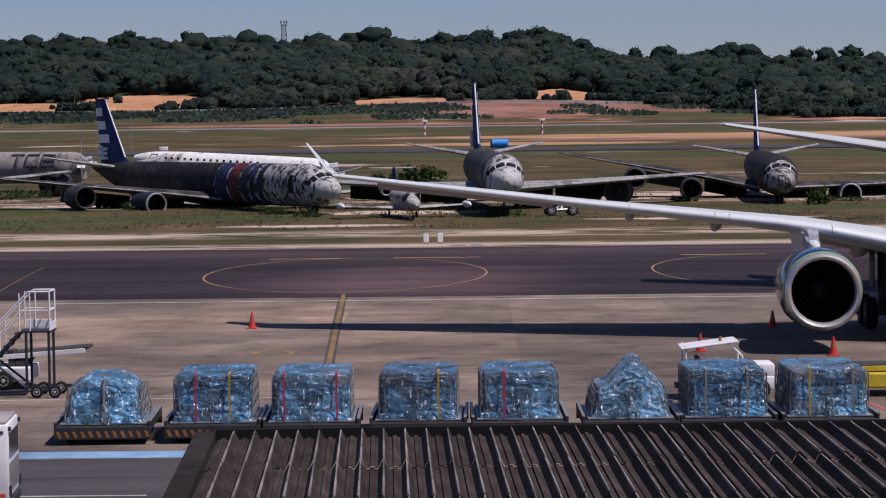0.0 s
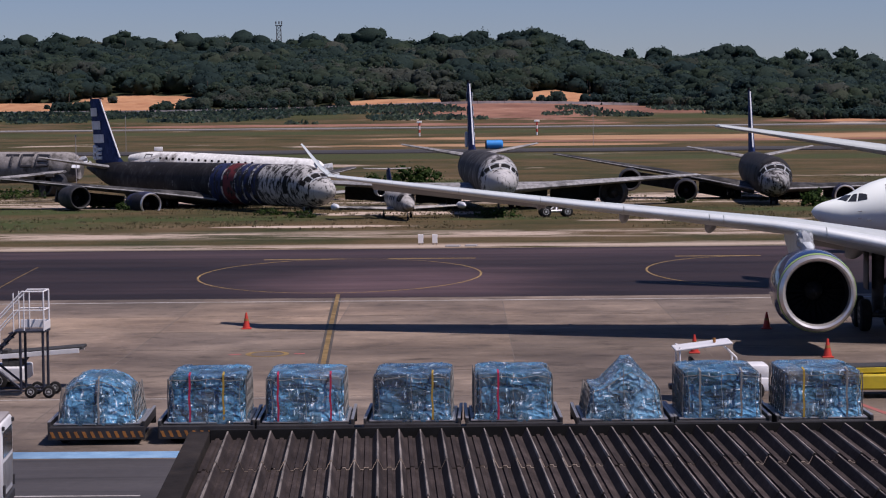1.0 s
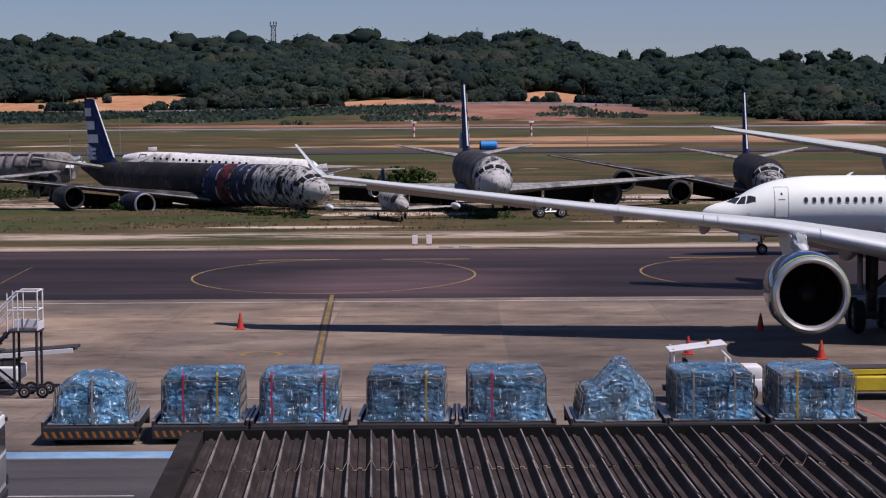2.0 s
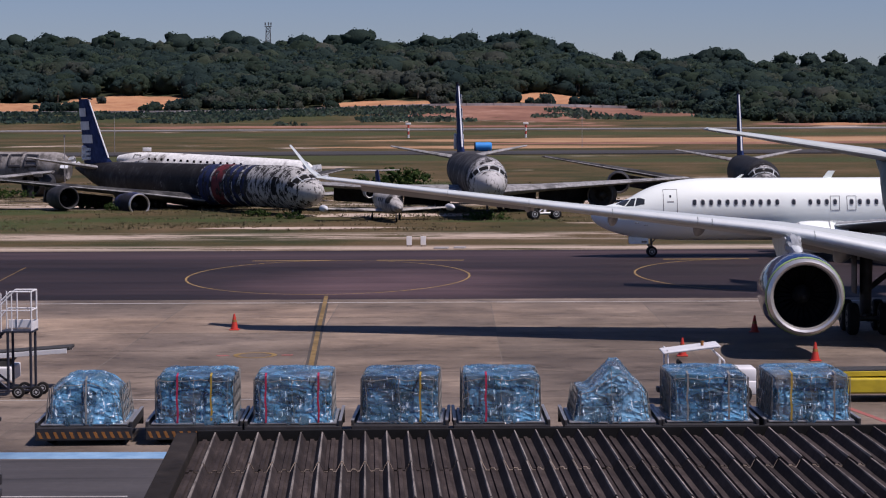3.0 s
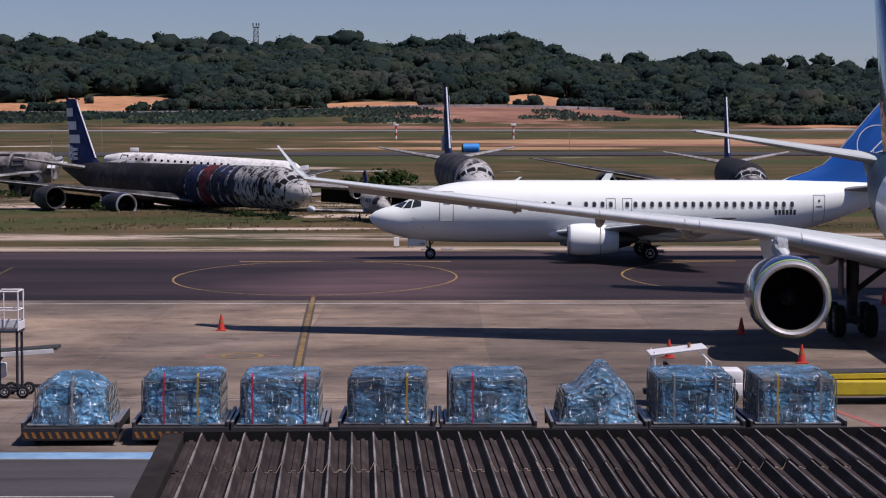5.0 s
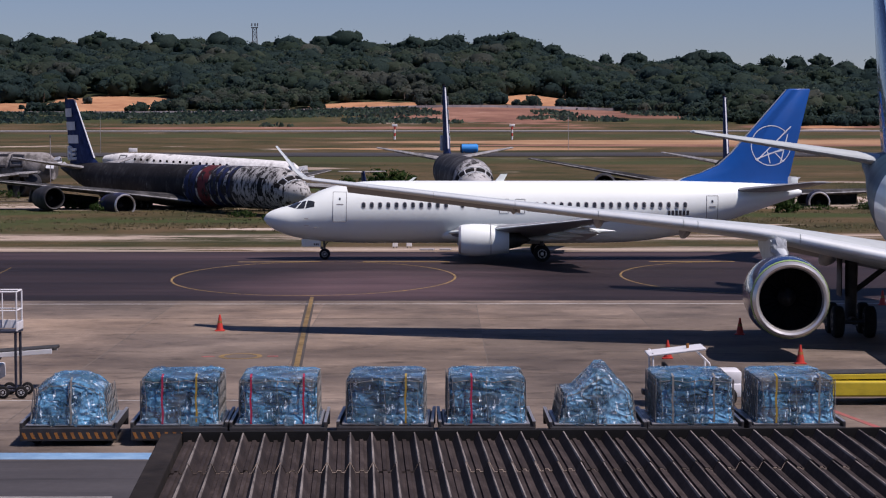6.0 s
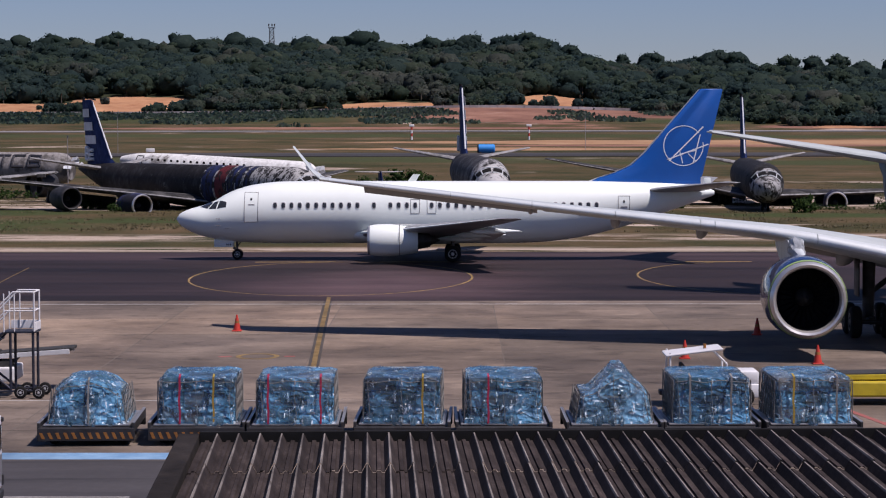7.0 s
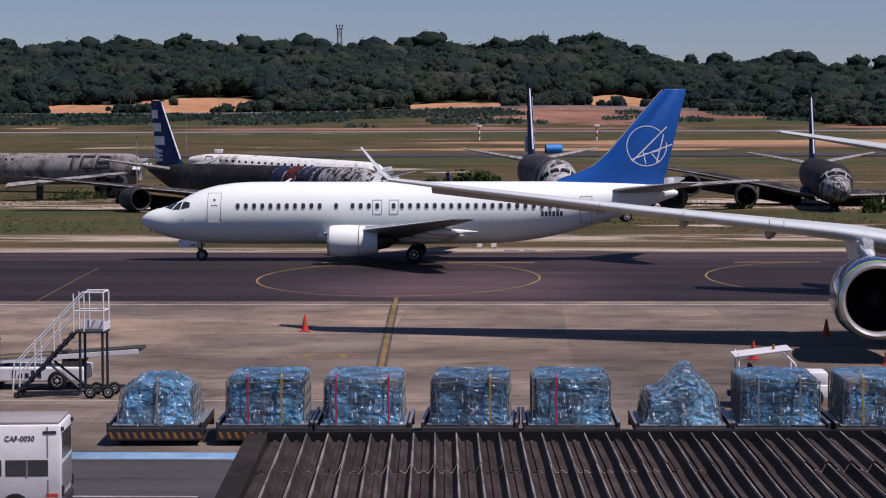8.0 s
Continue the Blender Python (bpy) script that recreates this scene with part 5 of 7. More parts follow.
def bush(x, y, w, hgt, label, seed):
    """A low bush: short stems and many small ragged clumps."""
    rng = np.random.default_rng(seed)
    z = far_height(y, x)
    t = thing("bush", pose(x, y, z - 0.1), label, "bush", "bushes on the airfield")
    cs, rs = [], []
    for _ in range(46):
        a, q = rng.uniform(0, 6.28), rng.random() ** 0.6
        cs.append((w * q * math.cos(a), 0.6 * w * q * math.sin(a), hgt * (0.15 + 0.75 * rng.random() * (1 - 0.6 * q * q))))
        rs.append(hgt * rng.uniform(0.1, 0.24))
    c = lumps("inner_leaves", cs, [0.7 * r for r in rs], M["bush"], seed, rough=0.5, fine=1)
    c.parent = t
    ls = [(p[0] + rng.normal() * 0.9 * r, p[1] + rng.normal() * 0.9 * r, max(0.05, p[2] + rng.normal() * 0.8 * r)) for p, r in zip(cs, rs) for _ in range(14)]
    sprays("leaves", ls, [hgt * rng.uniform(0.05, 0.11) for _ in ls], M["bush"], seed).parent = t
    bm = bmesh.new()
    for i in range(7):
        a = rng.uniform(0, 6.28)
        rod(bm, (0.1 * w * math.cos(a), 0.1 * w * math.sin(a), -0.1), (0.5 * w * math.cos(a), 0.4 * w * math.sin(a), hgt * 0.6), 0.05, 0.02, 6)
    part("stem", bm, M["bark"], t)


forest()


# ---- cargo ----
def wrap_material(name, tint):
    """Thin translucent blue film, crinkled: the freight shows through it; folds are denser, with glints painted on
    them.
    """
    m, n, l, b = nodes_of(name)
    fold = noise_node(n, l, 2.4, 8, 0.66, (1, 1, 0.7))
    fine = noise_node(n, l, 12.0, 6, 0.7, (1, 1, 0.45), shift=(2, 5, 1))
    inner = noise_node(n, l, 1.3, 4, 0.55, (1, 1, 1.2), shift=(6, 1, 3))
    co, wob, warp, crease = (n.new("ShaderNode" + k) for k in ("TexCoord", "VectorMath", "TexNoise", "TexVoronoi"))
    wob.operation = "MULTIPLY_ADD"
    warp.inputs["Scale"].default_value = 2.5
    l.new(warp.outputs["Color"], wob.inputs[0])
    wob.inputs[1].default_value = (0.8, 0.8, 0.8)
    l.new(co.outputs["Object"], wob.inputs[2])
    crease.feature = "F1"
    crease.inputs["Scale"].default_value = 5.5
    l.new(wob.outputs[0], crease.inputs["Vector"])
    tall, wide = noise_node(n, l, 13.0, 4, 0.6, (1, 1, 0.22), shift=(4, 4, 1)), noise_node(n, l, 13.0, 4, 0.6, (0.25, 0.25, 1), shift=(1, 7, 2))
    # thin pale streaks and spots: sun glints put into the film's colour
    glint_streaks = mix_node(n, l, 1.0, ramp_node(n, l, tall, [(0.625, 0.0), (0.655, 1.0)]), ramp_node(n, l, wide, [(0.625, 0.0), (0.655, 1.0)]), "LIGHTEN")
    glint = mix_node(n, l, 1.0, ramp_node(n, l, fine, [(0.55, 0.0), (0.60, 1.0)]), ramp_node(n, l, fold, [(0.50, 0.0), (0.62, 1.0)]), "MULTIPLY")
    glint = mix_node(n, l, 1.0, glint, glint_streaks, "LIGHTEN")
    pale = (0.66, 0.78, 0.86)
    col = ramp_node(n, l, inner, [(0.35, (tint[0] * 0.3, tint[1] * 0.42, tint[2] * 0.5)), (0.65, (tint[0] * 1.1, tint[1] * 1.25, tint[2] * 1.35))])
    col = mix_node(n, l, glint, col, pale)
    l.new(col, b.inputs["Base Color"])
    dense = ramp_node(n, l, inner, [(0.44, 0.42), (0.60, 0.8)])
    dense = mix_node(n, l, 1.0, dense, glint, "LIGHTEN")
    l.new(dense, b.inputs["Alpha"])
    l.new(ramp_node(n, l, fold, [(0.3, 0.06), (0.7, 0.17)]), b.inputs["Roughness"])
    b.inputs["Specular IOR Level"].default_value = 0.8
    b.inputs["Coat Weight"].default_value, b.inputs["Coat Roughness"].default_value = 0.8, 0.07
    bump_node(n, l, b, mix_node(n, l, 0.5, mix_node(n, l, 0.65, fold, fine), crease.outputs["Distance"]), 1.0, 0.24)
    return m


def carton_material(name, light, dark):
    return surface(name, light, dark, 1.5, 0.7, bump=0.05, big=0.5, vary=0.3)


CARTONS = [carton_material("dark grey crate", (0.06, 0.065, 0.07), (0.04, 0.042, 0.045)), carton_material("blue grey carton", (0.13, 0.19, 0.23), (0.09, 0.13, 0.16)),
           carton_material("pale carton", (0.36, 0.36, 0.34), (0.26, 0.26, 0.25)), carton_material("brown carton", (0.20, 0.15, 0.10), (0.13, 0.10, 0.07)), carton_material("teal crate", (0.06, 0.14, 0.17), (0.04, 0.10, 0.12))]
TINTS = [(0.14, 0.34, 0.50), (0.11, 0.29, 0.44), (0.13, 0.33, 0.50), (0.09, 0.22, 0.34), (0.11, 0.28, 0.42), (0.17, 0.34, 0.47), (0.10, 0.27, 0.42), (0.13, 0.31, 0.45)]
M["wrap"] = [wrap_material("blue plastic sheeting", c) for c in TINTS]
M["rope"] = surface("grey cargo net rope", (0.26, 0.25, 0.23), (0.12, 0.12, 0.12), 9.0, 0.8)
M["strap_red"] = surface("red strap webbing", (0.42, 0.015, 0.06), (0.30, 0.015, 0.05), 6.0, 0.7)
M["strap_yellow"] = surface("yellow strap webbing", (0.42, 0.28, 0.03), (0.3, 0.2, 0.03), 6.0, 0.7)
M["cart"] = surface("black painted steel", (0.045, 0.045, 0.05), (0.02, 0.02, 0.022), 3.0, 0.55, 0.2)
M["alu"] = surface("scuffed aluminium", (0.5, 0.5, 0.5), (0.3, 0.3, 0.31), 3.0, 0.4, 0.7)
M["hazard"] = surface("amber hazard paint", (0.40, 0.16, 0.03), (0.20, 0.085, 0.025), 3.0, 0.6)


def load_shape(kind, u, v):
    """Half widths and height of a load: how far its top falls, from -1..1 across and along."""
    if kind == "dome":
        return 1.34 - 0.42 * max(0, abs(u + 0.05) - 0.35) ** 1.4 * 1.5 - 0.12 * abs(v)
    if kind == "peak":
        return 0.84 + 0.80 * min(1, max(0, 1.22 - abs(u - 0.14) * (1.3 if u > 0.14 else 1.5))) ** 1.1 * (1 - 0.25 * abs(v))
    return 1.32 - 0.03 * (abs(u) > 0.9)


def cargo(x, y, yaw, kind, i, label):
    """A freight pallet under plastic sheeting and a net."""
    rng = random.Random(40 + i)
    t = thing("cargo_pallet", pose(x, y, 0.56, 0, 0, yaw), label, "cargo", "wrapped cargo pallets in a row")
    bm = bmesh.new()
    block(bm, -1.22, 1.22, -1.58, 1.58, 0.0, 0.045, 0.01)
    part("pallet_base", bm, M["alu"], t, "aluminium pallet sheet", smooth=False)
    bm = bmesh.new()
    n, levels = 132, 40
    off = Vector((i * 13.7, i * 5.1, 0))
    rings = []
    for k in range(levels + 8):
        ring = []
        for j in range(n):
            a = 2 * math.pi * j / n
            c, s = math.cos(a), math.sin(a)
            e = 0.16 if kind == "box" else 0.28
            u, v = math.copysign(abs(c) ** e, c), math.copysign(abs(s) ** e, s)
            top = load_shape(kind, u, v)
            if k < levels:
                f = k / levels
                z = top * f
                pull = 1.0 if kind == "box" else 1.0 - 0.14 * f ** 1.6
                foot = 1.02 + 0.07 * max(0, 1 - f * 6)
                px, py = 1.06 * u * pull * foot, 1.46 * v * pull * foot
            else:
                g = 1 - (k - levels + 1) / 8.0
                z = load_shape(kind, u * g, v * g)
                pull = 1.0 if kind == "box" else 0.86
                px, py = 1.06 * u * g * pull, 1.46 * v * g * pull
            p = Vector((px, py, z))
            q = p * 2.3 + off
            d = 0.045 * noise.noise(q * 0.8) + 0.075 * (0.4 - abs(noise.noise(Vector((q.x * 2.3 + q.z * 1.1, q.y * 2.3 - q.z * 0.9, q.z * 0.8))))) - 0.03
            d += 0.05 * (0.35 - abs(noise.noise(Vector((q.x * 4.6 - q.z * 1.4, q.y * 4.6, q.z * 1.6 + q.x * 1.2)))))
            d += 0.010 * noise.noise(Vector((q.x * 9, q.y * 9, q.z * 5)))
            way = Vector((u, v, 0)).normalized() if k < levels else Vector((0, 0, 1))
            ring.append(p + way * d + Vector((0, 0, 0.045)))
        rings.append(ring)
    skin(bm, rings)
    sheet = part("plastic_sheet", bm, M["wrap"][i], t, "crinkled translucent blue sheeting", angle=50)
    # the freight under the film: cartons and crates in two or three tiers
    tiers = {"box": (0.46, 0.42, 0.34), "dome": (0.5, 0.36, 0.28), "peak": (0.42, 0.28)}[kind]
    z = 0.05
    for k, hgt in enumerate(tiers):
        span = 1.0 if kind == "box" else (0.98, 0.88, 0.55)[k]
        x = -span
        while x < span - 0.15:
            w = min(rng.choice((0.45, 0.6, 0.8, 1.0)), span - x)
            if span - (x + w) < 0.2:
                w = span - x
            bm = bmesh.new()
            ya = 1.34 - (0.0 if kind == "box" else 0.1 * k)
            block(bm, x + 0.01, x + w - 0.01, -ya + rng.uniform(0, 0.08), ya, z, z + hgt * rng.uniform(0.9, 0.99), 0.015)
            part("carton", bm, CARTONS[rng.choice((0, 0, 0, 1, 1, 2, 3, 4, 4))], t, smooth=False)
            x += w
        z += hgt
    if kind == "peak":
        bm = bmesh.new()
        block(bm, -0.1, 0.32, -0.7, 0.7, z, z + 0.62, 0.04)
        part("carton", bm, CARTONS[4], t, smooth=False)
    # net ropes: a lattice on each side, and over the top
    def surf(u, f):
        a = load_shape(kind, u, -1.0)
        pull = 1.0 if kind == "box" else 1.0 - 0.14 * f ** 1.6
        return Vector((1.06 * u * pull, -1.5 * pull, a * f + 0.05))
    bm = bmesh.new()
    for j in range(3):
        u = -0.9 + 0.9 * j
        pipe(bm, [surf(u + 0.03 * math.sin(5 * f + j), f) + Vector((0, -0.03 - 0.03 * rng.random(), 0)) for f in (0, 0.2, 0.4, 0.6, 0.8, 1.0)], 0.008, 5)
    for f in (0.9,):
        pipe(bm, [surf(u, f + 0.03 * math.sin(6 * u + i)) + Vector((0, -0.04, 0)) for u in (-1, -0.6, -0.2, 0.2, 0.6, 1)], 0.011, 5)
    for side in (-1, 1):
        for j in range(8):
            v0 = -1.4 + 2.8 * j / 7
            for d in (-0.35, 0.35):
                pull = 0.9 if kind != "box" else 1.0
                pipe(bm, [(side * 1.11, v0, 0.06), (side * 1.11 * (1 + pull) / 2, max(-1.45, min(1.45, v0 + d)), 0.8 * load_shape(kind, side, 0) * 0.6), (side * 1.10 * pull, max(-1.45, min(1.45, v0 + 2 * d)), load_shape(kind, side, 0) * 0.98)], 0.013, 5)
    part("net", bm, M["rope"], t, "grey rope cargo net")
    straps = {1: [(-0.45, "strap_red"), (0.45, "strap_yellow")], 2: [(-0.72, "strap_red"), (0.68, "strap_red")], 3: [(0.55, "strap_yellow")], 4: [(-0.42, "strap_red")], 0: [(0.05, "rope")], 6: [(-0.6, "rope"), (0.5, "rope")], 7: [(-0.55, "strap_yellow"), (0.6, "rope")]}.get(i, [])
    for u, k in straps:
        bm = bmesh.new()
        pts = [surf(u + 0.015 * math.sin(9 * f), f) + Vector((0, -0.09, 0)) for f in (0, 0.25, 0.5, 0.75, 1.0)] + [surf(u, 1.0) + Vector((0, 0.25, 0.06))]
        for p, q in zip(pts, pts[1:]):
            block(bm, -0.027, 0.027, -0.006, 0.006, 0, (q - p).length, 0, Matrix.Translation(p) @ Matrix((Vector((1, 0, 0)), (q - p).normalized().cross(Vector((1, 0, 0))), (q - p).normalized())).transposed().to_4x4())
        part("strap", bm, M[k], t, "tie-down strap", smooth=False)
    # a knot of torn sheeting at the foot
    for _ in range(5):
        bm = bmesh.new()
        px = rng.uniform(-0.6, 0.7)
        w = rng.uniform(0.05, 0.11)
        skin(bm, [[(px + w * math.cos(a) * k, -1.55 - 0.05 * k, 0.1 + w * math.sin(a) * k + zz) for a in [2 * math.pi * q / 7 for q in range(7)]] for k, zz in ((0.3, 0.16), (1.0, 0.06), (0.6, -0.08))])
        part("loose_sheeting", bm, M["wrap"][5], t, "loose gathered sheeting")
    return t


def dolly(x, y, yaw):
    """A low four-wheeled pallet dolly with a hazard-striped end."""
    t = thing("pallet_dolly", pose(x, y, 0, 0, 0, yaw), "low black steel pallet dolly with hazard-striped end", "cart", "pallet dollies in a row")
    bm = bmesh.new()
    block(bm, -1.32, 1.32, -1.62, 1.66, 0.42, 0.54, 0.02)
    part("deck", bm, M["cart"], t, smooth=False)
    for side in (-1, 1):
        bm = bmesh.new()
        block(bm, side * 1.33 - 0.04, side * 1.33 + 0.04, -1.7, 1.7, 0.40, 0.66, 0.015)
        part("side_rail", bm, M["cart"], t, smooth=False)
        bm = bmesh.new()
        block(bm, side * 1.33 - 0.045, side * 1.33 + 0.045, -1.68, 1.68, 0.662, 0.68, 0.005)
        part("rail_cap", bm, M["alu"], t, "scuffed bright rail edge", smooth=False)
    for yy in (-1.69, 1.72):
        bm = bmesh.new()
        # drawn deeper than the beam: its black foot stands for the shadow below
        block(bm, -1.36, 1.36, yy - 0.05, yy + 0.05, 0.16, 0.52, 0.015)
        e = part("end_beam", bm, M["cart"], t, smooth=False)
        bm = bmesh.new()
        for k in range(12):
            x0 = -1.3 + k * 0.225
            s = [(x0 + 0.07, 0.22), (x0 + 0.16, 0.22), (x0 + 0.08, 0.40), (x0 - 0.01, 0.40)]
            o = -0.056 if yy < 0 else 0.056
            skin(bm, [[(px, yy + o * 0.5, pz) for px, pz in s], [(px, yy + o, pz) for px, pz in s]])
        part("hazard_stripes", bm, M["hazard"], e, "amber diagonal hazard stripes", smooth=False)
    for sx in (-0.95, 0.95):
        for sy in (-1.15, 1.15):
            wheel("wheel", t, (sx, sy, 0.2), 0.2, 0.12)
    for k in range(6):
        bm = bmesh.new()
        rod(bm, (-1.2, -1.3 + k * 0.52, 0.53), (1.2, -1.3 + k * 0.52, 0.53), 0.02)
        part("roller", bm, M["alu"], t)
    bm = bmesh.new()
    pipe(bm, [(-0.25, 1.75, 0.42), (0, 2.6, 0.38), (0.25, 1.75, 0.42)], 0.03)
    part("tow_bar", bm, M["cart"], t)
    return t


LOADS = [(-10.53, 64.9, 2.5, "dome", "domed load of freight under blue plastic and rope net"), (-7.4, 65.0, 1.5, "box", "square load under blue plastic with red and yellow straps"),
         (-4.6, 65.0, 1.0, "box", "square load under bright blue plastic with two red straps"), (-1.53, 65.1, -1.0, "box", "square load under dark blue plastic with a yellow strap"),
         (1.3, 65.1, 1.0, "box", "square load under blue plastic with a red strap"), (4.44, 65.0, 0.5, "peak", "peaked load tented under pale blue plastic"),
         (7.2, 65.1, 0.5, "box", "square netted load under blue plastic"), (10.06, 65.1, 1.0, "box", "square load under blue plastic with yellowed ropes")]
for i, (x, y, yaw, kind, label) in enumerate(LOADS):
    cargo(x, y, yaw, kind, i, label)
    if i == 0:
        first_dolly = dolly(x, y, yaw)
    else:
        copy_thing(first_dolly, pose(x, y, 0, 0, 0, yaw))


# ---- the shed roof in front ----
def cement_material():
    """Dark lichen-stained fibre cement; the rib crests are painted paler, as sunlit edges."""
    m, n, l, b = nodes_of("weathered fibre cement")
    grain = noise_node(n, l, 9.0, 8, 0.7)
    run = noise_node(n, l, 1.6, 7, 0.66, (3.0, 0.5, 1.0), shift=(3, 1, 0))
    inf = n.new("ShaderNodeObjectInfo")
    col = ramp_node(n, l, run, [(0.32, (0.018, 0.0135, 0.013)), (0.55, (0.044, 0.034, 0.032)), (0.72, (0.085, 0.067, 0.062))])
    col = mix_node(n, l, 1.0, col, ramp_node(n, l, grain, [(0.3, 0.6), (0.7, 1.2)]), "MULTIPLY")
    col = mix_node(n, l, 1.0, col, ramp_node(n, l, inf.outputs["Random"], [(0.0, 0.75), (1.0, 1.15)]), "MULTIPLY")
    # pale colour above this height paints the highlight along the ribs
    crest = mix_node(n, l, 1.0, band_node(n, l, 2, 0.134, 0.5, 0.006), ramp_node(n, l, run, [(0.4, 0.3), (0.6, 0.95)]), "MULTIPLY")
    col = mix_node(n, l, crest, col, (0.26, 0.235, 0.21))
    l.new(col, b.inputs["Base Color"])
    b.inputs["Roughness"].default_value = 0.9
    b.inputs["Specular IOR Level"].default_value = 0.2
    bump_node(n, l, b, grain, 0.5, 0.01)
    return m


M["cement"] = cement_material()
M["cement_edge"] = surface("mossy concrete verge", (0.036, 0.029, 0.025), (0.012, 0.010, 0.009), 2.0, 0.95, bump=0.5, big=0.3, vary=0.5, spec=0.2)
M["wall"] = surface("dull plaster wall", (0.42, 0.40, 0.36), (0.33, 0.31, 0.28), 1.2, 0.9)


def shed():
    turn, rise = 2.2, 1.5
    base = pose(-4.27, 34.8, 4.20, 0, 0, turn)
    t = thing("shed", base, "low shed with a dark corrugated fibre cement roof", "building")
    pitch = 0.332
    prof = [(0.0, 0.0), (0.05, 0.0), (0.064, 0.03), (0.118, 0.03), (0.132, 0.0), (0.172, 0.0), (0.244, 0.138), (0.262, 0.138), (0.332, 0.0)]
    bm = bmesh.new()
    pts = [(k * pitch + x, z) for k in range(3) for x, z in prof[:-1]] + [(3 * pitch, 0.0), (3 * pitch + 0.08, 0.0)]
    length = 2.75
    rows = [[bm.verts.new((x, y, z + dz)) for x, z in pts] for y, dz in ((-length, 0.026), (0, 0.0))]
    rows2 = [[bm.verts.new((x, y, z + dz - 0.007)) for x, z in pts] for y, dz in ((-length, 0.026), (0, 0.0))]
    for i in range(len(pts) - 1):
        bm.faces.new((rows[0][i], rows[0][i + 1], rows[1][i + 1], rows[1][i]))
        bm.faces.new((rows2[0][i], rows2[1][i], rows2[1][i + 1], rows2[0][i + 1]))
        bm.faces.new((rows[0][i], rows2[0][i], rows2[0][i + 1], rows[0][i + 1]))
        bm.faces.new((rows[1][i], rows[1][i + 1], rows2[1][i + 1], rows2[1][i]))
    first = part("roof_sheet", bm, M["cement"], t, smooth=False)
    rng = random.Random(8)
    y = 0.0
    for r in range(6):
        for c in range(17):
            m = pose(0.30 + c * 3 * pitch, y, -abs(y) * math.tan(radians(rise)) + 0.006 * rng.uniform(-1, 1), rise + rng.uniform(-0.12, 0.12), rng.uniform(-0.25, 0.25), rng.uniform(-0.15, 0.15))
            if r == 0 and c == 0:
                first.matrix_basis = m
            else:
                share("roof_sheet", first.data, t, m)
        y -= 2.6 if r else 2.7
    bm = bmesh.new()
    block(bm, -0.06, 0.27, -16.2, 0.12, -0.30, 0.12, 0.02, pose(0, 0, 0, rise))
    part("verge", bm, M["cement_edge"], t, "mossy concrete verge of the roof", smooth=False)
    bm = bmesh.new()
    block(bm, 0.27, 17.4, 0.02, 0.08, -0.16, 0.16, 0.012)
    part("fascia", bm, M["dark"], t, "dark edge board of the roof", smooth=False)
    for x0, x1, y0, y1 in ((0.0, 17.2, -0.4, -0.15), (0.0, 17.2, -16.0, -15.75), (0.0, 0.25, -15.75, -0.4), (16.95, 17.2, -15.75, -0.4)):
        bm = bmesh.new()
        block(bm, x0, x1, y0, y1, -4.2, -0.62)
        part("wall", bm, M["wall"], t, "dull plaster wall", smooth=False)


shed()


# ---- far runways, fence, masts ----
def far_strip(name, y0, y1, material, label, category, lift=0.12):
    bm = bmesh.new()
    xs = [-420 + 840 * i / 40 for i in range(41)]
    rows = [[bm.verts.new((x, y, far_height(y, x) + dz)) for x in xs] for y, dz in ((y0, -0.3), (y0, lift), ((y0 + y1) / 2, lift + 0.1), (y1, lift), (y1, -0.3))]
    for r0, r1 in zip(rows, rows[1:]):
        for i in range(40):
            bm.faces.new((r0[i], r0[i + 1], r1[i + 1], r1[i]))
    tagged(part(name, bm, material, None, smooth=False), label, category, kind="structure")


M["far_concrete"] = paved("pale far runway concrete", (0.26, 0.25, 0.24), (0.19, 0.185, 0.18), 0.8, (0.05, 1, 1))
M["red_earth"] = surface("orange cut earth", (0.52, 0.28, 0.14), (0.34, 0.15, 0.07), 0.12, 0.95, bump=0.6, big=0.3, vary=0.35, dist=0.4)


def cut_bank(cx, cy, rx, ry):
    """A scraped bank of orange earth on the hill's foot."""
    bm = bmesh.new()
    rings = []
    for k in range(9):
        f = k / 8
        ring = []
        for i in range(40):
            a = 2 * math.pi * i / 40
            w = 1 + 0.28 * noise.noise((cx + 2.2 * math.cos(a), 2.2 * math.sin(a), 5.0))
            x, y = cx + rx * 1.05 * f * w * math.cos(a), cy + ry * 1.05 * f * w * math.sin(a)
            ring.append(bm.verts.new((x, y, far_height(y, x) + 0.5 - 0.75 * f ** 6 + 0.6 * noise.noise((x / 9, y / 9, 2)))))
        rings.append(ring)
    for r0, r1 in zip(rings, rings[1:]):
        for i in range(40):
            bm.faces.new((r0[i], r0[(i + 1) % 40], r1[(i + 1) % 40], r1[i])) if r0 is not rings[0] else bm.faces.new((r0[0] if i else r0[0], r1[(i + 1) % 40], r1[i]))
    loose = [v for v in bm.verts if not v.link_faces]
    bmesh.ops.delete(bm, geom=loose, context="VERTS")
    tagged(part("cut_bank", bm, M["red_earth"], None, angle=180), "bare bank of orange cut earth below the woods", "earth bank", kind="structure")


for c in CLEARINGS:
    cut_bank(*c)
far_strip("far_taxiway", 462, 489, M["far_asphalt"], "dark strip of the far taxiway", "taxiway", 0.25)
far_strip("runway", 764, 782, M["far_concrete"], "pale grey far runway", "runway", 0.3)
M["fence"] = surface("pale fence mesh", (0.50, 0.48, 0.48), (0.20, 0.18, 0.18), 0.12, 0.8)


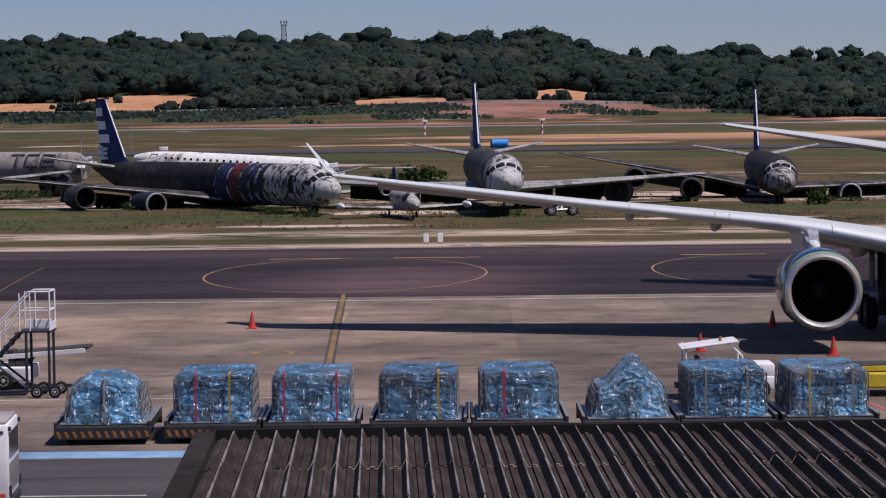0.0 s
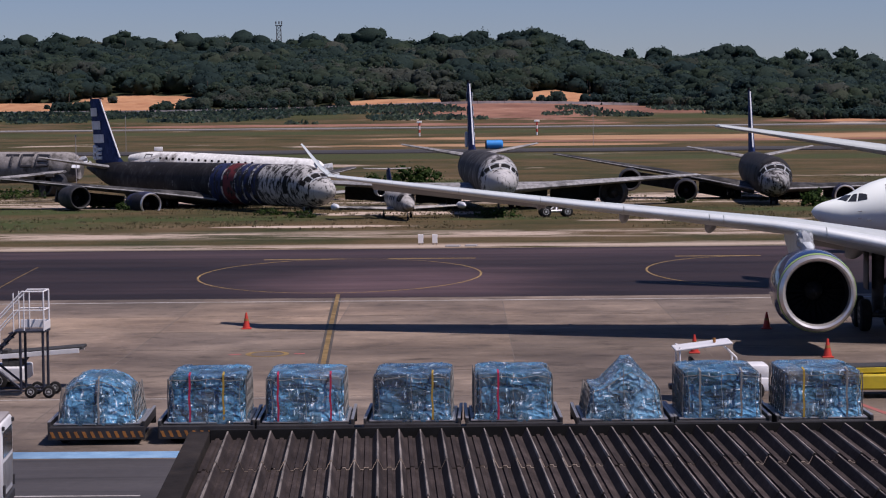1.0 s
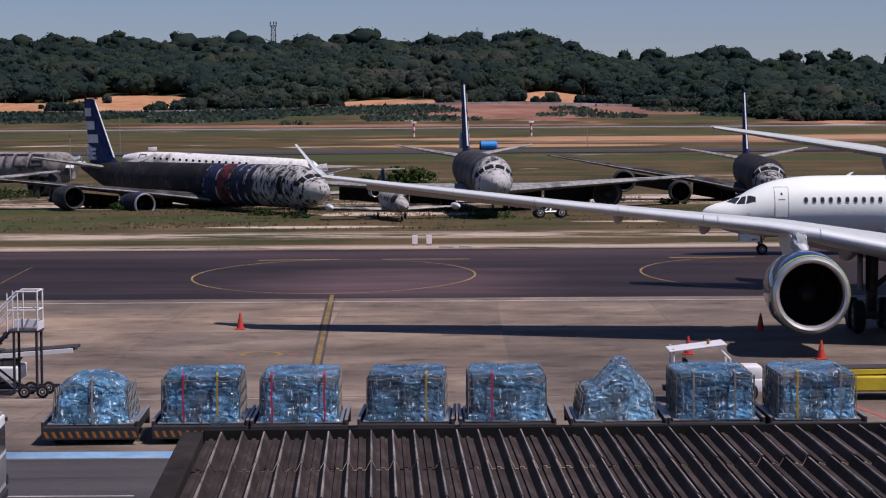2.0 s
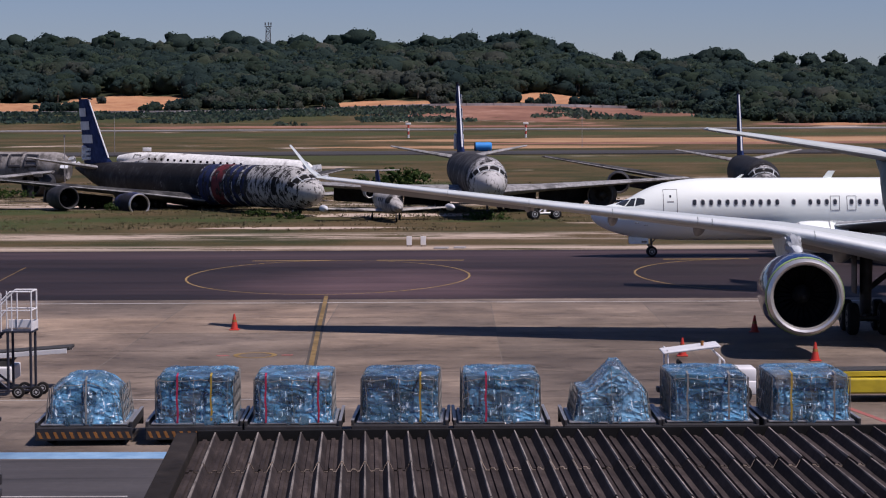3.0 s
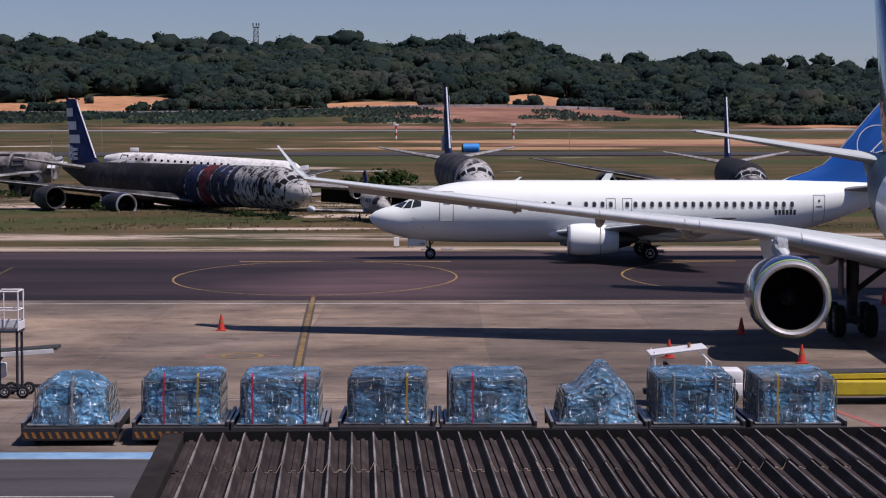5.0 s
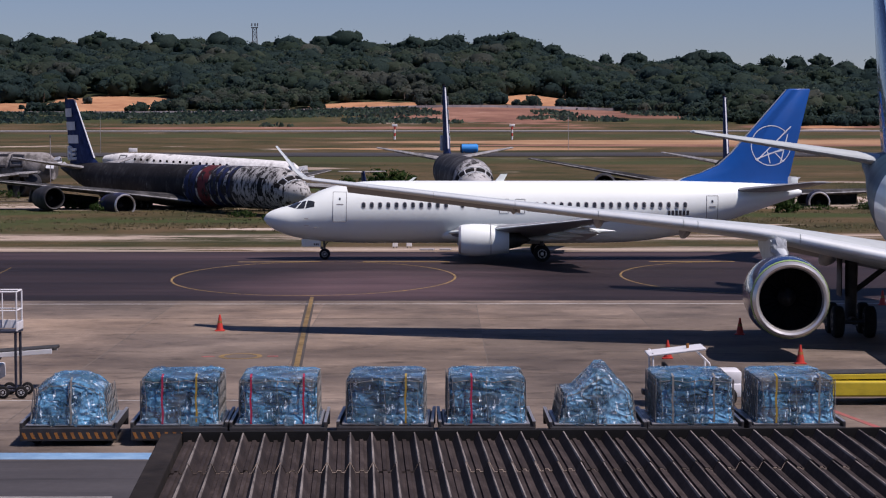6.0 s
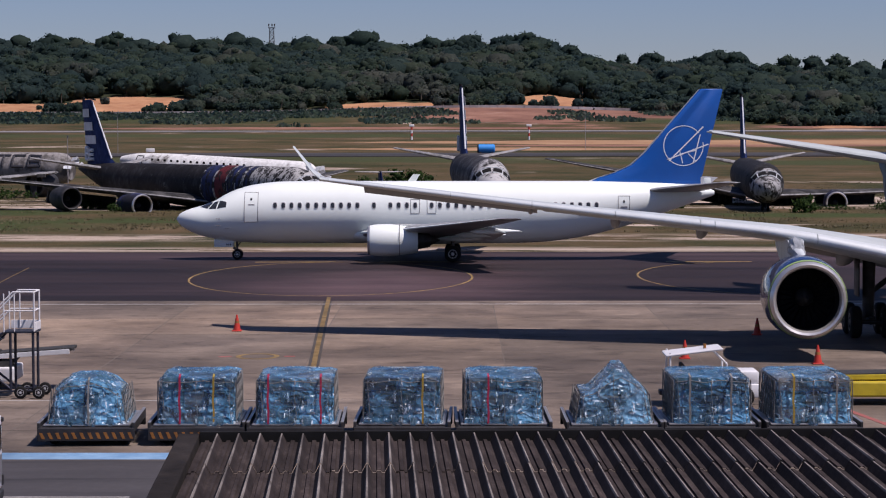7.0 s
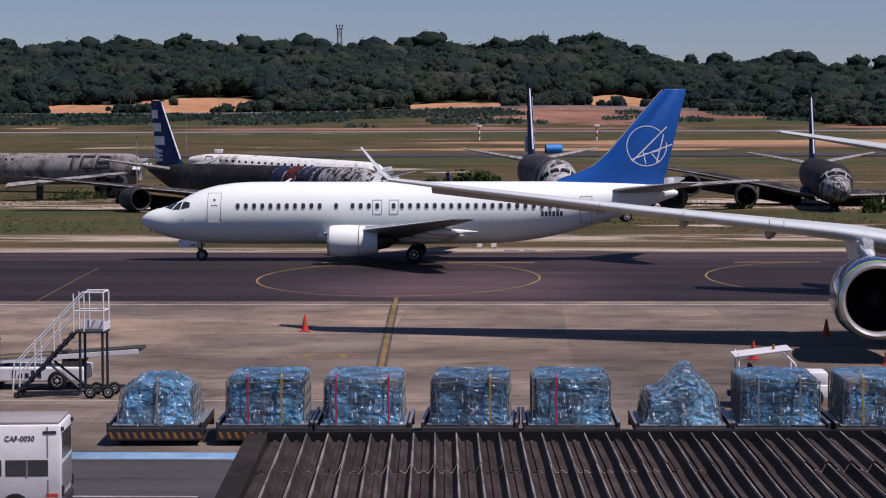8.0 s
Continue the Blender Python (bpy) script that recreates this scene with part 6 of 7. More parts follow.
def fence():
    t = thing("fence", pose(0, 0, 0), "long pale boundary fence below the woods", "fence", kind="structure")
    bm = bmesh.new()
    xs = [-330 + 12 * i for i in range(37)]
    for x0, x1 in zip(xs, xs[1:]):
        z0, z1 = far_height(1003, x0), far_height(1003, x1)
        skin(bm, [[(x, 1003 + dy, z + dz) for dy, dz in ((-0.1, -0.2), (0.1, -0.2), (0.1, 1.4), (-0.1, 1.4))] for x, z in ((x0, z0), (x1, z1))])
    part("panel", bm, M["fence"], t, smooth=False)
    bm = bmesh.new()
    rod(bm, (0, 0, -0.3), (0, 0, 1.9), 0.1, n=6)
    first = part("post", bm, M["fence"], t, smooth=False)
    first.matrix_basis = pose(xs[0], 1002.8, far_height(1003, xs[0]))
    for x in xs[1:]:
        share("post", first.data, t, pose(x, 1002.8, far_height(1003, x)))


fence()
M["band_red"] = glossy("red banded paint", (0.5, 0.06, 0.04), 0.5)
M["band_white"] = glossy("white banded paint", (0.75, 0.75, 0.74), 0.5)


def lattice_mast(x, y, h):
    t = thing("antenna_mast", pose(x, y, far_height(y, x)), "dark steel lattice antenna mast on the wooded hill", "mast")
    for sx in (-1, 1):
        for sy in (-1, 1):
            bm = bmesh.new()
            rod(bm, (sx * 1.7, sy * 1.7, -0.5), (sx * 1.1, sy * 1.1, h), 0.14, n=6)
            part("leg", bm, M["strut"], t)
    for i in range(8):
        z0, z1 = h * i / 8, h * (i + 1) / 8
        w0, w1 = 1.7 - 0.6 * i / 8, 1.7 - 0.6 * (i + 1) / 8
        for sy in (-1, 1):
            bm = bmesh.new()
            rod(bm, (-w0, sy * w0, z0), (w1, sy * w1, z1), 0.08, n=5)
            rod(bm, (w0, sy * w0, z0), (-w1, sy * w1, z1), 0.08, n=5)
            rod(bm, (-w1, sy * w1, z1), (w1, sy * w1, z1), 0.08, n=5)
            part("bracing", bm, M["strut"], t)
    bm = bmesh.new()
    block(bm, -1.9, 1.9, -1.9, 1.9, h, h + 0.35)
    part("platform", bm, M["strut"], t, smooth=False)
    for sx in (-1.6, 0.2, 1.6):
        bm = bmesh.new()
        rod(bm, (sx, 0, h), (sx, 0, h + 2.6), 0.09, n=6)
        block(bm, sx - 0.35, sx + 0.35, -0.2, 0.2, h + 1.0, h + 2.4)
        part("aerial", bm, M["strut"], t)


lattice_mast(-103, 1262, 20)


def banded_post(x, y, h):
    t = thing("marker_post", pose(x, y, far_height(y, x)), "red and white banded marker post by the runway", "post", "banded marker posts")
    for i in range(4):
        bm = bmesh.new()
        rod(bm, (0, 0, h * i / 4 - (0.3 if i == 0 else 0)), (0, 0, h * (i + 1) / 4), 0.28, n=10)
        part("band", bm, M["band_white"] if i % 2 == 0 else M["band_red"], t, "white band" if i % 2 == 0 else "red band")
    bm = bmesh.new()
    block(bm, -0.75, 0.75, -0.3, 0.3, h, h + 0.6, 0.05)
    part("head", bm, M["band_white"], t, "white box head")


banded_post(-12.8, 640, 3.7)
banded_post(20.4, 640, 3.7)


def thin_pole(x, y, h, label):
    t = thing("pole", pose(x, y, far_height(y, x)), label, "pole", "thin poles")
    bm = bmesh.new()
    rod(bm, (0, 0, -0.3), (0, 0, h), 0.06, 0.04, 6)
    part("shaft", bm, M["fence"], t)
    bm = bmesh.new()
    rod(bm, (0, 0, h), (0, 0, h + 0.3), 0.12, 0.08, 6)
    part("cap", bm, M["strut"], t)


thin_pole(-46.5, 270, 7.0, "thin pale pole in the grass")
thin_pole(29.5, 520, 7.5, "thin pale pole beside the far taxiway")
thin_pole(-72.0, 480, 8.0, "thin pale pole beside the far taxiway")


def blue_tank(x, y):
    z = far_height(y, x)
    t = thing("tank", pose(x, y, z), "bright blue cylindrical tank lying on its cradle", "tank")
    m = glossy("bright blue tank paint", (0.02, 0.25, 0.65), 0.4)
    bm = bmesh.new()
    spin_x(bm, [(-1.9, 0.05), (-1.85, 0.7), (-1.6, 0.95), (1.6, 0.95), (1.85, 0.7), (1.9, 0.05)], 0, 1.25, 0, 24, True)
    part("shell", bm, m, t)
    for sx in (-1.2, 1.2):
        bm = bmesh.new()
        block(bm, sx - 0.15, sx + 0.15, -0.8, 0.8, -0.2, 0.6)
        part("cradle", bm, M["strut"], t, smooth=False)
    bm = bmesh.new()
    spin_x(bm, [(-1.95, 0.75), (-1.7, 0.97), (-1.66, 0.97)], 0, 1.25, 0, 24)
    part("end_ring", bm, M["cart"], t, "dark end ring")


blue_tank(6.3, 484)


def far_box(x, y):
    t = thing("equipment_box", pose(x, y, far_height(y, x)), "small white equipment box on the far field", "box")
    bm = bmesh.new()
    block(bm, -0.9, 0.9, -0.6, 0.6, 0.0, 0.85, 0.05)
    part("case", bm, M["band_white"], t)
    bm = bmesh.new()
    block(bm, -1.0, 1.0, -0.7, 0.7, -0.2, 0.06)
    part("plinth", bm, M["fence"], t, "pale concrete plinth", smooth=False)


far_box(-68.5, 505)


# ---- more wreckage ----
def fuselage_shell(m, length, material, label, windows, torn, mark=False, fin_stub=False):
    """A fuselage without wings or tail, broken off at one end; x aft of its front end."""
    t = thing("fuselage_wreck", m, label, "airplane", "derelict airliners beside the taxiway")
    h = Hull([(0, 4.5, 1.9, 1.3), (0.8, 5.2, 1.5, 1.7), (2.5, 5.35, 1.4, 1.86), (length - 12, 5.35, 1.4, 1.86), (length - 6, 5.3, 2.1, 1.65), (length - 2, 5.1, 3.1, 1.1), (length, 4.7, 3.7, 0.6)])
    bm = bmesh.new()
    h.body(bm, 0, length)
    part("fuselage", bm, material, t)
    bm = bmesh.new()
    block(bm, -0.15, 0.15, -0.03, 0.03, -0.2, 0.2, 0.02)
    pane = None
    for i in range(windows):
        for side in (-1, 1):
            x = length - 4.5 - i * 0.95
            p = h.point(x, h.angle(x, 4.5), side, 0.01)
            mm = pose(p.x, p.y, p.z)
            if pane is None:
                pane = part("window", bm, M["dark"], t, smooth=False)
                pane.matrix_basis = mm
            else:
                share("window", pane.data, t, mm)
    bm = bmesh.new()
    h.outline(bm, [(length - 3.9, 3.6), (length - 2.9, 3.6), (length - 2.9, 4.9), (length - 3.9, 4.9)], 1, 0.06)
    h.outline(bm, [(length - 3.9, 3.6), (length - 2.9, 3.6), (length - 2.9, 4.9), (length - 3.9, 4.9)], -1, 0.06)
    part("door_frame", bm, M["wreck_dark"], t)
    rng = random.Random(3)
    for i in range(torn):
        a, x = rng.uniform(-80, 80), rng.uniform(-0.9, 0.6)
        p = h.point(max(0.2, x), abs(a), -1 if a < 0 else 1, 0.03)
        bm = bmesh.new()
        block(bm, -0.5, 0.5, -0.04, 0.04, -0.25, 0.25, 0.02, Matrix.Translation((x, p.y, p.z)) @ pose(0, 0, 0, rng.uniform(-60, 60), rng.uniform(-50, 50), rng.uniform(-50, 50)))
        part("torn_panel", bm, M["stripe"], t, "torn skin panel", smooth=False)
    if mark:
        for side in (-1, 1):
            for dx, strokes in ((0, [((0, 1), (1.2, 1)), ((0.6, 0), (0.6, 1))]), (1.5, [((0, 0), (0, 1)), ((0, 1), (1.1, 1)), ((0, 0), (1.1, 0))]), (3.0, [((0, 0), (0, 1)), ((0, 1), (1.1, 0.95)), ((0, 0.5), (1.0, 0.5)), ((1.1, 0.9), (1.1, 0.1)), ((0, 0), (1.1, 0.05))])):
                bm = bmesh.new()
                for (xa, za), (xb, zb) in strokes:
                    pts = []
                    for k in range(5):
                        x, z = 9.6 - 1.5 * (dx + xa + (xb - xa) * k / 4), 3.6 + 1.35 * (za + (zb - za) * k / 4)
                        pts.append(h.point(x, h.angle(x, z), side, 0.0))
                    pipe(bm, pts, 0.19, 6)
                part("marking", bm, M["ink"], t, "dark block letter shape")
    for x in (3.0, length - 13):
        bm = bmesh.new()
        block(bm, x - 0.4, x + 0.4, -1.2, 1.2, 0.0, 1.65, 0.05)
        part("trestle", bm, M["wreck_dark"], t, "dark support under the hull", smooth=False)
    return t


fuselage_shell(facing(-16.2, 256, -40.5, 270, -1.0) @ pose(0, 0, 0, 0, -2.4, 0), 27.5, M["wreck_e"], "white airliner hull without wings or tail, torn open", 16, 14)
fuselage_shell(facing(-48.5, 284, -86, 296, -0.3), 40, M["wreck_d"], "weathered grey airliner hull with dark block letters", 20, 6, mark=True)


def wing_panel(points, chord0, chord1, label):
    """A broken-off wing lying on the ground from root to tip."""
    (x0, y0, z0), (x1, y1, z1) = points
    t = thing("wing_wreck", pose(x0, y0, 0), label, "airplane wing", "broken wings in the grass")
    bm = bmesh.new()
    skin(bm, [[(k * (x1 - x0), k * (y1 - y0) - 0.5 * c + c * px, z0 + k * (z1 - z0) + c * pz) for px, pz in FOIL] for k, c in ((0, chord0), (0.5, (chord0 + chord1) / 2), (1, chord1))])
    part("skin", bm, M["wreck_wing"], t)
    for k in (0.25, 0.8):
        bm = bmesh.new()
        x, y, z = k * (x1 - x0), k * (y1 - y0), z0 + k * (z1 - z0)
        block(bm, x - 0.35, x + 0.35, y - 0.35, y + 0.35, 0, z, 0.04)
        part("prop", bm, M["wreck_dark"], t, "dark prop under the wing", smooth=False)
    for k in (0.3, 0.6, 0.9):
        bm = bmesh.new()
        x, y, z = k * (x1 - x0), k * (y1 - y0), z0 + k * (z1 - z0)
        block(bm, x - 0.5, x + 0.5, y - 0.56 * chord0, y - 0.5 * chord0 + 0.3, z - 0.35, z + 0.05, 0.04)
        part("rib_end", bm, M["wreck_wing_dark"], t, "torn rib end", smooth=False)


wing_panel([(-20, 226, 1.1), (-2, 236, 1.9)], 3.6, 2.0, "pale broken wing lying behind the wrecks")
wing_panel([(-60, 262, 1.6), (-47.5, 268, 2.9)], 5.0, 2.6, "broken wing root propped before the grey hull")


def barrel(x, y, z, r, length, yaw, label):
    t = thing("engine_wreck", pose(x, y, z, 0, 0, yaw), label, "jet engine", "gutted engines in the grass")
    bm = bmesh.new()
    spin_x(bm, [(0, r * 0.92), (0.06, r), (length * 0.6, r * 1.02), (length, r * 0.85), (length, r * 0.75), (length * 0.5, r * 0.84), (0.02, r * 0.86)], 0, r, 0, 26)
    part("cowling", bm, M["wreck_dark"], t)
    bm = bmesh.new()
    spin_x(bm, [(0.7, r * 0.84), (0.75, r * 0.45), (0.4, r * 0.2), (0.35, 0.02)], 0, r, 0, 20)
    part("core", bm, M["hot"], t, "bare metal core")
    for i in range(9):
        bm = bmesh.new()
        a = i * math.pi / 4.5
        rod(bm, (0.5, 0.1 * r * math.cos(a), r + 0.1 * r * math.sin(a)), (0.62, 0.84 * r * math.cos(a), r + 0.84 * r * math.sin(a)), 0.05, n=6)
        part("vane", bm, M["hot"], t)
    bm = bmesh.new()
    spin_x(bm, [(0.0, r * 0.87), (-0.06, r * 0.93), (0.02, r * 1.0), (0.1, r * 1.005)], 0, r, 0, 26)
    part("rim", bm, M["strut"], t, "dull metal rim")


barrel(14.6, 226, 0.0, 1.35, 3.0, 75, "gutted dark jet engine under a wing")
barrel(12.2, 229, 0.0, 1.0, 2.4, 80, "burnt black jet engine under a wing")


def small_jet():
    """A derelict light business jet with tip tanks."""
    t = thing("business_jet", facing(-4.7, 196.5, -7.2, 209.0), "dirty derelict business jet with tip tanks in the grass", "airplane", "derelict airliners beside the taxiway")
    h = Hull([(0, 1.35, 1.25, 0.04), (0.5, 1.6, 1.05, 0.3), (1.4, 1.85, 0.85, 0.55), (2.2, 2.1, 0.75, 0.7), (2.9, 2.4, 0.7, 0.78), (4, 2.5, 0.68, 0.8), (9, 2.5, 0.7, 0.8), (11.5, 2.4, 1.2, 0.55), (13.6, 2.2, 1.7, 0.15)])
    m = burnt("grimy white jet skin", (0.40, 0.39, 0.37), (0.08, 0.08, 0.08), (0.52, 0.52, 0.5), 0.42)
    bm = bmesh.new()
    h.body(bm, 0, 13.6, 0.3, 28)
    part("fuselage", bm, m, t)
    for side in (-1, 1):
        # cockpit openings: dark plates in place of the unlit inside
        for c in ([(2.0, 1.72), (2.5, 1.62), (2.8, 2.2), (2.5, 2.22)], [(2.6, 1.65), (3.1, 1.7), (3.15, 2.15), (2.9, 2.2)]):
            bm = bmesh.new()
            h.patch(bm, c, side, 0.01, 4)
            part("windshield", bm, M["dark"], t, "near-black plate for the shade in a cockpit window")
        for x in (4.6, 5.5, 6.4):
            bm = bmesh.new()
            h.patch(bm, [(x, 1.7), (x + 0.4, 1.7), (x + 0.4, 2.05), (x, 2.05)], side, 0.01, 3)
            part("window", bm, M["dark"], t)
        bm = bmesh.new()
        flying(bm, [(5.6, 0.5, 0.85, 2.9, 0.1, 0), (6.6, 5.5, 1.05, 1.5, 0.1, 0)], side)
        part("wing", bm, m, t)
        bm = bmesh.new()
        spin_x(bm, [(0, 0.02), (0.35, 0.2), (1.0, 0.3), (2.4, 0.3), (3.3, 0.15), (3.8, 0.02)], side * 5.75, 1.1, 5.0, 18)
        part("tip_tank", bm, M["stripe"], t, "pale tip tank")
        nacelle(t, 8.6, side * 1.25, 2.35, 0.42, 2.4, m, M["lip"], label="small rear engine")
        bm = bmesh.new()
        flying(bm, [(11.8, 0.05, 4.3, 1.5, 0.1, 0), (12.5, 2.2, 4.35, 0.9, 0.1, 0)], side)
        part("stabilizer", bm, m, t)
        bm = bmesh.new()
        rod(bm, (7.4, side * 1.25, 0.2), (7.3, side * 1.25, 0.9), 0.06)
        g = part("main_gear", bm, M["strut"], t)
        wheel("wheel", g, (7.4, side * 1.25, 0.24), 0.24, 0.18)
    bm = bmesh.new()
    upright(bm, [(9.6, 2.3, 3.2, 0.06), (11.6, 4.4, 1.7, 0.06)])
    part("fin", bm, M["wreck_blue"], t, "dark blue fin")
    bm = bmesh.new()
    rod(bm, (1.9, 0, 0.15), (2.0, 0, 0.95), 0.05)
    g = part("nose_gear", bm, M["strut"], t)
    wheel("wheel", g, (1.9, 0, 0.2), 0.2, 0.14)


small_jet()
barrel(-50.2, 268, 0.0, 1.5, 3.2, 62, "torn engine cowling in the grass")


def gear_wreck(x, y):
    t = thing("landing_gear_wreck", pose(x, y, 0, 0, 0, 12), "broken-off landing gear lying in the grass", "landing gear")
    bm = bmesh.new()
    rod(bm, (-1.0, 0, 0.5), (1.0, 0, 0.55), 0.14)
    rod(bm, (0, 0, 0.5), (0.3, 0.5, 1.4), 0.16)
    rod(bm, (-0.7, 0, 0.5), (0.2, 0.3, 1.1), 0.08)
    g = part("beam", bm, M["alu"], t, "pale metal beam")
    for sx in (-1, 1):
        for sy in (-0.4, 0.4):
            wheel("wheel", t, (sx, sy, 0.5), 0.5, 0.34)


gear_wreck(8.1, 203)


def sign_board(x, y, w, h):
    t = thing("taxi_sign", pose(x, y, 0), "small white board standing beside the taxiway", "sign", "white boards beside the taxiway")
    bm = bmesh.new()
    block(bm, -w / 2, w / 2, -0.05, 0.05, 0.12, h, 0.02)
    part("board", bm, M["band_white"], t, smooth=False)
    for sx in (-0.3, 0.3):
        bm = bmesh.new()
        rod(bm, (sx * w, 0, -0.1), (sx * w, 0, 0.2), 0.03, n=6)
        part("leg", bm, M["strut"], t)


sign_board(-3.2, 160.7, 0.38, 0.75)
sign_board(-2.2, 160.9, 0.38, 0.75)


def edge_kerb(x, y, w):
    t = thing("concrete_slab", pose(x, y, 0, 0, 0, -6), "broken pale concrete slab lying beside the taxiway", "slab", "broken slabs beside the taxiway")
    bm = bmesh.new()
    block(bm, -w / 2, w / 2, -0.5, 0.5, -0.05, 0.1, 0.03)
    part("slab", bm, M["fence"], t, smooth=False)


edge_kerb(-0.9, 158.7, 1.0)
edge_kerb(0.4, 158.9, 0.8)

# ---- bushes and grass ----
for i, (x, y, w, hgt, label) in enumerate([(-6.6, 300, 3.2, 2.6, "round green bush behind the wrecks"), (-15.0, 206, 1.3, 0.8, "green weeds round the nose wheels of a wreck"), (-18.5, 212, 1.5, 0.8, "green weeds under the belly of a wreck"), (-38.0, 232, 2.4, 1.3, "green weeds under a wreck's wing"), (-33.5, 226, 1.6, 1.0, "green weeds beside a fallen engine"),
                                            (34.2, 222, 1.2, 1.7, "dark bush against the nose of a wreck"), (38.5, 229, 1.8, 0.7, "dark bush under a wreck's wing"), (43.5, 230, 1.6, 0.8, "low bush under a wreck's wing"),
                                            (3.0, 203, 2.2, 1.0, "green weeds under a wreck's nose"), (-42.0, 250, 3.0, 1.2, "green weeds beside the hull"), (22.0, 232, 1.6, 0.9, "low weeds by the wing"),
                                            (-11.5, 299, 2.4, 1.6, "wide low green bush"), (-52.0, 262, 3.5, 1.4, "green weeds by the grey hull")]):
    bush(x, y, w, hgt, label, 60 + i)


def grass():
    m, n, l, b = nodes_of("dry grass blades")
    geo = n.new("ShaderNodeNewGeometry")
    l.new(ramp_node(n, l, geo.outputs["Random Per Island"], [(0.0, (0.06, 0.065, 0.028)), (0.45, (0.105, 0.088, 0.042)), (1.0, (0.17, 0.13, 0.075))]), b.inputs["Base Color"])
    b.inputs["Roughness"].default_value = 0.9
    rng = np.random.default_rng(21)
    vs, fs = [], []
    for _ in range(16000):
        y = 166 + 150 * rng.random() ** 1.3
        x = rng.uniform(-0.27, 0.25) * y
        if y < 184 or noise.noise((x / 16, y / 5, 1.0)) < -0.02:
            continue
        h = rng.uniform(0.06, 0.22)
        z = far_height(y, x)
        for _ in range(4):
            a, lean = rng.uniform(0, 6.28), rng.uniform(0.05, 0.3)
            px, py, w = x + rng.uniform(-0.3, 0.3), y + rng.uniform(-0.3, 0.3), rng.uniform(0.04, 0.1)
            k = len(vs)
            vs += [(px - w, py, z - 0.15), (px + w, py, z - 0.15), (px + lean * math.cos(a), py + lean * math.sin(a), z + h)]
            fs.append((k, k + 1, k + 2))
    me = bpy.data.meshes.new("grass")
    me.from_pydata(vs, [], fs)
    me.materials.append(m)
    tagged(new("grass", me), "dry olive grass tufts over the airfield", "grass", kind="stuff")


grass()


# ---- apron equipment ----
M["cone"] = glossy("orange cone plastic", (0.50, 0.035, 0.02), 0.5)
M["truck_white"] = glossy("white vehicle paint", (0.68, 0.69, 0.70), 0.35, dirt=0.15, scale=1.2)
M["rail_white"] = glossy("white painted rail", (0.72, 0.72, 0.72), 0.4, dirt=0.1)
M["step_dark"] = surface("dark blue steel", (0.04, 0.045, 0.07), (0.02, 0.022, 0.03), 3, 0.5, 0.3)
M["yellow"] = glossy("yellow machine paint", (0.55, 0.42, 0.02), 0.45, dirt=0.25, scale=1.5)
M["belt"] = surface("black conveyor belt", (0.05, 0.05, 0.05), (0.025, 0.025, 0.025), 4, 0.8)
M["glass"] = glossy("dark vehicle glass", (0.05, 0.055, 0.06), 0.1, dirt=0.3)
M["tan"] = surface("tan belt guard", (0.42, 0.33, 0.2), (0.3, 0.24, 0.15), 2, 0.7)


def cone(x, y):
    t = thing("traffic_cone", pose(x, y, 0), "orange traffic cone with a pale band on the apron", "traffic cone", "cones round the parked airliner")
    bm = bmesh.new()
    block(bm, -0.21, 0.21, -0.21, 0.21, 0.0, 0.05, 0.015)
    part("base", bm, M["cone"], t, smooth=False)
    bm = bmesh.new()
    n = 18
    skin(bm, [[(r * math.cos(2 * math.pi * i / n), r * math.sin(2 * math.pi * i / n), z) for i in range(n)] for z, r in ((0.05, 0.165), (0.3, 0.115), (0.48, 0.08), (0.72, 0.032))])
    part("body", bm, M["cone"], t)
    bm = bmesh.new()
    skin(bm, [[(r * math.cos(2 * math.pi * i / n), r * math.sin(2 * math.pi * i / n), z) for i in range(n)] for z, r in ((0.36, 0.107), (0.46, 0.088))], False)
    part("band", bm, M["hazard"], t, "faded reflective band")
    return t


c0 = cone(-9.57, 97.9)
for x, y in ((12.8, 96.1), (8.75, 86.5), (13.55, 84.6), (21.9, 111.5)):
    copy_thing(c0, pose(x, y, 0, 0, 0, 20 * x))


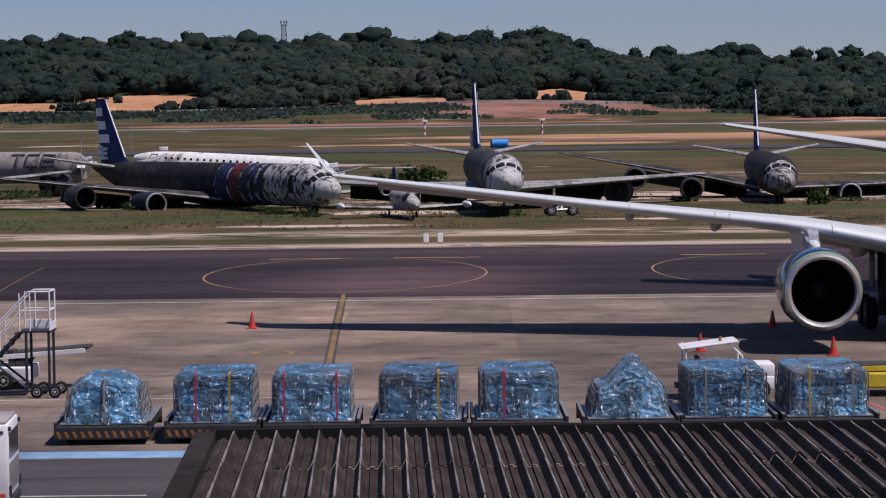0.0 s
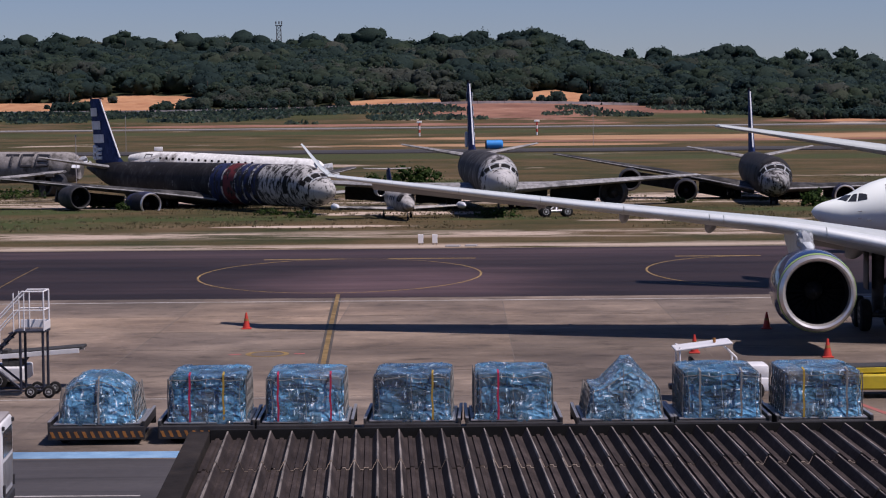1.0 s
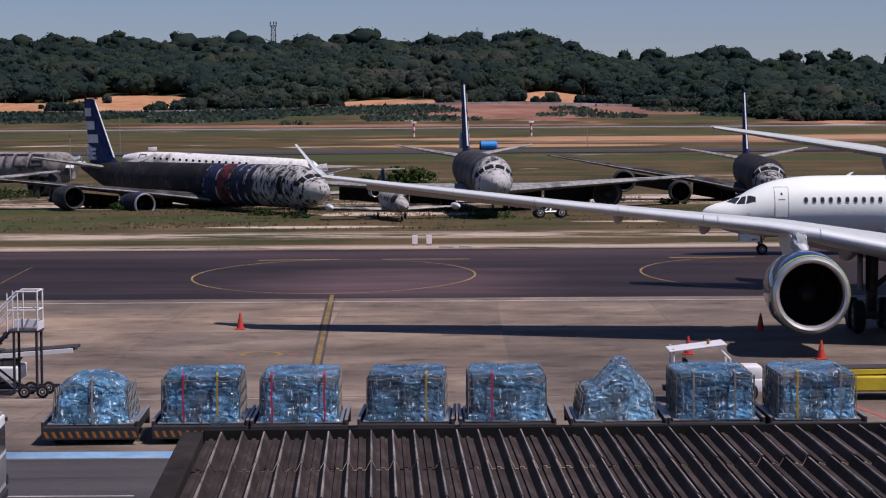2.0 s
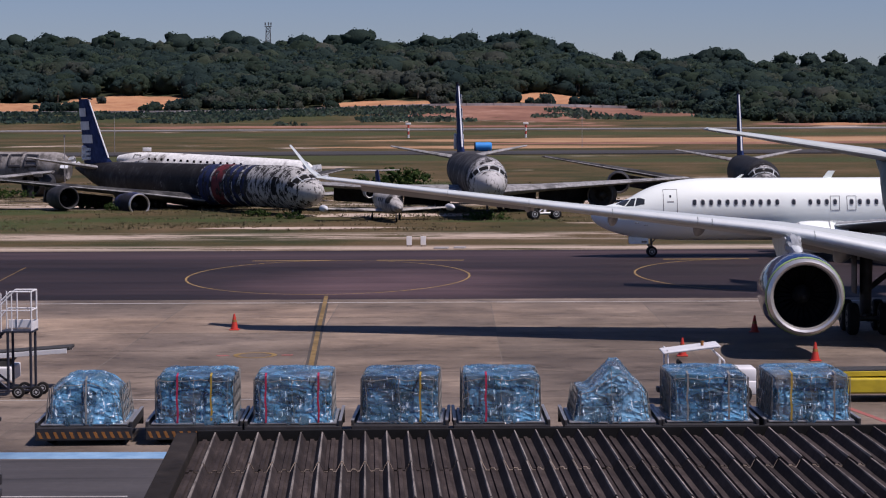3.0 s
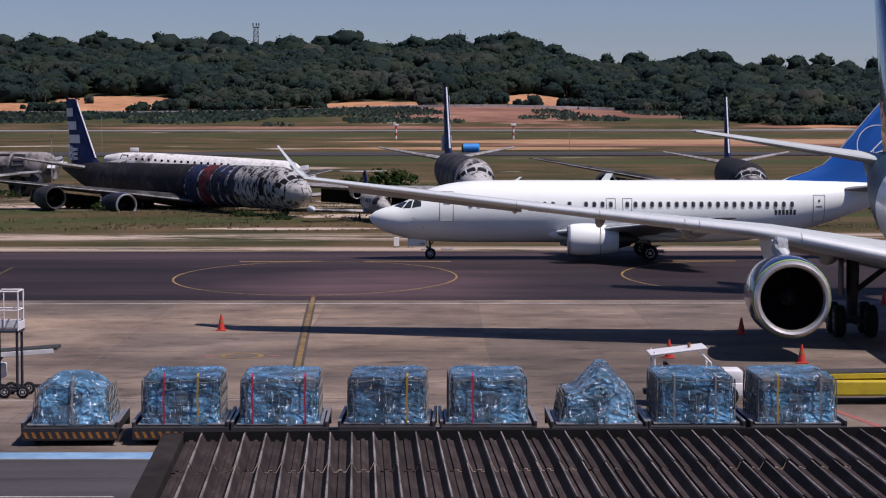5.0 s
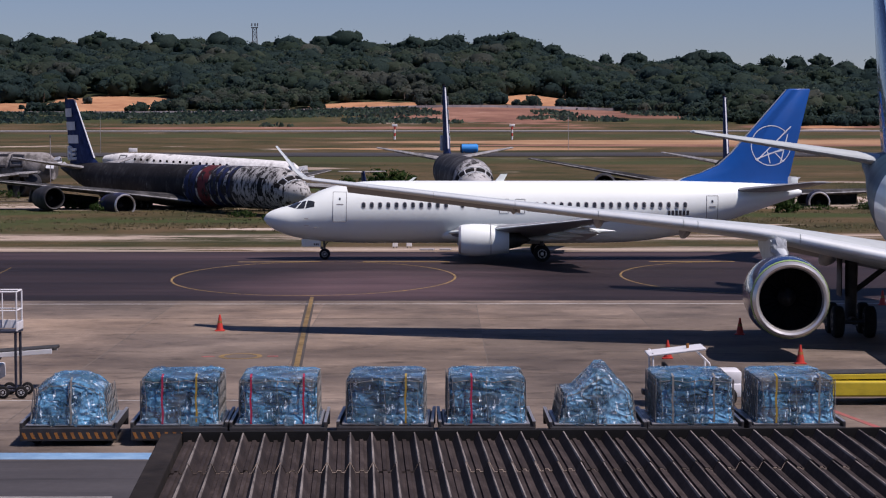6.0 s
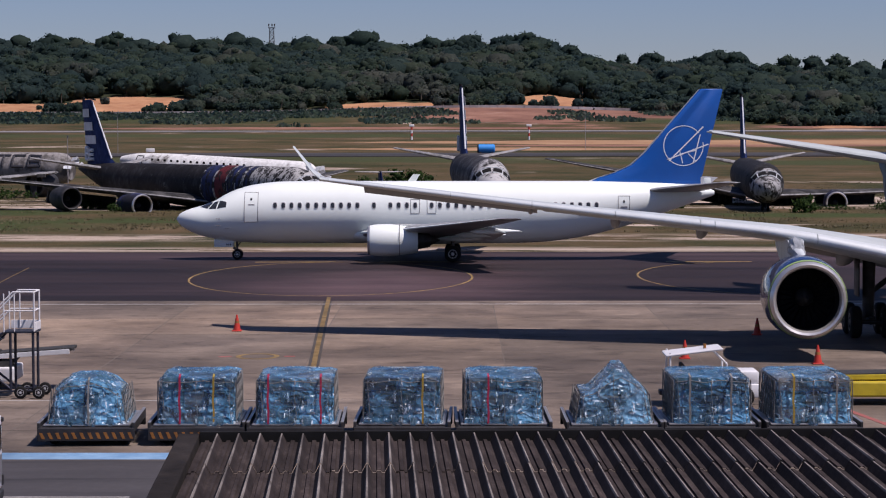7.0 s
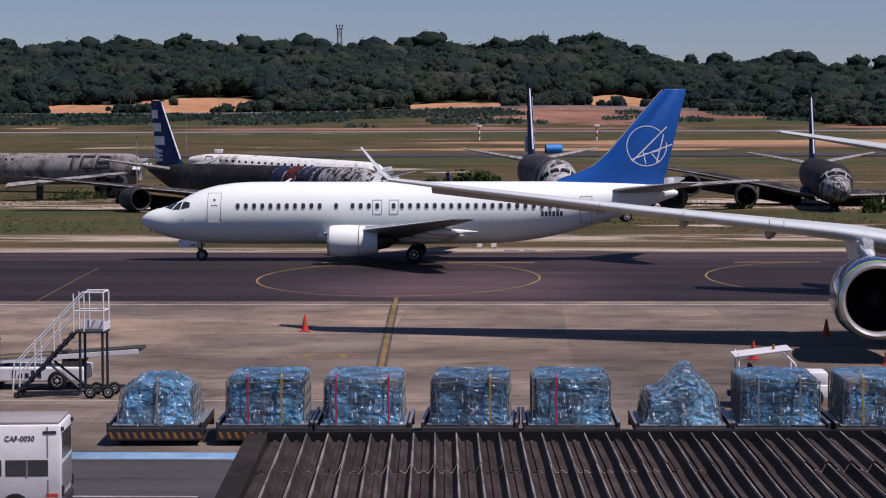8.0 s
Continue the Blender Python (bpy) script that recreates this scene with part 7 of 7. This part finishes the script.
def stairs():
    """A wheeled maintenance stair; it rises along x."""
    t = thing("boarding_stairs", pose(-16.9, 74.2, 0), "wheeled access stairs with white handrails on the apron", "stairs")
    w, top, x1, x2 = 0.95, 2.22, 1.95, 2.95
    for yy in (0, w):
        bm = bmesh.new()
        a, b = Vector((0, yy, 0.12)), Vector((x1, yy, top - 0.02))
        d = (b - a)
        block(bm, -0.11, 0.11, -0.03, 0.03, 0, d.length, 0.01, Matrix.Translation(a) @ d.to_track_quat("Z", "Y").to_matrix().to_4x4())
        part("stringer", bm, M["step_dark"], t, "dark steel stringer", smooth=False)
        bm = bmesh.new()
        pipe(bm, [(-0.1, yy, 0.25), (-0.05, yy, 1.15), (x1 + 0.3, yy, top + 1.3), (x2, yy, top + 1.3), (x2, yy, top)], 0.028)
        pipe(bm, [(0.0, yy, 0.7), (x1 + 0.05, yy, top + 0.68), (x2, yy, top + 0.68)], 0.022)
        for k in (0.33, 0.66, 1.0):
            rod(bm, (x1 * k, yy, 0.12 + (top - 0.14) * k), (x1 * k, yy, 1.2 + (top + 0.1) * k * 0.98), 0.022)
        rod(bm, (x1 + 0.35, yy, top), (x1 + 0.35, yy, top + 1.3), 0.022)
        part("handrail", bm, M["rail_white"], t, "white tubular handrail")
    for k in range(10):
        bm = bmesh.new()
        f = (k + 0.6) / 10
        block(bm, x1 * f - 0.11, x1 * f + 0.12, 0.03, w - 0.03, 0.12 + (top - 0.14) * f, 0.15 + (top - 0.14) * f, 0.005)
        part("step", bm, M["step_dark"], t, smooth=False)
    bm = bmesh.new()
    block(bm, x1 - 0.05, x2 + 0.05, 0, w, top - 0.06, top, 0.01)
    part("platform", bm, M["step_dark"], t, smooth=False)
    bm = bmesh.new()
    block(bm, x1 + 0.05, x2, w + 0.02, w + 0.05, top + 0.02, top + 0.3, 0.01)
    block(bm, x2 + 0.02, x2 + 0.05, 0, w, top + 0.02, top + 0.3, 0.01)
    part("kick_plate", bm, M["rail_white"], t, "white kick plate", smooth=False)
    bm = bmesh.new()
    for z in (0.68, 1.3):
        rod(bm, (x2, 0, top + z), (x2, w, top + z), 0.025)
    part("end_rail", bm, M["rail_white"], t)
    for px in (x1 + 0.2, x2 - 0.05):
        for yy in (0.05, w - 0.05):
            bm = bmesh.new()
            rod(bm, (px, yy, 0.2), (px, yy, top - 0.05), 0.045)
            part("post", bm, M["step_dark"], t)
    bm = bmesh.new()
    for yy in (0.05, w - 0.05):
        rod(bm, (x1 - 0.85, yy, 1.15), (x1 + 0.2, yy, 0.3), 0.04)
        rod(bm, (0.1, yy, 0.18), (x2, yy, 0.25), 0.04)
    part("brace", bm, M["step_dark"], t)
    for px in (x1 + 0.55, x2 + 0.15):
        for yy in (-0.1, w + 0.1):
            wheel("wheel", t, (px, yy, 0.21), 0.21, 0.12)
    for yy in (0, w):
        wheel("caster", t, (0.02, yy, 0.1), 0.1, 0.06)


stairs()


def belt_loader(m, body, label, bars=True, belt_z=(0.95, 1.35), length=5.6):
    """A self-propelled baggage conveyor; it drives along x."""
    t = thing("belt_loader", m, label, "belt loader", "belt loaders on the apron")
    bm = bmesh.new()
    block(bm, 0, length * 0.72, 0, 1.7, 0.28, 0.78, 0.06)
    b = part("chassis", bm, body, t, smooth=False)
    if bars:
        for i in range(5):
            bm = bmesh.new()
            x = length * 0.28 + i * 0.22
            block(bm, x, x + 0.13, -0.012, -0.004, 0.42, 0.58 + (0.1 if i in (0, 3) else 0))
            part("marking", bm, M["step_dark"], b, smooth=False)
    (z0, z1) = belt_z
    d = Vector((length, 0, z1 - z0))
    mm = Matrix.Translation((-0.3, 0.25, z0)) @ d.to_track_quat("X", "Z").to_matrix().to_4x4()
    bm = bmesh.new()
    block(bm, 0, length + 0.7, 0, 1.0, -0.06, 0.05, 0.03, mm)
    part("belt", bm, M["belt"], t, smooth=False)
    for yy in (-0.08, 1.02):
        bm = bmesh.new()
        block(bm, 0, length + 0.6, yy, yy + 0.06, -0.16, 0.0, 0.01, mm)
        r = part("belt_frame", bm, body if not bars else M["truck_white"], t, smooth=False)
        if bars:
            bm = bmesh.new()
            block(bm, 0.2, length * 0.6, yy - 0.02, yy + 0.08, 0.004, 0.09, 0.01, mm)
            part("guard", bm, M["tan"], r, "tan side guard", smooth=False)
    bm = bmesh.new()
    for x in (1.0, length * 0.66):
        rod(bm, (x, 0.5, 0.6), (x + 0.4, 0.5, z0 + (z1 - z0) * x / length - 0.1), 0.06)
    part("lift_strut", bm, M["strut"], t)
    bm = bmesh.new()
    block(bm, length * 0.62, length * 0.70, 0.2, 0.8, 0.78, 1.0, 0.03)
    block(bm, length * 0.58, length * 0.62, 0.2, 0.8, 0.8, 1.35, 0.03)
    part("seat", bm, M["belt"], t, "black seat", smooth=False)
    for x in (0.75, length * 0.56):
        for yy in (-0.02, 1.72):
            wheel("wheel", t, (x, yy, 0.33), 0.33, 0.22, 0.55)
    if bars:
        bm = bmesh.new()
        rod(bm, (length * 0.2, 0.1, 0.78), (length * 0.2, 0.1, 1.7), 0.025)
        rod(bm, (length * 0.2, 0.1, 1.7), (length * 0.2, 0.1, 1.8), 0.05)
        part("beacon", bm, M["cart"], t, "dark beacon on a pole")


belt_loader(pose(-19.1, 76.4, 0), M["truck_white"], "white baggage belt loader behind the stairs")
belt_loader(pose(11.0, 72.2, 0), M["yellow"], "yellow baggage belt loader with a black belt", False, (0.95, 1.05), 7.0)


def tug(x, y):
    """A baggage tractor with a white canopy."""
    t = thing("baggage_tractor", pose(x, y, 0), "white baggage tractor with a canopy behind the pallets", "tractor")
    bm = bmesh.new()
    block(bm, 0, 2.9, 0, 1.3, 0.3, 0.75, 0.06)
    block(bm, 1.9, 2.9, 0.05, 1.25, 0.7, 1.15, 0.08)
    part("body", bm, M["truck_white"], t)
    bm = bmesh.new()
    block(bm, -0.1, 1.75, -0.05, 1.35, 0, 0.08, 0.035, pose(0, 0, 1.62, 0, -7))
    c = part("canopy", bm, M["truck_white"], t, "white canopy roof", smooth=False)
    bm = bmesh.new()
    rod(bm, (1.2, 0.5, 1.83), (1.2, 0.5, 2.0), 0.05)
    part("beacon", bm, M["hazard"], c, "amber beacon")
    for px, qx in ((0.05, 0.05), (1.5, 1.85)):
        for yy in (0.02, 1.28):
            bm = bmesh.new()
            pipe(bm, [(px, yy, 1.75), (qx, yy, 1.4), (qx, yy, 0.7)], 0.035)
            part("canopy_post", bm, M["rail_white"], t)
    bm = bmesh.new()
    block(bm, 0.5, 1.0, 0.2, 1.1, 0.72, 0.9, 0.04)
    block(bm, 0.42, 0.54, 0.2, 1.1, 0.8, 1.35, 0.04)
    part("seat", bm, M["belt"], t, "black seat")
    for i in range(4):
        bm = bmesh.new()
        block(bm, 2.905, 2.915, 0.1 + i * 0.3, 0.25 + i * 0.3, 0.4, 0.6)
        part("hazard_mark", bm, M["hazard"], t, smooth=False)
    for px in (0.5, 2.4):
        for yy in (-0.02, 1.32):
            wheel("wheel", t, (px, yy, 0.34), 0.34, 0.22, 0.5)
    bm = bmesh.new()
    rod(bm, (2.9, 0.65, 0.4), (3.3, 0.65, 0.4), 0.05)
    part("hitch", bm, M["cart"], t)
    bm = bmesh.new()
    block(bm, -0.25, 0, 0.4, 0.9, 0.35, 0.5, 0.02)
    part("bumper", bm, M["cart"], t)


tug(6.75, 71.8)


def van():
    """A small high-sided crew bus on the service road; its rear faces +x."""
    t = thing("crew_bus", pose(-15.34, 50.65, 0, 0, 0, 4.3), "small white ramp bus with a dark window band", "bus")
    L = 4.75
    bm = bmesh.new()
    block(bm, 0, L, 0, 2.0, 0.52, 2.26, 0.07)
    b = part("body", bm, M["truck_white"], t)
    bm = bmesh.new()
    block(bm, 0.05, L - 0.05, 0.08, 1.92, 2.262, 2.33, 0.03)
    part("roof", bm, M["fence"], b, "pale dusty roof")
    x = 0.3
    while x < L - 0.5:
        bm = bmesh.new()
        block(bm, x, x + 0.98, -0.012, 0.02, 1.08, 1.46, 0.02)
        wdw = part("window", bm, M["glass"], b, "dark sliding window", smooth=False)
        bm = bmesh.new()
        block(bm, x + 0.47, x + 0.51, -0.018, 0.0, 1.08, 1.46)
        part("window_bar", bm, M["alu"], wdw, smooth=False)
        x += 1.06
    for x in (0.4, 2.2, L - 0.3):
        bm = bmesh.new()
        block(bm, x - 0.012, x + 0.012, -0.01, 0.0, 0.56, 1.0)
        block(bm, x - 0.012, x + 0.012, -0.01, 0.0, 1.52, 2.22)
        part("panel_seam", bm, M["seam"], b, smooth=False)
    # operator's mark as plain bars, fleet code in letters
    for i, (dx, w, h) in enumerate(((0, 0.16, 0.2), (0.2, 0.1, 0.2), (0.33, 0.07, 0.2), (0.43, 0.12, 0.2))):
        bm = bmesh.new()
        block(bm, L - 2.0 + dx, L - 2.0 + dx + w, -0.012, 0.0, 1.88, 1.88 + h)
        part("marking", bm, M["step_dark"], b, smooth=False)
    cu = bpy.data.curves.new("fleet_code", "FONT")
    cu.body, cu.size, cu.extrude = "CAF-0030", 0.165, 0.004
    tmp = new("fleet_code", cu)
    me = bpy.data.meshes.new_from_object(tmp.evaluated_get(bpy.context.evaluated_depsgraph_get()))
    bpy.data.objects.remove(tmp)
    me.materials.append(M["ink"])
    share("fleet_code", me, b, pose(L - 1.28, -0.008, 1.9, 90))
    bm = bmesh.new()
    block(bm, L - 0.4, L - 0.1, -0.014, 0.0, 2.06, 2.12)
    part("vent", bm, M["ink"], b, smooth=False)
    # rear face: frame, lamps, bumper
    bm = bmesh.new()
    block(bm, L, L + 0.012, 0.15, 1.85, 0.7, 1.35, 0.004)
    part("rear_panel", bm, M["alu"], b, smooth=False)
    bm = bmesh.new()
    block(bm, L, L + 0.014, 0.2, 1.8, 1.45, 2.05, 0.004)
    part("rear_window", bm, M["glass"], b, smooth=False)
    for yy in (0.06, 1.8):
        bm = bmesh.new()
        block(bm, L - 0.02, L + 0.05, yy, yy + 0.14, 0.6, 0.85, 0.02)
        part("tail_lamp", bm, M["cart"], b, smooth=False)
        bm = bmesh.new()
        block(bm, L - 0.02, L + 0.06, yy, yy + 0.12, 2.1, 2.2, 0.02)
        part("marker_lamp", bm, M["cart"], b, smooth=False)
    bm = bmesh.new()
    block(bm, L - 0.34, L - 0.08, -0.016, 0.0, 0.6, 0.68)
    part("reflector", bm, M["band_red"], b, smooth=False)
    bm = bmesh.new()
    block(bm, 0.2, L + 0.05, 0.15, 1.85, 0.32, 0.52, 0.03)
    part("chassis", bm, M["cart"], t, smooth=False)
    for px in (0.9, L - 1.05):
        for yy in (0.1, 1.9):
            wheel("wheel", t, (px, yy, 0.36), 0.36, 0.24, 0.5)
    bm = bmesh.new()
    pipe(bm, [(2.2, -0.02, 0.95), (2.2, -0.22, 1.0), (2.2, -0.22, 0.85)], 0.02)
    block(bm, 2.13, 2.3, -0.3, -0.2, 0.55, 0.9, 0.03)
    part("mirror", bm, M["cart"], t, "black wing mirror")


van()


# ---- what moves ----
def motions():
    """The white airliner rolls by at a steady pace; its wheels turn with it."""
    speed, start = 6.85, 29.53
    walk(JET, [(t * 0.5, pose(start - speed * t * 0.5, 148.3, 0)) for t in range(17)])
    for w, at, r in WHEELS:
        steps = 240 // (2 if r < 0.45 else 3)
        rows = []
        for k in range(steps + 1):
            t = 8.0 * k / steps
            rows.append((t, pose(*at) @ pose(0, 0, 0, 0, -math.degrees(speed * t / r), 0)))
        walk(w, rows)


motions()
